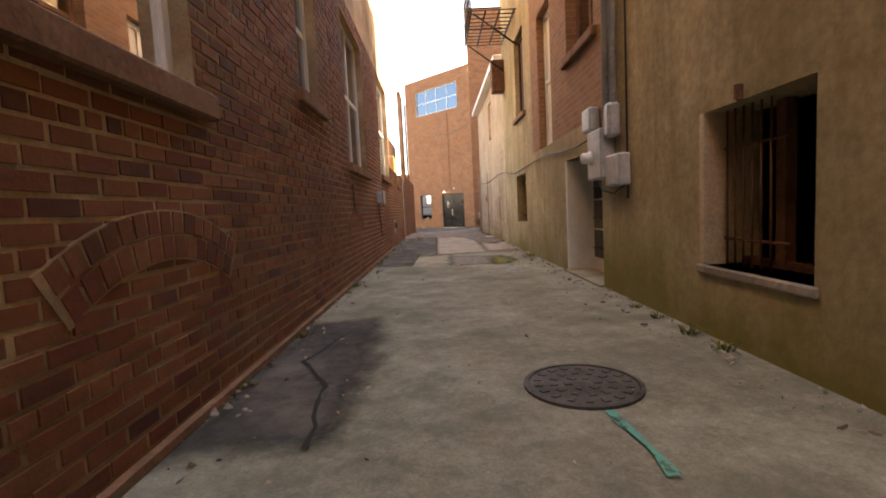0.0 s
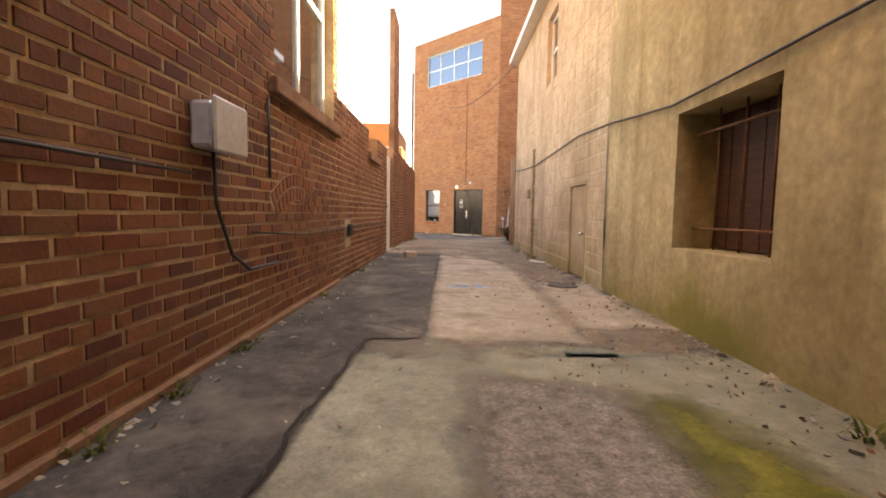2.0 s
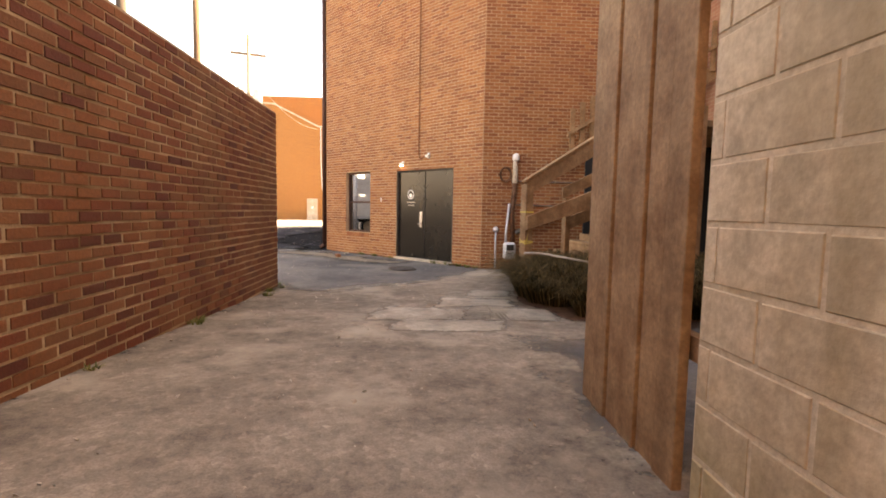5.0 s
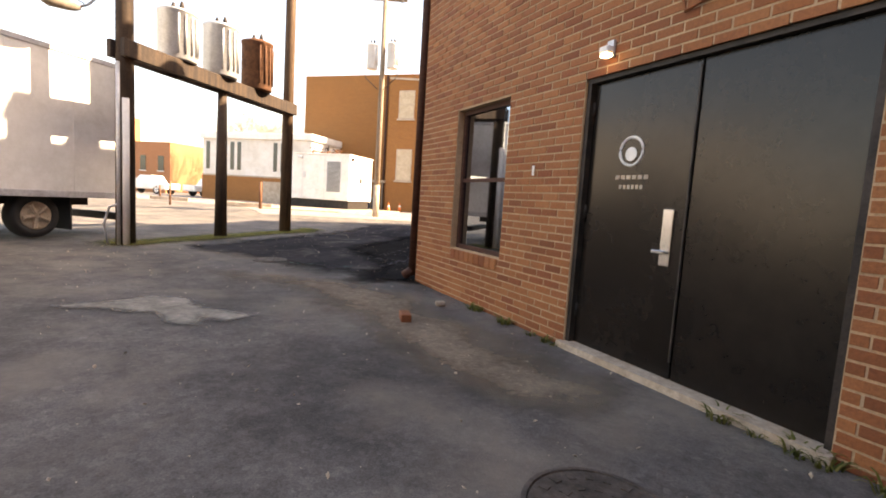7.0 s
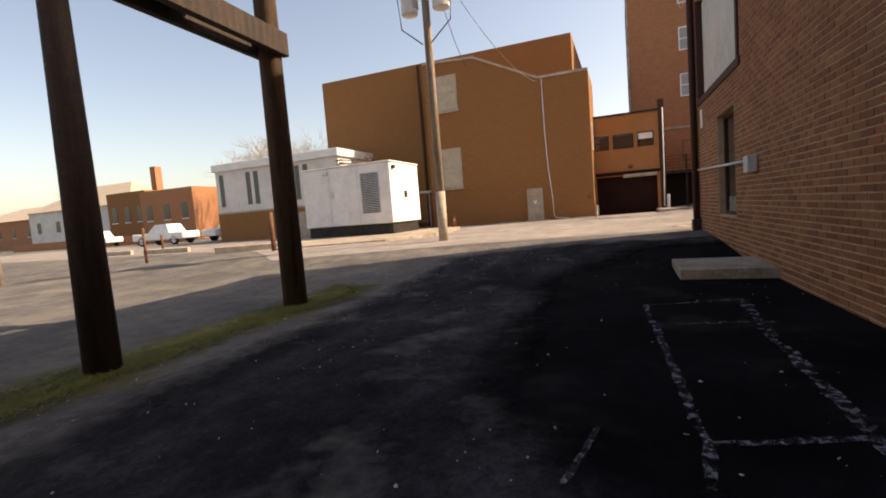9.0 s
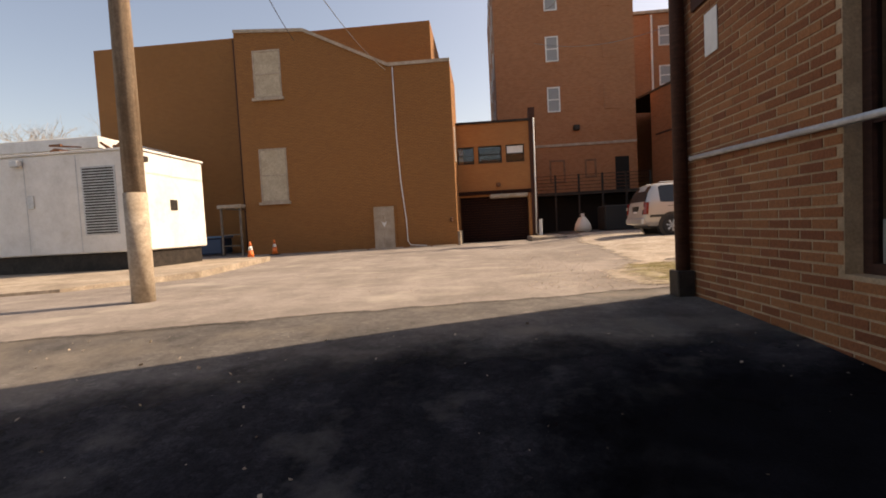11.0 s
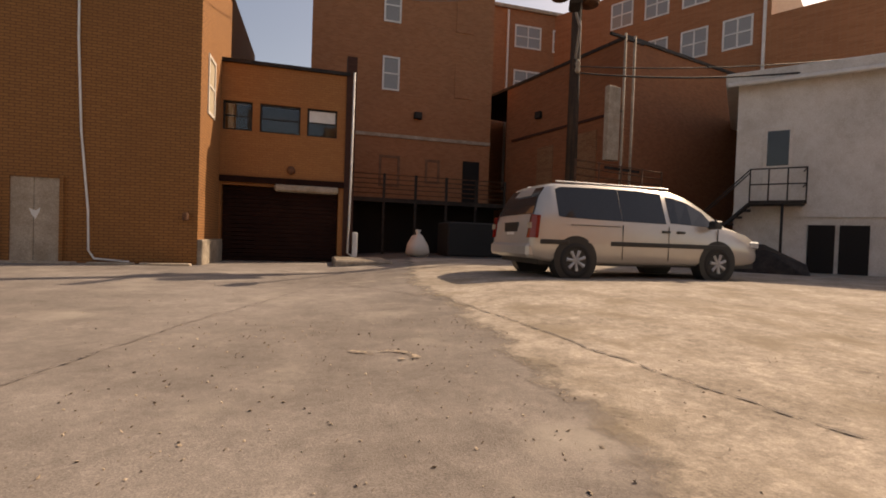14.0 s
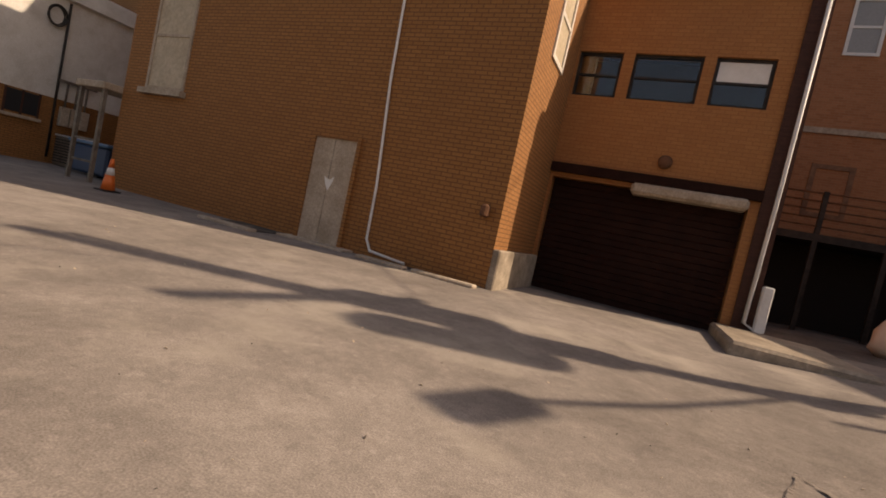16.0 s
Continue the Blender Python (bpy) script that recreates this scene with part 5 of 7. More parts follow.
litter("gravel", "broken crumbs along the wall foot", 700, lambda r: ((1.82 - 0.3 * r.random() ** 2) if r.random() < 0.6 else (-1.2 + 0.25 * r.random() ** 2), 0 + 19 * r.random()), 0.026, "dirt", 3)
litter("gravel", "pale stones and bits on the dark yard", 1500, lambda r: (-8 + 9.5 * r.random(), 24 + 18 * r.random()), 0.011, "coping", 4)
litter("gravel", "small stones and twigs on the dusty lot", 800, lambda r: (-9 + 14 * r.random(), 43.5 + 13 * r.random()), 0.009, "coping", 5)


litter("gravel", "pale grit washed over the edge of the lot", 3200, lambda r: (-3.6 + 4.6 * r.random(), 43.6 + 7.5 * r.random() ** 1.4), 0.008, "coping", 6)
litter("leaf_litter", "dead brown leaf bits in the dry grass", 900, lambda r: (-1.9 + 6.5 * r.random(), 43.8 + 3.4 * r.random()), 0.016, "pole_wood", 7)
litter("gravel", "dark crumbs on the worn lot", 600, lambda r: (-6.5 + 8 * r.random(), 46 + 9 * r.random()), 0.0045, "asphalt_patch", 8)


def loose_block(name, x, y, l, w, h, turn, mat, label, category):
    bm = bmesh.new()
    a = math.radians(turn)
    z = ground_z(x, y) + 0.006
    box(bm, Face((x, y), (math.cos(a), math.sin(a)), (-math.sin(a), math.cos(a))), -l / 2, l / 2, -w / 2, w / 2, z, z + h, 0.008)
    return solid(name, bm, M[mat], label, category)


loose_block("concrete_block", -0.645, 15.42, 0.22, 0.2, 0.11, 20, "coping", "broken grey concrete block lying on the asphalt", "block")
loose_block("brick", -1.13, 29.3, 0.2, 0.095, 0.075, -62, "brick_old", "single loose red brick lying on the asphalt", "brick")
loose_block("wood_offcut", 1.68, 14.9, 0.34, 0.09, 0.03, -60, "white_door", "pale flat piece of scrap wood by the wall", "scrap wood")
loose_block("pebble", -1.03, 30.07, 0.1, 0.07, 0.05, 30, "coping", "pale lump of concrete by the brick wall", "stone")
loose_block("concrete_step", -2.46, 38.6, 1.15, 1.1, 0.13, 0, "concrete_light", "low pale concrete step slab beside the brick wall", "step")

# ---- corner building's details ----
bd = thing("door_4", FACADE.p(1.73, -0.08, -0.15), "glossy black steel double door with a round white emblem", "door", kind="structure")
for a, b in ((0.84, 1.725), (1.735, 2.625)):
    leaf = bx("door_leaf", FACADE, a, b, -0.12, -0.07, -0.12, 1.94, "black_door", bd, 0.004)
    for z in (0.1, 0.9, 1.7):
        u = a + 0.005 if a < 1 else b - 0.005
        cyl_between("hinge", [FACADE.p(u, -0.065, z), FACADE.p(u, -0.065, z + 0.1)], 0.012, "dark_metal", leaf, seg=6)
for a, b, c, d in ((0.8, 0.84, -0.15, 1.98), (2.625, 2.665, -0.15, 1.98), (0.84, 2.625, 1.94, 1.98)):
    bx("door_frame", FACADE, a, b, -0.14, -0.02, c, d, "dark_metal", bd)
bx("threshold", FACADE, 0.78, 2.69, -0.3, 0.06, -0.25, -0.12, "coping", bd)
bx("handle_plate", FACADE, 1.82, 1.9, -0.069, -0.058, 0.62, 1.0, "chrome", bd, 0.004, "steel handle plate with keypad")
bx("lever", FACADE, 1.84, 1.94, -0.04, -0.02, 0.7, 0.725, "chrome", bd, 0.006)
bx("closer_plate", FACADE, 1.73, 1.742, -0.07, -0.055, 0.0, 1.9, "dark_metal", bd)
bm = bmesh.new()
tube(bm, [FACADE.p(2.22 + math.cos(a) * 0.1, -0.068, 1.4 + math.sin(a) * 0.1) for a in [i * math.tau / 28 for i in range(29)]], 0.011, 5)
part("emblem_ring", bm, M["white_paint"], bd, "white ring emblem")
bm = bmesh.new()
lathe(bm, FACADE.p(2.22, -0.068, 1.38), [(0.05, 0), (0.05, 0.003), (0.03, 0.0035)], 16, FACADE.n)
part("emblem_disc", bm, M["grey_metal"], bd)
for z, w in ((1.2, 0.15), (1.13, 0.11)):
    for k in range(6):
        u = 2.2 - w + k * w / 3
        bx("lettering_bar", FACADE, u + 0.006, u + w / 3 - 0.008, -0.069, -0.066, z, z + 0.03, "coping", bd)
for u, z, lit in ((2.42, 2.1, True), (1.55, 2.24, False)):
    lamp = thing("wall_lamp", FACADE.p(u, 0, z), "small white wall lamp above the black door", "wall lamp", "lamps over the door")
    bx("bracket", FACADE, u - 0.03, u + 0.03, 0.008, 0.03, z - 0.02, z + 0.1, "grey_metal", lamp)
    bx("lamp_body", FACADE, u - 0.045, u + 0.045, 0.03, 0.1, z, z + 0.05, "white_paint", lamp, 0.01)
    if lit:
        bx("lens", FACADE, u - 0.035, u + 0.035, 0.035, 0.095, z - 0.025, z, "lamp_on", lamp, 0.005)
cond = thing("conduit", FACADE.p(1.85, 0, 2.3), "thin painted conduit running up the brick wall", "conduit")
cyl_between("pipe", [FACADE.p(1.62, 0.03, 2.27), FACADE.p(1.83, 0.03, 2.22), FACADE.p(1.87, 0.03, 2.35), FACADE.p(1.87, 0.03, 6.9)], 0.012, "brick_tan", cond, seg=6)
bx("plate", FACADE, 3.21, 3.24, 0.008, 0.02, 1.24, 1.33, "white_paint", thing("sensor_plate", FACADE.p(3.22, 0, 1.3), "small white plate on the brick wall", "plate"), 0.004)
bm = bmesh.new()
for k in range(9):
    box(bm, FACADE, 3.72 + k * 0.108, 3.815 + k * 0.108, -0.07, 0.02, 0.3, 0.41, 0.006)
solid("window_sill", bm, M["brick_tan"], "sill of bricks on edge under the window", "sill", kind="structure")
dp = thing("downpipe", SIDE.p(0.05, 0.08, 0), "dark brown downpipe at the building's corner", "downpipe")
cyl_between("pipe", [SIDE.p(0.1, 0.08, -0.1), SIDE.p(0.1, 0.08, 8.1)], 0.06, "dark_red", dp, seg=10)
cyl_between("shoe", [SIDE.p(0.1, 0.08, -0.02), SIDE.p(0.1, 0.2, -0.12)], 0.065, "dark_red", dp, seg=10)
dp = thing("downpipe", SIDE.p(11.6, 0.08, 0), "dark brown downpipe at the far corner", "downpipe")
cyl_between("pipe", [SIDE.p(11.62, 0.08, 0.0), SIDE.p(11.62, 0.08, 8.1)], 0.065, "dark_red", dp, seg=10)
bx("boot", SIDE, 11.52, 11.72, 0.01, 0.17, -0.05, 0.35, "dark_metal", dp, 0.01)
ub = thing("window_boarded", SIDE.p(9.8, 0, 2.75), "big upper opening closed with pale corrugated sheet", "window", kind="structure")
for k in range(26):
    bx("rib", SIDE, 8.28 + k * 0.119, 8.28 + k * 0.119 + 0.075, -0.12, -0.085, 2.83, 4.65, "white_door", ub)
bx("sheet", SIDE, 8.22, 11.38, -0.14, -0.12, 2.8, 4.7, "white_door", ub)
for a, b, c, d in ((8.2, 8.3, 2.75, 4.7), (11.3, 11.4, 2.75, 4.7), (8.15, 11.45, 2.66, 2.78)):
    bx("frame", SIDE, a, b, -0.1, 0.03, c, d, "dark_red", ub)
bx("card", SIDE, 8.68, 9.72, -0.155, -0.142, 0.56, 0.8, "white_door", thing("window_card", SIDE.p(9.2, -0.15, 0.6), "white card leaning in the lower pane", "card"))
box_ = thing("conduit", SIDE.p(7.5, 0, 1.3), "grey box and conduit along the shaded brick wall", "conduit")
bx("box", SIDE, 7.42, 7.62, 0.008, 0.13, 1.12, 1.34, "grey_metal", box_, 0.01)
cyl_between("pipe", [SIDE.p(7.62, 0.04, 1.28), SIDE.p(11.5, 0.04, 1.38)], 0.022, "grey_metal", box_, seg=8)
bx("sign", SIDE, 11.05, 11.25, 0.009, 0.015, 2.2, 2.55, "white_paint", thing("notice", SIDE.p(11.15, 0, 2.3), "small white notice on the brick wall", "sign"))

# Stack and drum are unseen, added to cast two silhouettes on the truck's side.
ch = thing("chimney", (-1.35, 34.1, 7.9), "unseen brick stack added on the corner building's roof for its shadow", "chimney")
bx("stack", WORLD, -1.55, -1.15, 33.95, 34.3, 7.9, 9.2, "tan_far", ch, 0.01)
bx("cap", WORLD, -1.6, -1.1, 33.9, 34.35, 9.2, 9.28, "coping", ch, 0.01)
rv = thing("roof_vent", (-1.2, 35.15, 7.9), "unseen round metal drum added on the roof for its shadow", "vent")
bm = bmesh.new()
lathe(bm, (-1.25, 35.15, 7.9), [(0.28, 0), (0.28, 0.75), (0.34, 0.78), (0.33, 0.95), (0.2, 1.08)], 16)
part("drum", bm, M["grey_metal"], rv, "", True)

# gas meter and pipes
gm = thing("gas_meter", BACK.p(0.55, 0.1, 0), "grey gas meter with pipes on the brick wall", "gas meter")
bx("meter_body", BACK, 0.45, 0.7, 0.06, 0.24, 0.05, 0.4, "grey_metal", gm, 0.04)
bx("index", BACK, 0.5, 0.65, 0.24, 0.27, 0.24, 0.36, "dark_metal", gm, 0.01)
cyl_between("pipe", [BACK.p(0.5, 0.14, 0.38), BACK.p(0.5, 0.14, 0.6), BACK.p(0.56, 0.1, 1.2)], 0.025, "grey_metal", gm)
cyl_between("riser", [BACK.p(0.65, 0.12, 0.38), BACK.p(0.62, 0.08, 1.05), BACK.p(0.66, 0.07, 1.4), BACK.p(0.68, 0.07, 2.1)], 0.05, "rust", gm, "rust-brown painted riser with flaking white top", seg=10)
bm = bmesh.new()
lathe(bm, BACK.p(0.672, 0.07, 1.62), [(0.053, 0), (0.056, 0.01), (0.054, 0.3), (0.05, 0.46)], 12)
part("sleeve", bm, M["coping"], gm, "flaking whitewashed pipe sleeve", True)
bm = bmesh.new()
lathe(bm, BACK.p(0.68, 0.07, 2.08), [(0.06, 0), (0.075, 0.03), (0.07, 0.12), (0.03, 0.15)], 12)
part("cap", bm, M["white_paint"], gm, "white pipe cap", True)
cyl_between("vent_pipe", [BACK.p(0.3, 0.06, -0.15), BACK.p(0.3, 0.06, 0.62)], 0.018, "grey_metal", gm)
bm = bmesh.new()
lathe(bm, BACK.p(0.3, 0.06, 0.6), [(0.03, 0), (0.06, 0.04), (0.06, 0.08), (0.02, 0.12)], 12)
part("regulator", bm, M["grey_metal"], gm, "", True)
for z in (1.18, 1.67):
    cyl_between("pipe", [BACK.p(0.6, 0.03, z), BACK.p(2.6, 0.03, z - 0.02)], 0.014, "dull_metal", gm, seg=6)
cyl_between("drain_pipe", [BACK.p(0.7, 0.1, 0.6), BACK.p(0.85, 0.12, 0.66), BACK.p(2.6, 0.12, 1.4)], 0.045, "dull_metal", gm, seg=10)
hose = thing("hose_coil", BACK.p(0.48, 0.05, 1.8), "coil of dark hose hung on the brick wall", "hose")
bm = bmesh.new()
for k in range(3):
    tube(bm, [BACK.p(0.48 + math.cos(a) * (0.1 + 0.012 * k), 0.03 + 0.014 * k, 1.8 + math.sin(a) * (0.13 + 0.012 * k)) for a in [i * math.tau / 20 for i in range(21)]], 0.011, 6)
part("coil", bm, M["rust"], hose, "", True)

# timber stairs
st = thing("timber_stairs", (3.2, 25.0, 0), "weathered timber outside stairs with slatted railing and guard boards", "stairs")


def plank(name, a, b, depth, thick, parent, mat="wood"):
    """A board on edge between two upper corners, with its depth at either end."""
    a, b = Vector(a), Vector(b)
    side = (b - a).cross(Vector((0, 0, 1))).normalized() * thick / 2
    bm = bmesh.new()
    vs = [bm.verts.new(p + side * k - Vector((0, 0, h))) for p, d in ((a, depth[0]), (b, depth[1])) for k in (-1, 1) for h in (0, d)]
    bmesh.ops.convex_hull(bm, input=vs)
    return part(name, bm, M[mat], parent)


FLIGHT = Face((2.42, 24.22), (0.92, 0.39), (0.39, -0.92))
plank("stringer", (2.37, 24.13, 1.45), (5.2, 25.35, 3.2), (0.2, 0.34), 0.06, st)
plank("cap_board", (2.34, 24.11, 1.475), (5.2, 25.35, 3.225), (0.03, 0.03), 0.09, st)
plank("guard_board", (2.4, 24.12, 0.97), (5.2, 25.2, 2.0), (0.19, 0.36), 0.04, st)
plank("guard_board", (3.1, 24.8, 1.42), (5.2, 25.02, 2.44), (0.17, 0.25), 0.04, st)
plank("guard_board", (3.17, 24.85, 0.94), (5.6, 25.7, 1.86), (0.19, 0.22), 0.04, st)
for x, y, w, h in ((2.42, 24.22, 0.065, 1.42), (3.2, 24.88, 0.05, 1.26), (4.08, 25.4, 0.06, 1.66), (4.9, 24.3, 0.09, 2.6)):
    f = Face((x, y), (0.92, 0.39), (0.39, -0.92))
    bx("post", f, -w, w, -w, w, -0.2, h, "wood", st, 0.008)
for k in range(2):
    plank("tread", (3.65 + k * 0.27, 24.86 + k * 0.12, 0.36 + k * 0.17), (3.5 + k * 0.27, 26.1 + k * 0.12, 0.36 + k * 0.17), (0.045, 0.045), 0.28, st)
    plank("riser", (3.78 + k * 0.27, 24.9 + k * 0.12, 0.48 + k * 0.17), (3.63 + k * 0.27, 26.1 + k * 0.12, 0.48 + k * 0.17), (0.12, 0.12), 0.02, st)
UPPER = Face((0, 26.95), (1, 0), (0, -1))
for k in range(17):
    u = 3.86 + k * 0.2
    z = 2.12 + (u - 3.86) * 0.64
    bx("baluster", UPPER, u, u + 0.1, -0.02, 0.02, z, z + 0.98, "wood", st, 0.004)
plank("upper_stringer", (3.8, 27.0, 2.2), (7.2, 27.0, 4.31), (0.28, 0.28), 0.05, st)
plank("handrail", (3.8, 26.9, 2.62), (7.2, 26.9, 4.73), (0.08, 0.08), 0.04, st)
bx("landing", WORLD, 4.6, 6.7, 24.5, 27.1, 2.35, 2.45, "wood", st, 0.006)
for x, y in ((4.7, 26.9), (6.5, 26.9)):
    bx("post", WORLD, x - 0.06, x + 0.06, y - 0.06, y + 0.06, -0.2, 2.35, "wood", st, 0.006)
# Added black board that stands for the deep shade behind the flight.
bx("shade_board", WORLD, 3.95, 6.45, 26.2, 26.24, -0.1, 2.3, "dark", st)
tape = thing("caution_tape", (2.42, 24.22, 0.5), "yellow caution tape wound round the stair post", "tape")
for z, tilt in ((1.02, 0.0), (0.58, 0.01), (0.63, -0.02)):
    bm = bmesh.new()
    ring = [FLIGHT.p(a * 0.069, b * 0.069, 0) for a, b in ((-1, -1), (1, -1), (1, 1), (-1, 1))]
    lo_ring = [bm.verts.new(p + Vector((0, 0, z + tilt * k))) for k, p in enumerate(ring)]
    hi_ring = [bm.verts.new(p + Vector((0, 0, z + 0.022 + tilt * k))) for k, p in enumerate(ring)]
    for k in range(4):
        bm.faces.new((lo_ring[k], lo_ring[(k + 1) % 4], hi_ring[(k + 1) % 4], hi_ring[k]))
    part("band", bm, M["tape"], tape)
bm = bmesh.new()
prev = None
for k in range(12):
    a = k / 11
    p = FLIGHT.p(0.07 - 0.14 * a, 0.074, 0.98 - 0.36 * a + 0.03 * math.sin(a * 6))
    cur = [bm.verts.new(p), bm.verts.new(p + Vector((0.012 * math.sin(a * 9), 0, -0.045)))]
    if prev:
        bm.faces.new((prev[0], cur[0], cur[1], prev[1]))
    prev = cur
part("loose_end", bm, M["tape"], tape)
# Added block, tall enough to stop sun entering the gap by the stairs.
EAST = Face((6.8, 19.1), (0, 1), (-1, 0))
shell("sun_block_east", EAST, 0, 8.2, 6, 13.5, 0.3, M["old_far"], "added brick block east of the stairs that keeps the sun out")

# faded strokes and cracks on the yard and lot
for pts, w in (([(-3.5, 36.6), (-2.6, 36.9)], 0.05), ([(-3.45, 35.89), (-2.55, 36.0)], 0.06), ([(-3.35, 33.83), (-2.7, 34.04)], 0.06), ([(-3.27, 33.11), (-2.72, 33.15)], 0.06), ([(-3.5, 36.6), (-3.45, 35.9), (-3.35, 33.83), (-3.42, 32.9)], 0.06), ([(-2.6, 36.9), (-2.68, 36.0), (-2.7, 34.04), (-2.73, 32.2)], 0.09), ([(-2.43, 33.62), (-2.02, 33.66), (-2.07, 33.24), (-2.46, 33.17), (-2.43, 33.62)], 0.06), ([(-2.7, 33.02), (-1.98, 33.12)], 0.08), ([(-2.6, 32.6), (-2.27, 32.55), (-1.9, 32.42)], 0.06), ([(-4.42, 31.1), (-4.39, 31.36)], 0.03), ([(-5.4, 32.4), (-4.9, 32.9)], 0.03), ([(-3.9, 33.4), (-3.8, 33.9)], 0.03)):
    strip(pts, w, "chalk_scuffed", "faded pale paint stroke on the darkened yard asphalt", lift=0.022)
for pts in ([(-2.2, 49.9), (-2.05, 49.82), (-1.92, 49.87), (-1.8, 49.78), (-1.76, 49.66), (-1.9, 49.64)],):
    strip(pts, 0.05, "paint_faint", "faint worn white paint squiggle on the lot", lift=0.02)
strip([(-3.43, 31.75), (-3.08, 31.86)], 0.03, "teal_scuffed", "faded teal spray-paint line on the asphalt", lift=0.02)
strip([(-4.17, 31.62), (-3.68, 31.71)], 0.03, "teal_scuffed", "faded teal spray-paint line on the asphalt", lift=0.02)
for pts, w in (([(-2.2, 55.0), (-1.26, 52.85), (-0.88, 51.98), (-0.75, 51.2), (-0.5, 49.5), (-0.2, 48)], 0.024), ([(-2.2, 55.0), (-3.08, 52.27), (-3.5, 51.2), (-3.6, 50.8), (-4.2, 48.5)], 0.016)):
    strip(pts, w * 1.5, "faint_crack", "dusty brown crack across the worn lot", "crack", lift=0.0195, name="crack")
for pts, w in (([(-0.5, 7.6), (-0.49, 8.6), (-0.46, 9.58)], 0.022), ([(-0.46, 9.6), (-0.08, 9.64)], 0.022), ([(-1.2, 7.72), (-0.5, 7.57)], 0.018), ([(-0.1, 9.7), (-0.52, 10.05), (-0.9, 10.2)], 0.016), ([(-0.62, 1.2), (-0.7, 1.9), (-0.95, 2.4), (-0.8, 3.1)], 0.03), ([(1.05, 15.6), (0.5, 16.0), (-0.1, 15.9)], 0.02), ([(0.2, 15.5), (0.9, 15.3), (1.5, 15.4)], 0.02), ([(-4.4, 31.9), (-3.7, 31.5), (-3.2, 31.6)], 0.02)):
    strip(pts, w, "crack", "dark crack in the paving", "crack", lift=0.0195, name="crack")


# ---- the yard: poles, truck, generator ----
def pole(x, y, h, mat, label, r=0.16):
    z = ground_z(x, y)
    t = thing("utility_pole", (x, y, z), label, "utility pole")
    cyl_between("shaft", [(x, y, z - 0.1), (x, y, h * 0.5), (x, y, h)], r, mat, t, seg=12, r2=r * 0.7)
    return t


def transformer(parent, x, y, z, r, h, mat, name="transformer"):
    bm = bmesh.new()
    lathe(bm, (x, y, z), [(r * 0.95, 0), (r, 0.03), (r, h * 0.9), (r * 1.04, h * 0.91), (r * 1.04, h * 0.95), (r * 0.6, h)], 18)
    t = part(name, bm, M[mat], parent, "grey steel transformer can", True) if parent else solid(name, bm, M[mat], "steel transformer can standing on the timber beam", "transformer", smooth=True)
    for k in (-0.5, 0.5):
        bm = bmesh.new()
        lathe(bm, (x + k * r * 0.6, y, z + h * 0.96), [(0.03, 0), (0.05, 0.04), (0.03, 0.07), (0.05, 0.1), (0.025, 0.2)], 8)
        part("bushing", bm, M["dark_metal"], t, "", True)
    for k in range(5):
        a = k * 0.35 - 0.7
        cyl_between("fin", [(x + r * 1.03 * math.cos(a), y + r * 1.03 * math.sin(a), z + h * 0.12), (x + r * 1.03 * math.cos(a), y + r * 1.03 * math.sin(a), z + h * 0.85)], 0.02, mat, t, seg=5)
    return t


P1 = pole(-7.62, 31.75, 9.5, "dark_pole", "tall dark pole carrying the transformer beam")
cyl_between("conduit", [(-7.42, 31.6, -0.2), (-7.42, 31.6, 2.4)], 0.055, "white_paint", P1, "white plastic cable guard")
cyl_between("pipe", [(-7.5, 31.52, -0.2), (-7.5, 31.52, 3.0)], 0.03, "grey_metal", P1)
cyl_between("loop", [(-7.66, 31.45, -0.2), (-7.72, 31.42, 0.2), (-7.62, 31.44, 0.5), (-7.5, 31.5, 0.55)], 0.022, "grey_metal", P1)
cyl_between("lamp_arm", [(-7.62, 31.75, 4.6), (-7.85, 31.7, 4.35), (-8.15, 31.5, 3.95), (-8.2, 31.35, 3.86)], 0.025, "grey_metal", P1)
cyl_between("lamp_lead", [(-8.16, 31.45, 3.95), (-8.3, 31.3, 4.05), (-8.22, 31.2, 3.92)], 0.012, "cable", P1, seg=5)
bm = bmesh.new()
lathe(bm, (-8.2, 31.4, 3.86), [(0.04, 0), (0.07, 0.08), (0.09, 0.2), (0.10, 0.5), (0.06, 0.6)], 12, Vector((0.02, -1, -0.12)))
part("lamp_head", bm, M["dull_metal"], P1, "grey street lamp head", True)
P2 = pole(-7.7, 34.15, 3.12, "dark_pole", "short dark post under the transformer beam", 0.14)
P3 = pole(-7.83, 36.75, 10.5, "brown_pole", "brown timber pole at the end of the transformer beam")
beam = thing("timber_beam", (-7.7, 34.2, 3.1), "heavy dark double timber beam between the poles", "beam")
for dx in (-0.2, 0.12):
    bm = bmesh.new()
    f = Face((-7.6 + dx, 31.55), (-0.048, 1), (1, 0.048))
    box(bm, f, 0, 5.35, 0, 0.1, 3.1, 3.4, 0.01)
    part("board", bm, M["dark_pole"], beam)
for y, h, m in ((32.95, 1.0, "grey_metal"), (34.1, 1.15, "grey_metal"), (35.3, 1.2, "rust")):
    transformer(None, -7.72, y, 3.4, 0.36, h, m)
PA = pole(-8.43, 43.95, 10.2, "pole_wood", "weathered utility pole with transformer cans", 0.13)
cyl_between("sleeve", [(-8.43, 43.95, 0), (-8.43, 43.95, 1.5)], 0.135, "coping", PA, "grey steel sleeve", seg=12)
bx("crossarm", Face((-8.43, 43.95), (1, 0.3), (-0.3, 1)), -0.9, 0.9, 0.12, 0.22, 9.2, 9.32, "pole_wood", PA)
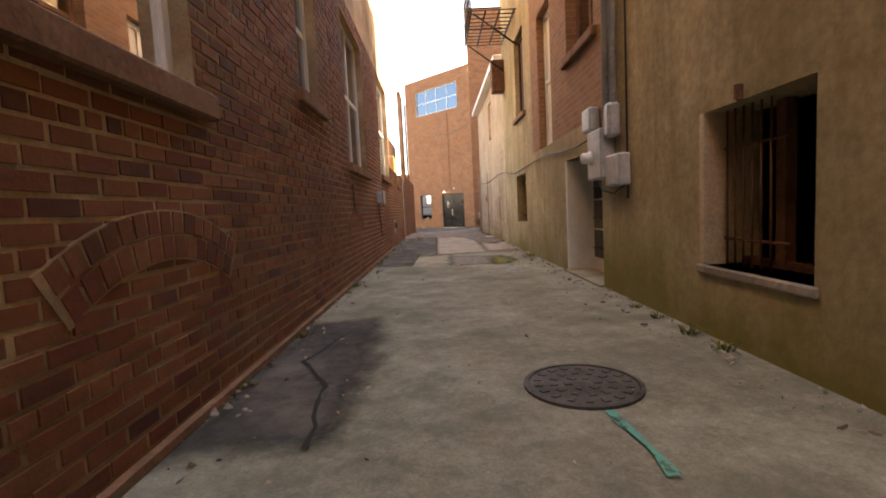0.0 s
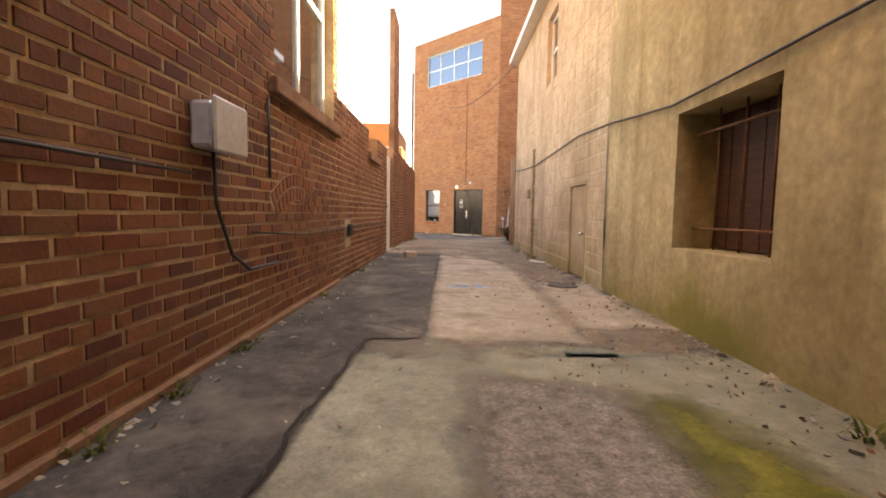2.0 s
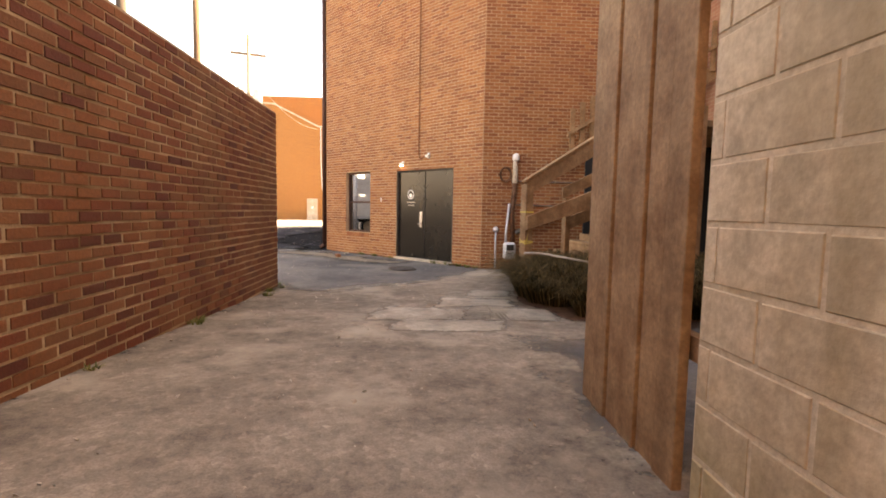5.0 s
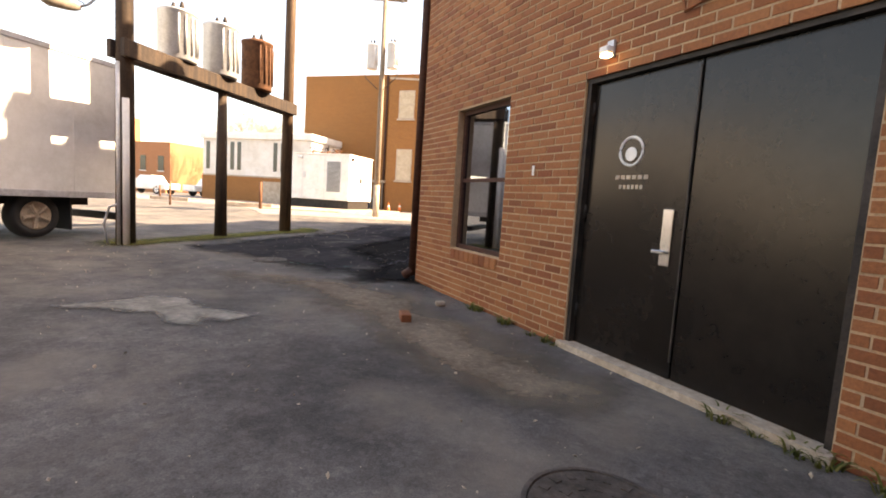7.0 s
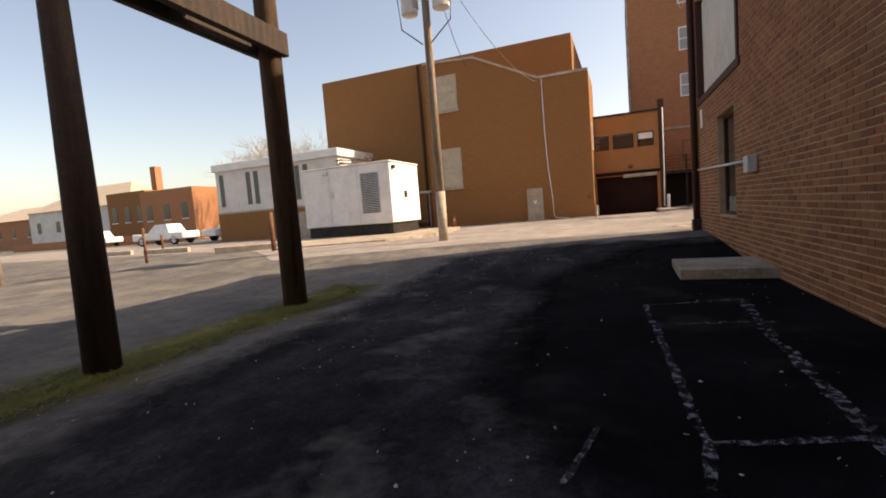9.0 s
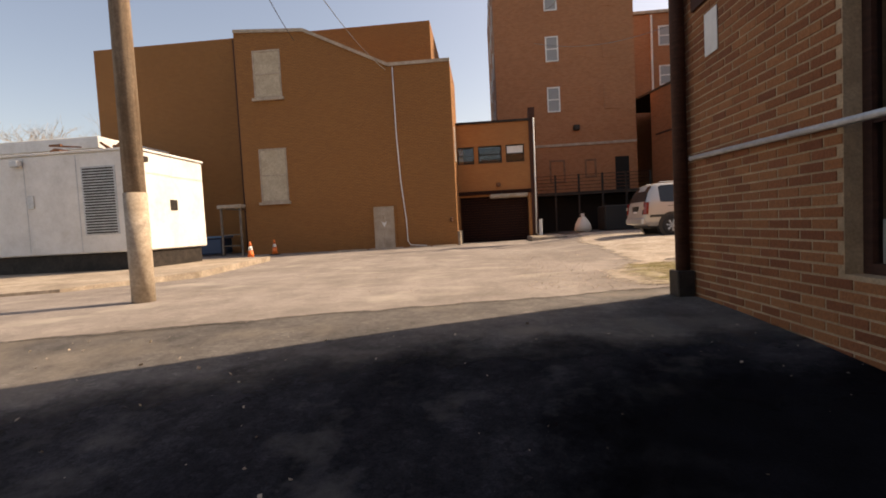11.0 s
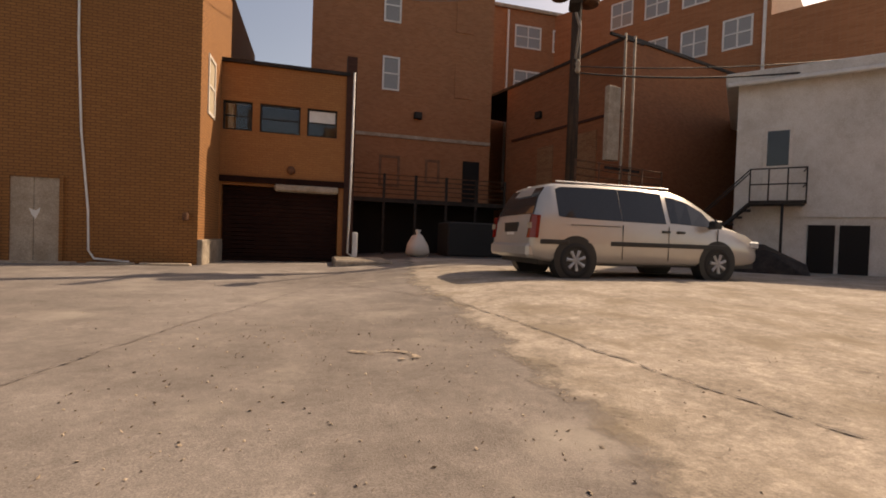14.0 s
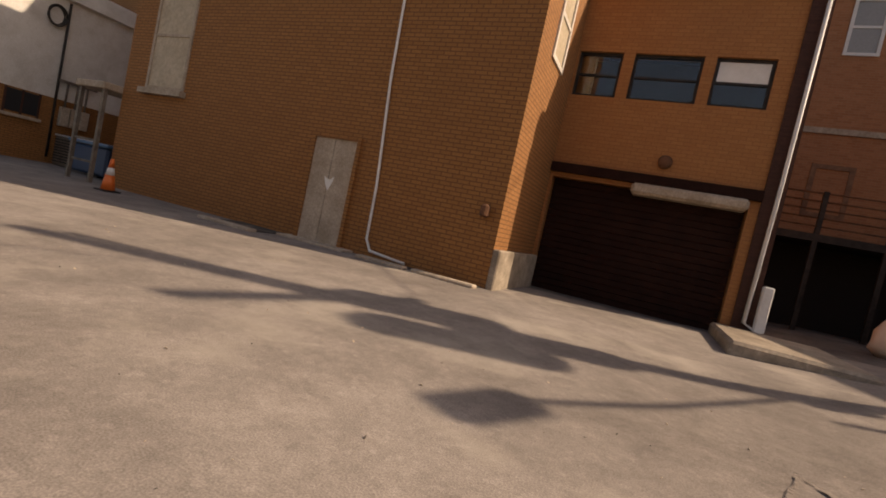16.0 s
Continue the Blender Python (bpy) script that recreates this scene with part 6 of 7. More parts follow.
for dx in (-0.42, 0.42):
    transformer(PA, -8.43 + dx * 1.1, 43.9, 6.35, 0.23, 1.05, "white_paint", "can")
    cyl_between("lead", [(-8.43 + dx * 1.2, 43.85, 7.4), (-8.43 + dx * 1.9, 43.85, 7.0), (-8.43 + dx * 1.7, 43.85, 6.0), (-8.43 + dx * 0.3, 43.85, 5.5)], 0.018, "cable", PA, seg=5)
PB = pole(5.35, 60.1, 12.6, "dark_pole", "dark utility pole with transformers behind the van", 0.19)
bx("crossarm", Face((5.35, 60.1), (1, 0.4), (-0.4, 1)), -1.3, 1.3, 0.14, 0.26, 11.2, 11.34, "dark_pole", PB)
bx("crossarm", Face((5.35, 60.1), (0.3, 1), (1, -0.3)), -1.2, 1.2, 0.14, 0.26, 10.3, 10.44, "dark_pole", PB)
for dx, dy in ((-0.55, 0.1), (0.55, 0.2), (0.1, -0.55)):
    transformer(PB, 5.35 + dx, 60.1 + dy, 8.6, 0.3, 1.05, "rust", "can")
bm = bmesh.new()
tube(bm, [(5.3, 60.0, 6.7), (4.6, 58.6, 7.0), (3.95, 57.8, 7.05)], 0.04, 6)
part("lamp_arm", bm, M["grey_metal"], PB)
bx("lamp_head", Face((3.85, 57.6), (0.45, 0.9), (0.9, -0.45)), -0.3, 0.3, -0.16, 0.16, 6.95, 7.12, "dark_metal", PB, 0.05)
bm = bmesh.new()
lathe(bm, (5.3, 59.85, 6.2), [(0.05, 0), (0.09, 0.08), (0.06, 0.2), (0.09, 0.3), (0.04, 0.42)], 10)
part("insulator", bm, M["coping"], PB, "", True)


def span(name, a, b, sag, r, mat="cable", label="black overhead cable between pole and building"):
    bm = bmesh.new()
    a, b = Vector(a), Vector(b)
    tube(bm, [a.lerp(b, k / 14) - Vector((0, 0, sag * 4 * (k / 14) * (1 - k / 14))) for k in range(15)], r, 5)
    solid(name, bm, M[mat], label, "overhead cable", "overhead cables", smooth=True)


span("overhead_cable", (-8.43, 43.95, 9.3), (5.35, 60.1, 11.2), 0.8, 0.014)
span("overhead_cable", (-7.85, 36.65, 9.8), (-8.43, 43.95, 9.4), 0.3, 0.014)
span("overhead_cable", (-7.62, 31.75, 9.2), (-7.85, 36.65, 9.9), 0.15, 0.014)
span("overhead_cable", (-8.43, 43.95, 9.0), (-2.1, 43.1, 6.4), 0.3, 0.012)
span("overhead_cable", (-8.43, 43.95, 8.6), (-12, 58.8, 9.4), 0.5, 0.014)
span("overhead_cable", (-8.43, 43.95, 8.3), (-8.0, 58.85, 7.8), 0.7, 0.012, "wire", "pale service wire to the brown building")
span("overhead_cable", (-2.0, 43.1, 7.0), (0.2, 67.4, 13.5), 1.2, 0.012, "wire", "pale service wire to the hotel")
span("overhead_cable", (-7.85, 36.65, 9.3), (-16, 30, 8), 0.5, 0.014)
span("overhead_cable", (5.35, 60.1, 6.3), (12.5, 56.5, 6.2), 0.25, 0.03)
span("overhead_cable", (5.35, 60.1, 6.5), (17, 55, 7.2), 0.4, 0.02)
span("overhead_cable", (5.35, 60.1, 9.4), (-0.5, 67.4, 11.5), 0.6, 0.014, "wire", "pale service wire to the hotel")
span("overhead_cable", (-1.23, 13.5, 4.4), (-4, 24, 5.2), 0.4, 0.012)
span("overhead_cable", (1.9, 18.9, 4.9), (-0.2, 29.6, 6.0), 0.5, 0.012)


def wheel(parent, x, y, z, r, w, side, rim="chrome", spokes=5):
    """A wheel whose axle runs along the given side vector."""
    ax = Vector(side).normalized()
    bm = bmesh.new()
    lathe(bm, Vector((x, y, z)) - ax * w, [(r * 0.6, 0), (r * 0.93, 0.0), (r, w * 0.2), (r, w * 0.8), (r * 0.93, w), (r * 0.66, w), (r * 0.64, w * 0.85)], 28, ax)
    t = part("wheel", bm, M["rubber"], parent, "", True)
    bm = bmesh.new()
    lathe(bm, Vector((x, y, z)) - ax * w * 0.14, [(r * 0.64, 0), (r * 0.62, w * 0.1), (r * 0.5, w * 0.02), (r * 0.16, w * 0.06), (r * 0.14, w * 0.12)], 28, ax)
    part("rim", bm, M[rim], t, "", True)
    a = ax.orthogonal().normalized()
    b = ax.cross(a)
    for k in range(spokes):
        th = k * math.tau / spokes
        d = a * math.cos(th) + b * math.sin(th)
        bm = bmesh.new()
        tube(bm, [Vector((x, y, z)) - ax * 0.004 + d * r * 0.12, Vector((x, y, z)) - ax * 0.004 + d * r * 0.56], r * 0.075, 6, r * 0.1)
        part("spoke", bm, M[rim], t)
    return t


# box truck
zt = -0.15
tr = thing("box_truck", (-10.15, 29, zt), "white box truck with a plain panelled side", "truck")
TS = Face((-8.9, 0), (0, 1), (1, 0))
bx("cargo_box", TS, 25.2, 32.85, -2.5, 0, 0.66, 3.25, "white_paint", tr, 0.02)
for z0, z1 in ((0.6, 0.72), (3.2, 3.29)):
    bx("rail", TS, 25.2, 32.87, -0.02, 0.018, z0, z1, "grey_metal", tr, 0.004)
for u in (25.2, 32.78):
    bx("corner_post", TS, u, u + 0.08, -0.02, 0.015, 0.72, 3.2, "grey_metal", tr, 0.004)
for k in range(6):
    bx("rivet_strip", TS, 26.4 + k * 1.07, 26.43 + k * 1.07, 0.0, 0.006, 0.75, 3.18, "white_paint", tr)
for d in (-0.9, -1.7):
    bx("chassis", TS, 22.6, 32.6, d - 0.06, d + 0.06, 0.42, 0.64, "dark_metal", tr)
bx("bumper", TS, 32.65, 32.85, -2.4, -0.1, 0.15, 0.3, "dark_metal", tr, 0.02)
bx("tank", TS, 28.0, 29.5, -0.8, -0.25, 0.2, 0.58, "dark_metal", tr, 0.05)
bx("mudflap", TS, 31.75, 31.78, -0.75, -0.12, -0.02, 0.6, "rubber", tr)
bx("skirt", TS, 29.6, 30.6, -0.1, -0.06, 0.3, 0.62, "dark_metal", tr)
bx("side_light", TS, 30.2, 30.32, 0.018, 0.03, 0.63, 0.68, "coping", tr)
bx("cab", TS, 22.9, 25.0, -2.3, -0.2, 0.4, 2.3, "white_paint", tr, 0.12)
bx("windscreen", TS, 22.86, 22.9, -2.1, -0.4, 1.35, 2.1, "glass_dark", tr)
for y in (23.7, 31.2):
    wheel(tr, -9.05, y, zt + 0.4, 0.4, 0.3, (1, 0, 0), "coping", 5)
    wheel(tr, -11.25, y, zt + 0.4, 0.4, 0.3, (-1, 0, 0), "coping", 5)

# generator on its pad
def slab(name, outline, material, label):
    bm = bmesh.new()
    top = [bm.verts.new((x, y, 0.16)) for x, y in outline]
    low = [bm.verts.new((x, y, -0.15)) for x, y in outline]
    bm.faces.new(top)
    for k in range(len(top)):
        bm.faces.new((low[k], low[(k + 1) % len(top)], top[(k + 1) % len(top)], top[k]))
    bmesh.ops.recalc_face_normals(bm, faces=bm.faces[:])
    return solid(name, bm, material, label, "pavement", kind="structure")


pad = slab("concrete_pad", [(-18.6, 47.0), (-14.2, 43.9), (-11.2, 45.6), (-10.4, 48.2), (-11.3, 53.6), (-18.6, 53.6)], M["concrete_light"], "pale raised concrete pad under the generator")
ge = thing("generator", (-15.3, 51.4, 0.16), "large white generator housing on a black skid", "generator")
GF = Face((-17.65, 49.93), (1, 0), (0, -1))
bx("skid", GF, 0.05, 4.5, -2.8, -0.15, 0.16, 0.62, "dark_metal", ge, 0.01)
bx("housing", GF, 0, 4.6, -2.97, 0, 0.64, 3.3, "white_paint", ge, 0.03)
bx("roof_plate", GF, -0.04, 4.64, -3.0, 0.04, 3.3, 3.36, "white_paint", ge, 0.01)
for u in (1.45, 2.95):
    bx("seam", GF, u, u + 0.02, 0.0, 0.008, 0.7, 3.25, "grey_metal", ge)
lou = bx("louvre_frame", GF, 3.1, 4.06, 0.0, 0.02, 1.12, 2.92, "grey_metal", ge)
for k in range(24):
    bx("slat", GF, 3.15, 4.01, 0.02, 0.034, 1.16 + k * 0.073, 1.195 + k * 0.073, "dark_metal", lou)
bx("latch_box", GF, 1.52, 1.7, 0.0, 0.04, 1.9, 2.25, "grey_metal", ge, 0.01)
bx("flood_lamp", GF, 1.2, 1.45, 0.0, 0.16, 3.02, 3.18, "grey_metal", ge, 0.02)
GR = Face((-13.05, 49.93), (0, 1), (1, 0))
bx("vent_plate", GR, 1.3, 1.6, 0.0, 0.02, 1.75, 2.05, "dark_metal", ge)
bx("lamp", GR, 0.2, 0.4, 0.0, 0.12, 3.0, 3.15, "dark_metal", ge, 0.02)
bm = bmesh.new()
rng = random.Random(8)
for k in range(16):
    a = Vector((-16.2 + 2.0 * rng.random(), 50.6 + 1.2 * rng.random(), 3.4 + 0.35 * rng.random()))
    tube(bm, [a, a + Vector((rng.random() - 0.5, rng.random() * 0.5 - 0.25, 0.3 * (rng.random() - 0.3))), a + Vector((1.2 * (rng.random() - 0.3), 0.2, -0.05))], 0.045, 5, 0.02)
solid("scrap_pipes", bm, M["rust"], "tangle of rusty pipes on the generator roof", "scrap metal")
for x, y, h, r, m in ((-14.05, 43.5, 1.35, 0.07, "rust"), (-17.4, 41.7, 1.15, 0.045, "rust"), (-26.5, 49.3, 0.9, 0.06, "rust")):
    bm = bmesh.new()
    tube(bm, [(x, y, -0.1), (x, y, h)], r, 10)
    solid("bollard", bm, M[m], "rusty brown steel bollard post", "bollard", "posts round the lot", smooth=True)
lp = pole(-19.7, 39.1, 5.6, "coping", "pale lamp pole in the parking lot", 0.09)
bx("lamp_head", Face((-19.7, 39.1), (1, 0), (0, 1)), -0.1, 0.35, -0.1, 0.1, 5.5, 5.62, "grey_metal", lp, 0.02)
for x, y, l, turn in ((-15.6, 44.3, 2.6, 25), (-22, 46, 2.2, 10), (-24, 47.5, 2.2, 5), (-27, 47, 2.2, 12)):
    loose_block("wheel_stop", x, y, l, 0.2, 0.2, turn, "coping", "pale concrete parking stop on the lot", "parking stop")

# white building's openings
wb = bpy.data.objects["white_building"]
for u in (0.35, 2.85, 3.55, 7.1, 7.8):
    bx("slit_window", WB, u, u + 0.36, 0.0, 0.03, 2.55, 4.85, "glass_dark", wb)
bx("fascia", WB, -0.15, 10.75, -9.2, 0.2, 5.1, 5.62, "white_paint", wb, 0.02)
bx("garage_door", WB, 6.2, 8.6, 0.05, 0.08, -0.1, 1.7, "coping", wb)
bx("band", WB, -0.08, 10.7, 0.05, 0.09, 2.0, 2.12, "coping", wb)


def bare_tree(x, y, h, seed, label):
    rng = random.Random(seed)
    t = thing("bare_tree", (x, y, 0), label, "tree", "bare trees behind the lot")
    wood, fine = bmesh.new(), bmesh.new()

    def grow(p, d, length, r, level):
        q = p + d * length
        tube(wood if level > 1 else fine, [p, p.lerp(q, 0.5) + Vector((rng.random() - 0.5, rng.random() - 0.5, rng.random() - 0.5)) * length * 0.14, q], r, 4, r * 0.55, caps=False)
        if level == 0:
            return
        for _ in range(5 if level > 2 else 4):
            nd = (d * 0.75 + Vector((rng.random() - 0.5, rng.random() - 0.5, rng.random() * 0.55 - 0.2)) * 1.7).normalized()
            grow(p.lerp(q, 0.45 + 0.55 * rng.random()), nd, length * (0.6 + 0.2 * rng.random()), r * 0.5, level - 1)

    grow(Vector((x, y, -0.2)), Vector((0, 0, 1)), h * 0.36, h * 0.018, 5)
    part("trunk", wood, M["twig"], t)
    part("crown", fine, M["twig"], t)


bare_tree(-43, 80, 17, 3, "bare spreading tree with pale twigs")
bare_tree(-48, 84, 16, 5, "bare spreading tree with fine pale branches")
bare_tree(-92, 88, 12, 6, "bare grey tree beyond the houses")


def house(name, x0, x1, y0, depth, h, mat, label, roof=None, wins=3, chimney=False):
    f = Face((x0, y0), (1, 0), (0, -1))
    t = shell(name, f, 0, x1 - x0, depth, h, 0.3, M[mat], label)
    w = x1 - x0
    for k in range(wins):
        u = w * (k + 0.5) / wins
        win = bx("window", f, u - 0.5, u + 0.5, 0.0, 0.04, h * 0.42, h * 0.72, "glass_dark", t)
        bx("sill", f, u - 0.6, u + 0.6, 0.0, 0.1, h * 0.4, h * 0.42, "white_paint", win)
    if roof:
        bm = bmesh.new()
        vs = [bm.verts.new(f.p(u, d, h)) for u, d in ((-0.4, 0.4), (w + 0.4, 0.4), (w + 0.4, -depth - 0.4), (-0.4, -depth - 0.4))] + [bm.verts.new(f.p(w * k, -depth / 2, h + roof)) for k in (0.3, 0.7)]
        bmesh.ops.convex_hull(bm, input=vs)
        part("hip_roof", bm, M["coping"], t, "pale shingled hip roof")
    if chimney:
        bx("chimney", f, w * 0.75, w * 0.75 + 1.0, -depth * 0.4, -depth * 0.4 + 1, h, h + 3.4, "hotel_brick", t)
    return t


house("brick_house", -63, -53.6, 75, 9, 6.6, "hotel_brick", "flat-roofed red brick house across the lot", wins=3)
house("brick_house", -71, -63.3, 76, 9, 7.0, "brown_brick", "brown brick house with a tall chimney", wins=3, chimney=True)
house("brick_house", -97, -72, 80, 12, 6.0, "stucco", "pale house with a low hip roof", roof=4.0, wins=5)
house("brick_house", -140, -104, 90, 12, 6.0, "hotel_brick", "distant brick house row", roof=3.0, wins=7)
for x, y, l in ((-60, 68, 10), (-48, 66, 7), (-75, 70, 12)):
    loose_block("low_wall", x, y, l, 0.4, 1.0, 4, "hotel_brick", "low brick wall at the lot's edge", "low wall")


def pickup(x, y, turn, label):
    a = math.radians(turn)
    f = Face((x, y), (math.cos(a), math.sin(a)), (-math.sin(a), math.cos(a)))
    t = thing("pickup_truck", (x, y, 0), label, "pickup truck", "cars on the far lot")
    bx("body", f, -2.7, 2.7, -0.95, 0.95, 0.45, 1.05, "white_paint", t, 0.08)
    bm = bmesh.new()
    vs = [bm.verts.new(f.p(u, d, z)) for u, z, w in ((-1.3, 1.05, 0.9), (1.0, 1.05, 0.9), (-0.9, 1.75, 0.72), (0.3, 1.75, 0.72)) for d in (-w, w)]
    bmesh.ops.convex_hull(bm, input=vs)
    cab = part("cab", bm, M["white_paint"], t)
    bx("side_glass", f, -0.85, 0.45, -0.87, -0.83, 1.12, 1.6, "glass_dark", cab)
    for u in (-1.7, 1.7):
        for d in (-0.95, 0.95):
            p = f.p(u, d, 0.38)
            wheel(t, p.x, p.y, 0.38, 0.38, 0.25, tuple(f.n * (1 if d > 0 else -1)), "chrome", 5)


pickup(-40.2, 60.3, 185, "white pickup truck parked on the far lot")
pickup(-35.5, 63.5, 80, "white pickup truck parked end-on at the far lot")
pickup(-58, 66, 180, "pale pickup truck by the brick houses")

# ---- across the lot: brown building, garage, hotel ----
for z0, z1, nm in ((7.0, 9.1, "upper"), (2.36, 4.75, "lower")):
    w = window(FRONT, 0.8, 2.08, z0, z1, -0.03, "tall window with cream panes in the brown wall", frame_mat="coping", glass="blind", mullions=0, rails=1, fw=0.07, back=None)
    bx("window_sill", FRONT, 0.72, 2.16, 0.0, 0.14, z0 - 0.12, z0, "coping", w)
SIDEF = Face((-5.2, 58.9), (0, 1), (1, 0))
window(SIDEF, 0.7, 1.5, 3.8, 5.3, -0.03, "cream-framed window in the sunlit end wall", frame_mat="white_door", glass="blind", mullions=0, rails=1, fw=0.08, back=None)
dr = thing("door_5", FRONT.p(6.35, 0, 0), "pale grey steel double door with a torn white notice", "door", kind="structure")
for a, b in ((5.9, 6.33), (6.34, 6.82)):
    bx("door_leaf", FRONT, a, b, 0.0, 0.03, 0.03, 1.88, "coping", dr, 0.004)
for a, b, c, d in ((5.83, 5.9, 0, 1.95), (6.82, 6.89, 0, 1.95), (5.9, 6.82, 1.88, 1.95)):
    bx("door_frame", FRONT, a, b, 0.0, 0.06, c, d, "brown_brick", dr)
bm = bmesh.new()
note = [bm.verts.new(FRONT.p(u, d, z)) for d in (0.033, 0.037) for u, z in ((6.25, 1.2), (6.3, 1.06), (6.37, 0.96), (6.45, 1.14), (6.46, 1.22), (6.38, 1.15))]
bm.faces.new(note[:6])
bm.faces.new(note[6:][::-1])
part("notice", bm, M["white_paint"], dr, "torn white paper notice")
bx("step", FRONT, 5.7, 7.15, 0.0, 0.35, -0.1, 0.04, "coping", dr, 0.01)
for a, b, d in ((4.4, 5.7, 0.95), (7.5, 8.4, 0.45), (8.5, 9.55, 0.4)):
    kb = thing("kerb_stone", FRONT.p((a + b) / 2, d, 0), "pale worn kerb stone along the brown wall", "kerb", "kerb stones along the brown wall")
    bx("stone", FRONT, a, b, d - 0.18, d, -0.05, 0.06, "coping", kb, 0.02)
    bx("fill", FRONT, a + 0.02, b - 0.02, 0.003, d - 0.18, -0.05, 0.025, "asphalt_patch", kb)
wc = thing("service_cable", FRONT.p(7.2, 0, 0), "white cable drooping down the brown wall", "cable")
cyl_between("cable", [FRONT.p(7.1, 0.03, 7.9), FRONT.p(7.12, 0.03, 5.0), FRONT.p(7.2, 0.03, 3.0), FRONT.p(7.36, 0.03, 1.2), FRONT.p(7.38, 0.03, 0.3), FRONT.p(7.5, 0.05, 0.12), FRONT.p(8.2, 0.06, 0.06)], 0.025, "white_paint", wc, seg=6)
bx("plinth", SIDEF, -0.02, 2.4, 0.0, 0.12, -0.1, 0.62, "concrete_light", thing("wall_plinth", SIDEF.p(1.2, 0, 0), "pale concrete plinth at the end wall", "plinth", kind="structure"), 0.02)
bx("spigot", FRONT, 9.3, 9.42, 0.0, 0.16, 1.05, 1.25, "rust", thing("wall_spigot", FRONT.p(9.35, 0, 1.1), "rusty water tap on the wall corner", "tap"), 0.03)
bx("downpipe", MAIN, 7.9, 8.05, 0.0, 0.12, 0, 11.2, "dark_red", thing("downpipe", MAIN.p(8, 0, 0), "dark downpipe on the brown block", "downpipe"))
po = thing("porch", (-15.4, 59.4, 0), "small flat porch roof on posts beside the brown wall", "porch")
bx("canopy", WORLD, -15.95, -14.83, 58.5, 60.6, 2.16, 2.32, "coping", po, 0.02)
for x in (-15.85, -14.95):
    bx("post", WORLD, x, x + 0.08, 58.55, 58.63, 0, 2.16, "dull_metal", po)
for z in (0.45, 0.95):
    bx("rail", WORLD, -15.77, -14.95, 58.57, 58.61, z, z + 0.05, "dull_metal", po)
bx("door_leaf", WORLD, -15.8, -14.9, 62.4, 62.46, 0, 2.0, "coping", po)
for x, y in ((-20.2, 60.9), (-19.1, 60.9)):
    ac = thing("air_conditioner", (x, y, 0), "grey outdoor air-conditioner unit with slatted sides", "air conditioner", "air conditioners by the porch")
    bx("case", WORLD, x - 0.45, x + 0.45, y - 0.4, y + 0.4, 0.02, 0.95, "dull_metal", ac, 0.03)
    for k in range(9):
        bx("slat", WORLD, x - 0.42, x + 0.42, y - 0.42, y - 0.4, 0.12 + k * 0.085, 0.16 + k * 0.085, "dark_metal", ac)
    bx("top_frame", WORLD, x - 0.46, x + 0.46, y - 0.43, y + 0.41, 0.93, 0.98, "grey_metal", ac, 0.01)
ENDW = Face((-20.9, 58.0), (0, 1), (1, 0))
mc = thing("meter_cabinets", ENDW.p(3.0, 0, 1.2), "three pale electric meter boxes with conduits on the wall", "electric meter")
for k in range(3):
    bx("meter_box", ENDW, 2.55 + k * 0.28, 2.79 + k * 0.28, 0.055, 0.22, 1.25, 1.85, "coping", mc, 0.015)
    cyl_between("conduit", [ENDW.p(2.67 + k * 0.28, 0.1, 1.85), ENDW.p(2.67 + k * 0.28, 0.1, 2.6)], 0.03, "dull_metal", mc, seg=6)
bx("conduit_run", ENDW, 2.4, 3.5, 0.055, 0.14, 2.6, 2.68, "dull_metal", mc)
cyl_between("riser", [ENDW.p(2.4, 0.1, 0.2), ENDW.p(2.4, 0.1, 5.0)], 0.035, "dark_metal", mc, seg=6)
wr = thing("wire_coil", ENDW.p(2.1, 0.1, 4.5), "coil of black service cable hung high on the wall", "cable")
bm = bmesh.new()
for k in range(3):
    tube(bm, [ENDW.p(2.1 + math.cos(a) * (0.2 + 0.03 * k), 0.06 + 0.03 * k, 4.5 + math.sin(a) * (0.27 + 0.02 * k)) for a in [i * math.tau / 18 for i in range(19)]], 0.022, 5)
part("coil", bm, M["cable"], wr, "", True)
cw2 = thing("window_low", ENDW.p(1.6, 0, 1.35), "low dark window in the white building's base", "window", kind="structure")
bx("pane", ENDW, 1.2, 2.0, 0.05, 0.07, 1.35, 2.0, "glass_dark", cw2)
for u in (1.16, 1.58, 2.0):
    bx("window_frame", ENDW, u, u + 0.05, 0.05, 0.09, 1.3, 2.04, "dark_red", cw2)
bx("window_sill", ENDW, 1.1, 2.1, 0.05, 0.16, 1.2, 1.29, "coping", cw2)
for x, y in ((-13.15, 58.0), (-12.8, 55.2)):
    co = thing("traffic_cone", (x, y, 0), "orange traffic cone with a white band", "traffic cone", "cones by the brown wall")
    bx("base", WORLD, x - 0.17, x + 0.17, y - 0.17, y + 0.17, 0.008, 0.04, "rubber", co, 0.01)
    bm = bmesh.new()
    lathe(bm, (x, y, 0.04), [(0.13, 0), (0.085, 0.3)], 14)
    part("cone", bm, M["orange"], co, "", True)
    bm = bmesh.new()
    lathe(bm, (x, y, 0.34), [(0.083, 0), (0.058, 0.15)], 14)
    part("white_band", bm, M["white_paint"], co, "", True)
    bm = bmesh.new()
    lathe(bm, (x, y, 0.49), [(0.056, 0), (0.03, 0.18)], 14)
    part("tip", bm, M["orange"], co, "", True)
bm = bmesh.new()
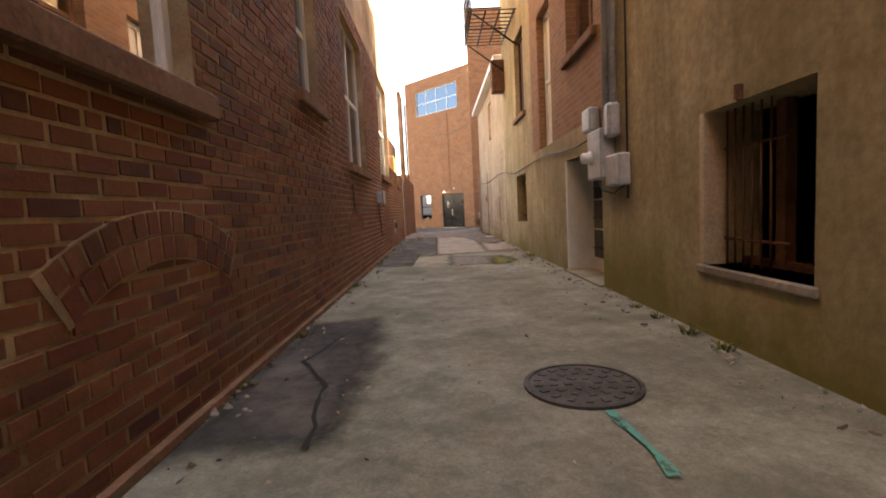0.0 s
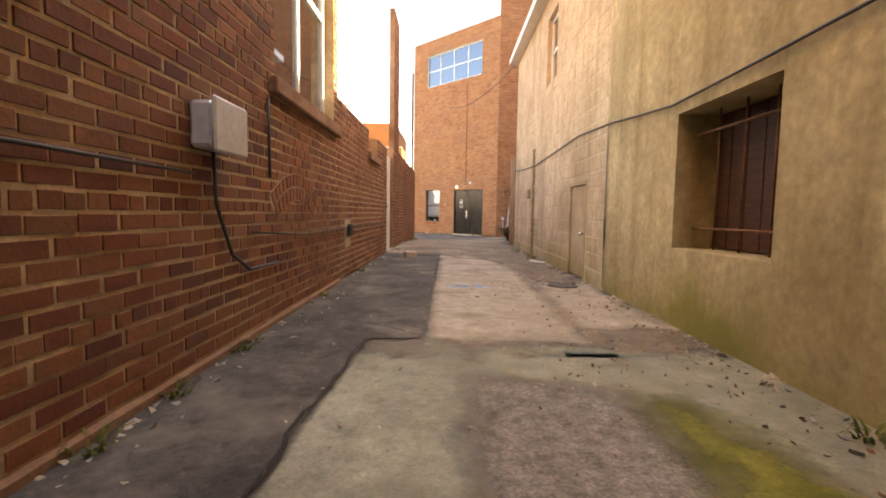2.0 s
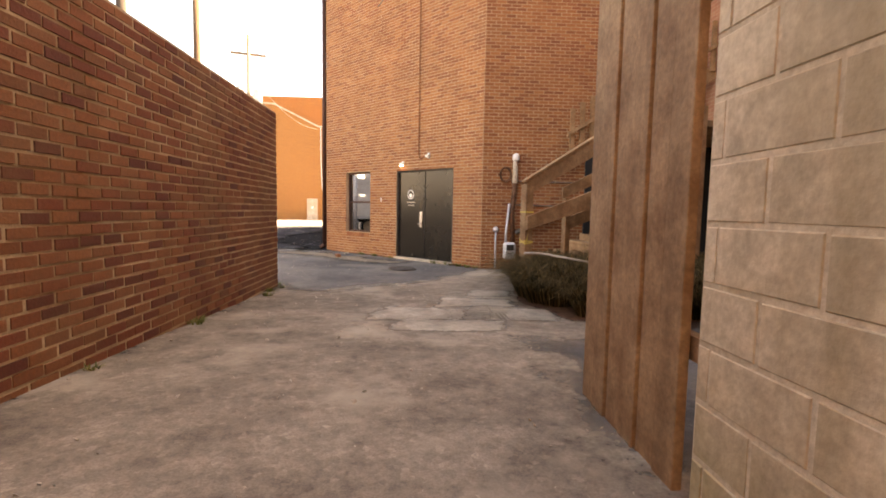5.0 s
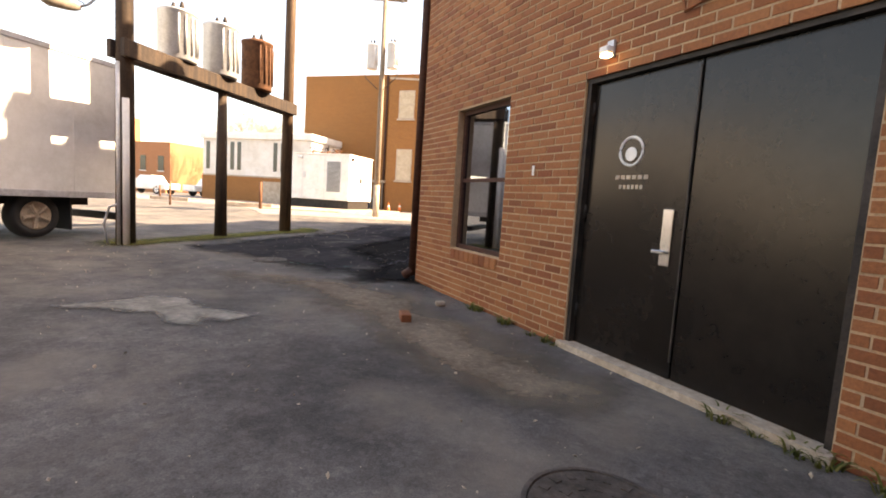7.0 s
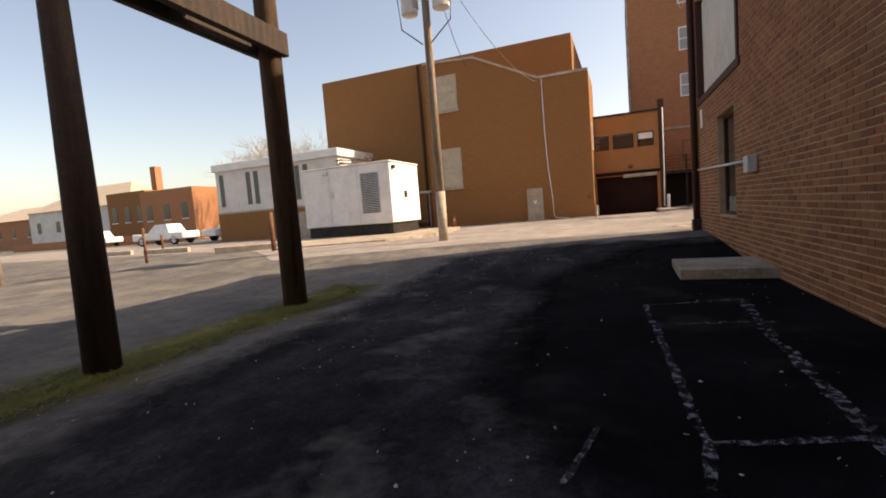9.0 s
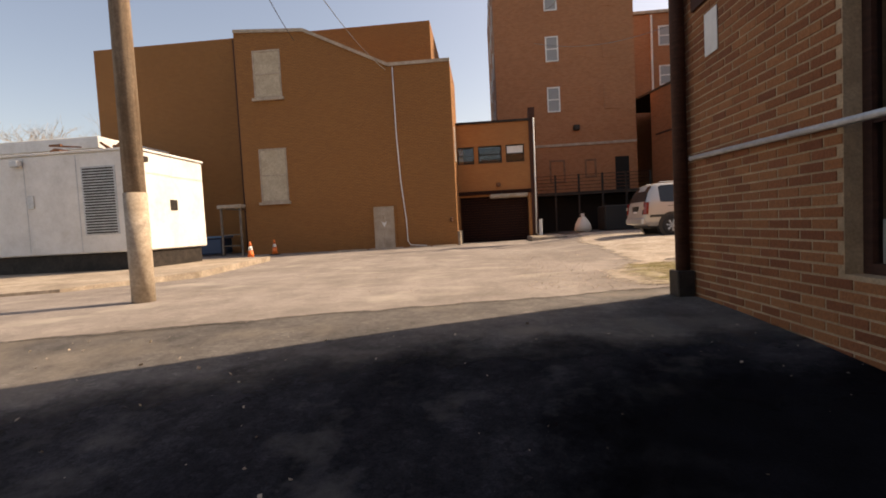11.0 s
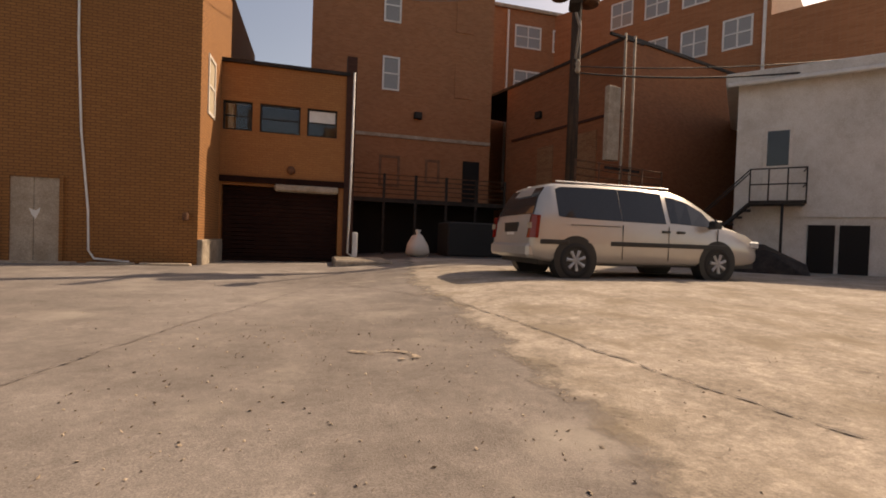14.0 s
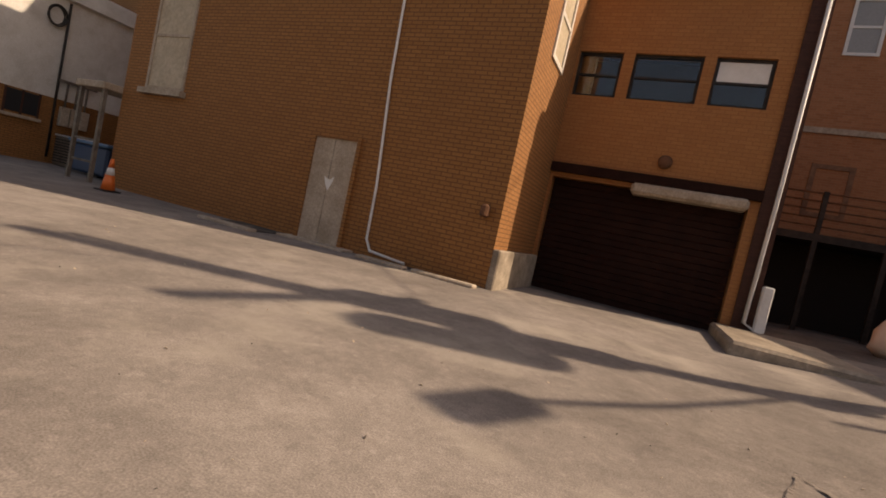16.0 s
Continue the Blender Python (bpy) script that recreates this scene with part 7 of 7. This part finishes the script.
bn = thing("bin", (-17.6, 60.3, 0), "dark blue plastic refuse container by the porch", "bin")
bx("body", WORLD, -18.4, -16.6, 59.8, 60.8, 0.08, 0.85, "bin_blue", bn, 0.06)
bx("lid", WORLD, -18.45, -16.55, 59.75, 60.85, 0.86, 0.95, "bin_lid", bn, 0.03, "lighter blue flat lid")

gd = thing("garage_door", GAR.p(1.7, -0.2, 0), "dark brown roll-down garage shutter, its colour deepened for recess shade", "garage door", kind="structure")
for k in range(20):
    bx("slat", GAR, 0.07, 3.33, -0.24, -0.2 + 0.012 * (k % 2), -0.25 + k * 0.122, -0.135 + k * 0.122, "shutter", gd, 0.004)
bx("roller_cover", GAR, 1.5, 3.34, -0.2, 0.16, 2.08, 2.28, "coping", gd, 0.05)
bx("lintel", GAR, -0.0, 3.5, 0.0, 0.1, 2.28, 2.46, "shutter", gd, 0.01)
bm = bmesh.new()
lathe(bm, GAR.p(1.95, 0.0, 2.72), [(0.12, 0), (0.12, 0.05), (0.08, 0.1)], 14, GAR.n)
solid("wall_bell", bm, M["rust"], "round rusty alarm bell above the garage door", "bell", smooth=True)
bx("coping", GAR, -0.02, 3.6, -0.4, 0.08, 5.7, 5.8, "dark_metal", thing("parapet_cap", GAR.p(1.8, 0, 5.7), "dark metal parapet cap on the garage", "parapet cap", kind="structure"))
bx("half_blind", GAR, 2.43, 3.19, -0.088, -0.08, 4.2, 4.56, "white_paint", thing("blind", GAR.p(2.8, -0.1, 4.2), "white half-drawn blind in the garage window", "blind"))
dp = thing("downpipe", GAR.p(3.62, 0.1, 0), "white downpipe on a dark brick pier", "downpipe")
bx("pier", GAR, 3.5, 3.8, -0.3, 0.05, -0.2, 6.3, "dark_red", dp)
cyl_between("pipe", [GAR.p(3.72, 0.1, 5.8), GAR.p(3.7, 0.1, 2.5), GAR.p(3.66, 0.1, 0.3), GAR.p(3.9, 0.2, 0.18)], 0.032, "white_paint", dp, seg=8)
bx("cover", GAR, 3.8, 3.95, 0.0, 0.2, 0.2, 0.95, "white_paint", dp, 0.02)
bx("ledge", WORLD, -2.0, -0.5, 58.9, 61.2, -0.1, 0.2, "concrete_light", thing("kerb_ledge", (-1.2, 60, 0), "broken pale concrete ledge beside the garage ramp", "ledge", kind="structure"), 0.04)

for k in range(5):
    z = 7.37 + k * 3.0
    if z + 1.5 < 18:
        window(HOTEL, 3.03, 3.8, z, z + 1.5, -0.03, "white sash window in the hotel's brick wall", glass="glass_pale", mullions=0, rails=1, fw=0.08, back=None, sill=None)
        bx("infill", HOTEL, 6.37, 7.2, 0.0, 0.03, z, z + 1.5, "hotel_brick", bpy.data.objects["hotel"])
        HS = Face((-2.9, 67.5), (0, 1), (-1, 0))
        for u in (2.0, 5.0, 8.0):
            window(HS, u, u + 0.9, z, z + 1.5, -0.03, "white sash window on the hotel's side", glass="glass_dark", mullions=0, rails=1, fw=0.08, back=None)
for u0, u1, z0, z1 in ((3.0, 3.95, 3.1, 4.5), (5.1, 5.8, 3.35, 4.45)):
    window(HOTEL, u0, u1, z0, z1, -0.03, "bricked-up lower window with stone surround", frame_mat="sill", glass="hotel_brick", mullions=0, rails=0, fw=0.12, back=None)
# Flat black panel paints the doorway's unlit depth.
bx("door_leaf", HOTEL, 6.9, 7.7, 0.0, 0.04, 2.5, 4.5, "dark", thing("door_6", HOTEL.p(7.3, 0, 2.5), "open doorway above the loading platform, its dark drawn as a black panel", "door", kind="structure"))
bx("lamp_body", HOTEL, 4.5, 4.85, 0.0, 0.25, 6.2, 6.5, "dark_metal", thing("wall_lamp", HOTEL.p(4.7, 0, 6.2), "dark box lamp on the hotel wall", "wall lamp"), 0.03)
bx("band", HOTEL, 0, 8.2, 0.0, 0.05, 5.3, 5.45, "coping", bpy.data.objects["hotel"])
for u0, z0 in ((3.8, 13.0), (3.8, 10.2), (6.4, 13.0), (6.4, 10.2)):
    window(RECESS, u0, u0 + 1.8, z0, z0 + 1.42, -0.03, "paired white sash windows in the recessed hotel wall", glass="glass_pale", mullions=1, rails=1, fw=0.1, back=None)
bx("coping", RECESS, -0.1, 8.1, -0.4, 0.15, 15.3, 15.5, "coping", bpy.data.objects["hotel_recess"])
bx("downpipe", RECESS, 3.25, 3.37, 0.0, 0.12, 4, 15.2, "white_paint", bpy.data.objects["hotel_recess"])
for i in range(4):
    for z0 in (7.8, 10.6, 13.3):
        u0 = 3.75 + 1.95 * i
        window(WING, u0, u0 + 1.3, z0, z0 + 1.5, -0.03, "paired white sash windows in the hotel wing", glass="glass_pale", mullions=1, rails=1, fw=0.09, back=None)
bx("downpipe", WING, 11.3, 11.42, 0.0, 0.12, 4, 15.2, "white_paint", bpy.data.objects["hotel_wing"])
lo_ = thing("loading_platform", (1.8, 66.4, 0), "raised dark loading platform with iron railing", "platform", kind="structure")
bx("deck", WORLD, -1.3, 5.4, 65.4, 67.45, 2.25, 2.42, "dark_metal", lo_)
# Black panel paints the shade under the deck.
bx("shade_panel", WORLD, -1.3, 5.4, 66.9, 67.3, 0, 2.25, "dark", lo_)
for k in range(6):
    x = -1.25 + k * 1.3
    bx("post", WORLD, x, x + 0.1, 65.42, 65.52, 0.0, 3.4, "dark_metal", lo_)
for k in range(5):
    cyl_between("rail", [(-1.25, 65.47, 2.6 + k * 0.19), (5.3, 65.47, 2.6 + k * 0.19)], 0.022, "rust", lo_, seg=6)
bm = bmesh.new()
box(bm, WORLD, 2.2, 4.4, 63.2, 64.8, 0.21, 1.5, 0.06)
solid("dumpster", bm, M["rubber"], "dark steel refuse container under the platform", "dumpster")
bm = bmesh.new()
lathe(bm, (0.95, 62.6, 0.2), [(0.3, 0), (0.42, 0.15), (0.38, 0.4), (0.2, 0.7), (0.06, 0.82), (0.12, 0.95)], 12)
for v in bm.verts:
    v.co += noise.noise_vector(v.co * 4) * 0.09
solid("rubbish_bag", bm, M["bag"], "white knotted rubbish bag on the ground", "bag", smooth=True)

ANX = bpy.data.objects["brick_annex"]
bx("coping", RBLOCK, -0.05, 10, -12, 0.06, 8.2, 8.32, "dark_metal", ANX)
RL = Face(tuple(RBLOCK.p(0, 0, 0).xy), tuple(-RBLOCK.n.xy), tuple(-RBLOCK.u.xy))
for u, z0, z1 in ((1.2, 3.2, 5.2), (3.6, 3.2, 5.0)):
    bx("infill", RL, u, u + 1.0, 0.0, 0.04, z0, z1, "upper_brick", ANX)
bx("lamp", RL, 4.4, 4.7, 0.0, 0.2, 6.3, 6.6, "dark_metal", ANX, 0.02)
bx("band", RL, 0, 6.5, 0.0, 0.05, 5.6, 5.7, "dark_red", ANX)
rk = thing("cable_rack", RBLOCK.p(-0.9, 0.9, 0), "tall rusty conduit rack with a tan cabinet", "conduit rack")
for u in (-1.1, -0.65):
    cyl_between("conduit", [RBLOCK.p(u, 0.9, 0.1), RBLOCK.p(u, 0.9, 7.8)], 0.045, "coping", rk, seg=8)
bx("cabinet", RBLOCK, -1.75, -1.2, 0.7, 0.9, 3.6, 6.0, "coping", rk, 0.02)
for z in (3.3, 7.6):
    bx("crossbar", RBLOCK, -1.8, -0.2, 0.85, 0.93, z, z + 0.08, "dark_metal", rk)
rl = thing("iron_railing", RBLOCK.p(-1.5, 0.4, 0), "rusty iron railing along the annex landing", "railing")
for k in range(4):
    cyl_between("rail", [RBLOCK.p(-3.4, 1.2, 2.7 + k * 0.22), RBLOCK.p(0.6, 1.2, 2.7 + k * 0.22)], 0.022, "rust", rl, seg=6)
for k in range(5):
    cyl_between("post", [RBLOCK.p(-3.4 + k, 1.2, 0.1), RBLOCK.p(-3.4 + k, 1.2, 3.4)], 0.028, "rust", rl, seg=6)

# white house
wh = bpy.data.objects["white_house"]
bx("parapet", WHITE, -0.35, 12, -8.1, 0.25, 5.95, 6.3, "stucco", wh, 0.03)
bx("gutter", WHITE, -0.3, 12, 0.25, 0.38, 5.85, 5.97, "white_paint", wh, 0.02)
bx("band", WHITE, -0.02, 12, 0.0, 0.06, 1.85, 1.98, "stucco", wh)
bx("upper_door", WHITE, 0.72, 1.42, 0.0, 0.05, 2.32, 4.55, "white_door", wh)
bx("door_glass", WHITE, 0.8, 1.34, 0.05, 0.06, 3.4, 4.45, "glass_dark", wh)
for a, b in ((1.88, 2.5), (2.6, 3.25)):
    bx("cellar_door", WHITE, a, b, 0.0, 0.04, 0.0, 1.62, "dark", wh)
bx("small_window", WHITE, 3.68, 4.2, 0.0, 0.04, 1.02, 1.5, "glass_dark", wh)
bx("upper_window", WHITE, 3.95, 4.8, 0.0, 0.04, 3.85, 4.95, "glass_dark", wh)
for a, b in ((3.88, 3.95), (4.8, 4.87), (4.34, 4.41)):
    bx("window_frame", WHITE, a, b, 0.0, 0.06, 3.8, 5.0, "coping", wh)
bs = thing("balcony_stair", WHITE.p(1, 0.5, 2.2), "black iron balcony with railing and steep stair", "balcony")
bx("deck", WHITE, 0.4, 1.75, 0.0, 0.9, 2.18, 2.28, "dark_metal", bs)
for z in (2.75, 3.2):
    cyl_between("rail", [WHITE.p(0.4, 0.88, z), WHITE.p(1.73, 0.88, z), WHITE.p(1.73, 0.02, z)], 0.022, "dark_metal", bs, seg=6)
for u in (0.4, 0.85, 1.3, 1.73):
    cyl_between("post", [WHITE.p(u, 0.88, 2.2), WHITE.p(u, 0.88, 3.22)], 0.02, "dark_metal", bs, seg=6)
cyl_between("leg", [WHITE.p(1.2, 0.85, 0.0), WHITE.p(1.2, 0.85, 2.2)], 0.035, "dark_metal", bs, seg=8)
for d in (0.15, 0.85):
    cyl_between("stringer", [WHITE.p(0.4, d, 2.2), WHITE.p(-1.6, d, 0.15)], 0.05, "dark_metal", bs, seg=6)
    cyl_between("handrail", [WHITE.p(0.4, d, 3.2), WHITE.p(-1.6, d, 1.1)], 0.02, "dark_metal", bs, seg=6)
for k in range(9):
    bx("tread", WHITE, 0.25 - k * 0.21, 0.45 - k * 0.21, 0.15, 0.85, 2.0 - k * 0.21, 2.03 - k * 0.21, "dark_metal", bs)
bm = bmesh.new()
f = Face(tuple(WHITE.p(0.2, 1.9, 0).xy), tuple(WHITE.u.xy), tuple(WHITE.n.xy))
vs = [bm.verts.new(f.p(u, d, z)) for u, d, z in ((-1.2, -0.6, 0.1), (1.6, -0.6, 0.1), (-1.2, 0.6, 0.1), (1.6, 0.6, 0.1), (-0.8, -0.5, 1.0), (0.6, -0.5, 1.0), (-0.8, 0.4, 0.9), (0.6, 0.4, 0.85), (1.5, 0.3, 0.5))]
bmesh.ops.convex_hull(bm, input=vs)
solid("tarpaulin_cover", bm, M["dark_metal"], "low heap under a black tarpaulin by the white house", "tarpaulin")

# ---- minivan ----
def minivan(x0, y0, z0):
    """Stations along the body: place, sill, belt, roof, and half widths at each."""
    S = ((0.00, .40, .62, .66, .78, .80, .76), (0.05, .36, .96, 1.00, .85, .87, .84), (0.12, .34, 1.02, 1.18, .88, .9, .8), (0.24, .32, 1.03, 1.46, .90, .91, .73), (0.38, .30, 1.03, 1.65, .91, .92, .69), (0.6, .28, 1.03, 1.70, .91, .92, .67),
         (1.3, .27, 1.02, 1.72, .92, .92, .67), (2.2, .27, 1.01, 1.72, .92, .92, .67), (2.95, .27, 1.0, 1.69, .92, .92, .66), (3.3, .27, .99, 1.61, .92, .92, .66), (3.65, .27, .98, 1.44, .92, .91, .68), (4.0, .27, .97, 1.22, .92, .91, .71), (4.25, .27, .96, 1.06, .91, .9, .74),
         (4.6, .29, .90, .99, .89, .87, .7), (4.85, .31, .78, .88, .85, .82, .64), (5.0, .35, .64, .72, .76, .74, .56), (5.06, .42, .54, .6, .66, .64, .5))
    yc = y0 + 0.92
    t = thing("minivan", (x0 + 2.5, yc, z0), "silver-beige minivan with dark windows and black side trim", "minivan")
    bm = bmesh.new()
    rings = []
    for x, zs, zb, zr, ws, wb_, wr in S:
        mid = (zs + zb) / 2
        half = [(ws * 0.9, zs), (ws, zs + 0.06), (max(ws, wb_) + 0.012, mid), (wb_, zb), (wr + (wb_ - wr) * 0.06, zr - 0.05), (wr * 0.88, zr - 0.008), (wr * 0.45, zr + 0.012)]
        ring = [(-w, z) for w, z in half] + [(w, z) for w, z in reversed(half)]
        rings.append([bm.verts.new((x0 + x, yc + w, z0 + z)) for w, z in ring])
    n = len(rings[0])
    for a, b in zip(rings, rings[1:]):
        for k in range(n):
            bm.faces.new((a[k], a[(k + 1) % n], b[(k + 1) % n], b[k]))
    bm.faces.new(rings[0])
    bm.faces.new(rings[-1][::-1])
    bmesh.ops.recalc_face_normals(bm, faces=bm.faces[:])
    body = part("body", bm, M["van_paint"], t, "", True)

    def at(x):
        for p, q in zip(S, S[1:]):
            if p[0] <= x <= q[0]:
                k = (x - p[0]) / (q[0] - p[0])
                return [a + (b - a) * k for a, b in zip(p, q)]

    def side_pane(name, xs, lo, hi, side, mat="glass_dark", off=0.006):
        bm = bmesh.new()
        prev = None
        for i, x in enumerate(xs):
            _, zs, zb, zr, ws, wb_, wr = at(x)
            wt = wr + (wb_ - wr) * 0.06
            zt_ = zr - 0.05
            cur = []
            for k in (lo[i], hi[i]):
                z = zb + (zt_ - zb) * k
                cur.append(bm.verts.new((x0 + x, yc + side * (wb_ + (wt - wb_) * k + off), z0 + z)))
            if prev:
                bm.faces.new((prev[0], cur[0], cur[1], prev[1]))
            prev = cur
        ex = bmesh.ops.extrude_face_region(bm, geom=bm.faces[:])
        bmesh.ops.translate(bm, verts=[g for g in ex["geom"] if isinstance(g, bmesh.types.BMVert)], vec=(0, -side * 0.012, 0))
        bmesh.ops.recalc_face_normals(bm, faces=bm.faces[:])
        return part(name, bm, M[mat], t)

    for s in (-1, 1):
        side_pane("rear_side_window", (0.52, 0.62, 1.3, 1.78), (0.1, 0.07, 0.05, 0.05), (0.9, 0.95, 0.95, 0.95), s)
        side_pane("middle_window", (1.79, 2.2, 2.72), (0.05, 0.05, 0.05), (0.95, 0.95, 0.93), s)
        side_pane("front_window", (2.82, 3.0, 3.3, 3.65, 3.82), (0.08, 0.08, 0.08, 0.1, 0.12), (0.86, 0.86, 0.84, 0.8, 0.3), s)
        ya = yc + s * 0.925
        f = Face((x0, ya), (1, 0), (0, s))
        bx("side_trim", f, 1.55, 4.1, -0.01, 0.022, z0 + 0.6, z0 + 0.68, "trim_black", t, 0.008)
        bx("side_trim", f, 0.18, 0.72, -0.02, 0.02, z0 + 0.6, z0 + 0.68, "trim_black", t, 0.008)
        bx("sliding_rail", f, 0.75, 1.75, -0.015, 0.010, z0 + 0.94, z0 + 0.952, "trim_black", t)
        for x in (2.62, 2.95):
            bx("door_handle", f, x, x + 0.17, -0.005, 0.035, z0 + 0.87, z0 + 0.915, "trim_black", t, 0.008)
        for x in (1.79, 2.77, 3.88):
            bx("door_gap", f, x, x + 0.006, -0.004, 0.0125, z0 + 0.36, z0 + 0.98, "trim_black", t)
        bm = bmesh.new()
        vs = [bm.verts.new(f.p(u, d, z0 + z)) for u, d, z in ((0.0, -0.2, 0.70), (0.05, -0.15, 1.10), (0.13, 0.004, 0.70), (0.17, -0.005, 1.09), (-0.012, -0.06, 0.70), (0.03, -0.05, 1.10), (0.07, 0.008, 0.70), (0.1, 0.0, 1.09), (0.13, -0.1, 0.70), (0.17, -0.1, 1.09))]
        bmesh.ops.convex_hull(bm, input=vs)
        lamp = part("tail_lamp", bm, M["red_lens"], t, "red tail lamp with a pale reversing light")
        bx("reversing_light", f, -0.014, 0.02, -0.15, -0.04, z0 + 0.86, z0 + 0.96, "coping", lamp)
        mir = bx("wing_mirror", f, 3.62, 3.78, 0.02, 0.22, z0 + 0.98, z0 + 1.14, "trim_black", t, 0.03)
        bx("mirror_foot", f, 3.68, 3.76, -0.05, 0.04, z0 + 0.98, z0 + 1.03, "trim_black", mir)
        bx("roof_rail", f, 0.6, 3.0, -0.36, -0.32, z0 + 1.715, z0 + 1.745, "grey_metal", t, 0.01)
        bx("headlamp", f, 4.72, 4.98, -0.24, -0.06, z0 + 0.64, z0 + 0.78, "grey_metal", t, 0.03)
        for x in (0.86, 3.9):
            # Black disc on the body paints the shadowed gap of the wheel arch.
            bm = bmesh.new()
            lathe(bm, f.p(x, -0.22, z0 + 0.34), [(0.42, 0), (0.42, 0.226), (0.36, 0.228)], 26, f.n)
            part("arch_shade_disc", bm, M["trim_black"], t)
            wheel(t, x0 + x, ya + s * 0.016, z0 + 0.325, 0.325, 0.21, (0, s, 0), "grey_metal", 7)
    bm = bmesh.new()
    prev = None
    for x, k in ((0.11, 0.4), (0.24, 0.7), (0.37, 0.86)):
        _, zs, zb, zr, ws, wb_, wr = at(x)
        cur = [bm.verts.new((x0 + x - 0.03, yc + s_ * (wr * 0.97 if x < 0.2 else wr * 0.92), z0 + zr - 0.03)) for s_ in (-1, 1)]
        if prev:
            bm.faces.new((prev[0], prev[1], cur[1], cur[0]))
        prev = cur
    ex = bmesh.ops.extrude_face_region(bm, geom=bm.faces[:])
    bmesh.ops.translate(bm, verts=[g for g in ex["geom"] if isinstance(g, bmesh.types.BMVert)], vec=(0.05, 0, -0.03))
    bmesh.ops.recalc_face_normals(bm, faces=bm.faces[:])
    part("rear_window", bm, M["glass_dark"], t)
    bm = bmesh.new()
    prev = None
    for x in (3.34, 3.65, 4.0, 4.2):
        _, zs, zb, zr, ws, wb_, wr = at(x)
        cur = [bm.verts.new((x0 + x + 0.012, yc + s_ * wr * 0.86, z0 + zr + 0.016)) for s_ in (-1, 1)]
        if prev:
            bm.faces.new((prev[0], cur[0], cur[1], prev[1]))
        prev = cur
    part("windscreen", bm, M["glass_dark"], t)
    R = Face((x0, yc), (0, 1), (-1, 0))
    bx("rear_bumper", R, -0.86, 0.86, -0.3, 0.05, z0 + 0.36, z0 + 0.6, "van_paint", t, 0.05)
    bx("plate_recess", R, -0.3, 0.3, -0.05, -0.02, z0 + 0.76, z0 + 0.98, "trim_black", t)
    bx("number_plate", R, -0.16, 0.16, -0.02, -0.012, z0 + 0.66, z0 + 0.8, "white_paint", t)
    bx("rear_handle", R, -0.32, 0.32, -0.06, -0.025, z0 + 0.9, z0 + 0.97, "trim_black", t, 0.01)
    bx("underbody", R, -0.8, 0.8, -4.9, -0.2, z0 + 0.24, z0 + 0.34, "trim_black", t)
    return t


minivan(1.06, 53.88, 0.21)
# Unseen block added behind the start to shut out open sky.
bm = bmesh.new()
box(bm, Face((0, -24), (1, 0), (0, 1)), -25, 25, -6, 0, -0.3, 8, 0.0)
solid("closing_block", bm, M["old_far"], "added unseen brick block that closes the alley's rear end", "building", kind="structure")


# ---- single bricks and blocks ----
lay(LEFT, wall_left, -2.0, 5.2, -0.02, 4.2, left_holes, M["brick_old"], 0.215, 0.079, 0.017, 0.006, near=(0.3, 2.9, 0.3, 1.6), seed=2, header_row=6, rough_edge=0.007)
lay(LEFT, wall_left_far, 5.2, 12.1, -0.02, 4.2, left_holes, M["brick_old"], 0.215, 0.079, 0.016, 0.006, near=(6.0, 9.0, 0.2, 1.2), seed=22, header_row=6, rough_edge=0.007)
lay(LEFT, wall_low, 12.1, 17.62, -0.02, 2.2, low_holes, M["brick_old"], 0.215, 0.079, 0.017, 0.006, seed=3, header_row=6, rough_edge=0.007)
lay(LEFT, wall_stack, 17.78, 18.86, 2.3, 5.6, [], M["brick_old"], 0.215, 0.079, 0.015, 0.006, seed=24, rough_edge=0.007)
lay(LEFT, wall_pier, 17.62, 18.92, -0.02, 2.3, [], M["brick_old"], 0.215, 0.079, 0.015, 0.006, seed=4, rough_edge=0.007)
lay(LEFT, wall_yard, 18.92, 24.75, -0.2, 2.42, [], M["brick_old"], 0.215, 0.079, 0.015, 0.006, near=(22.6, 25, 0.2, 1.6), seed=5, rough_edge=0.007)
lay(FACADE, wall_facade, 0, 5.68, -0.2, 9.4, fac_holes, M["brick_tan"], 0.205, 0.0677, 0.011, 0.005, near=(2.4, 5.0, 0.2, 1.9), seed=6, rough_edge=0.002)
lay(SIDE, wall_side, 0, 11.7, -0.2, 8.2, side_holes, M["brick_tan"], 0.205, 0.0677, 0.011, 0.005, near=(0, 2.6, 0.0, 1.9), seed=7, rough_edge=0.002)
lay(BACK, wall_back, 0, 4.5, -0.2, 12.5, [], M["brick_tan"], 0.205, 0.0677, 0.011, 0.005, near=(0, 2.4, 0.3, 1.9), seed=8, rough_edge=0.002)
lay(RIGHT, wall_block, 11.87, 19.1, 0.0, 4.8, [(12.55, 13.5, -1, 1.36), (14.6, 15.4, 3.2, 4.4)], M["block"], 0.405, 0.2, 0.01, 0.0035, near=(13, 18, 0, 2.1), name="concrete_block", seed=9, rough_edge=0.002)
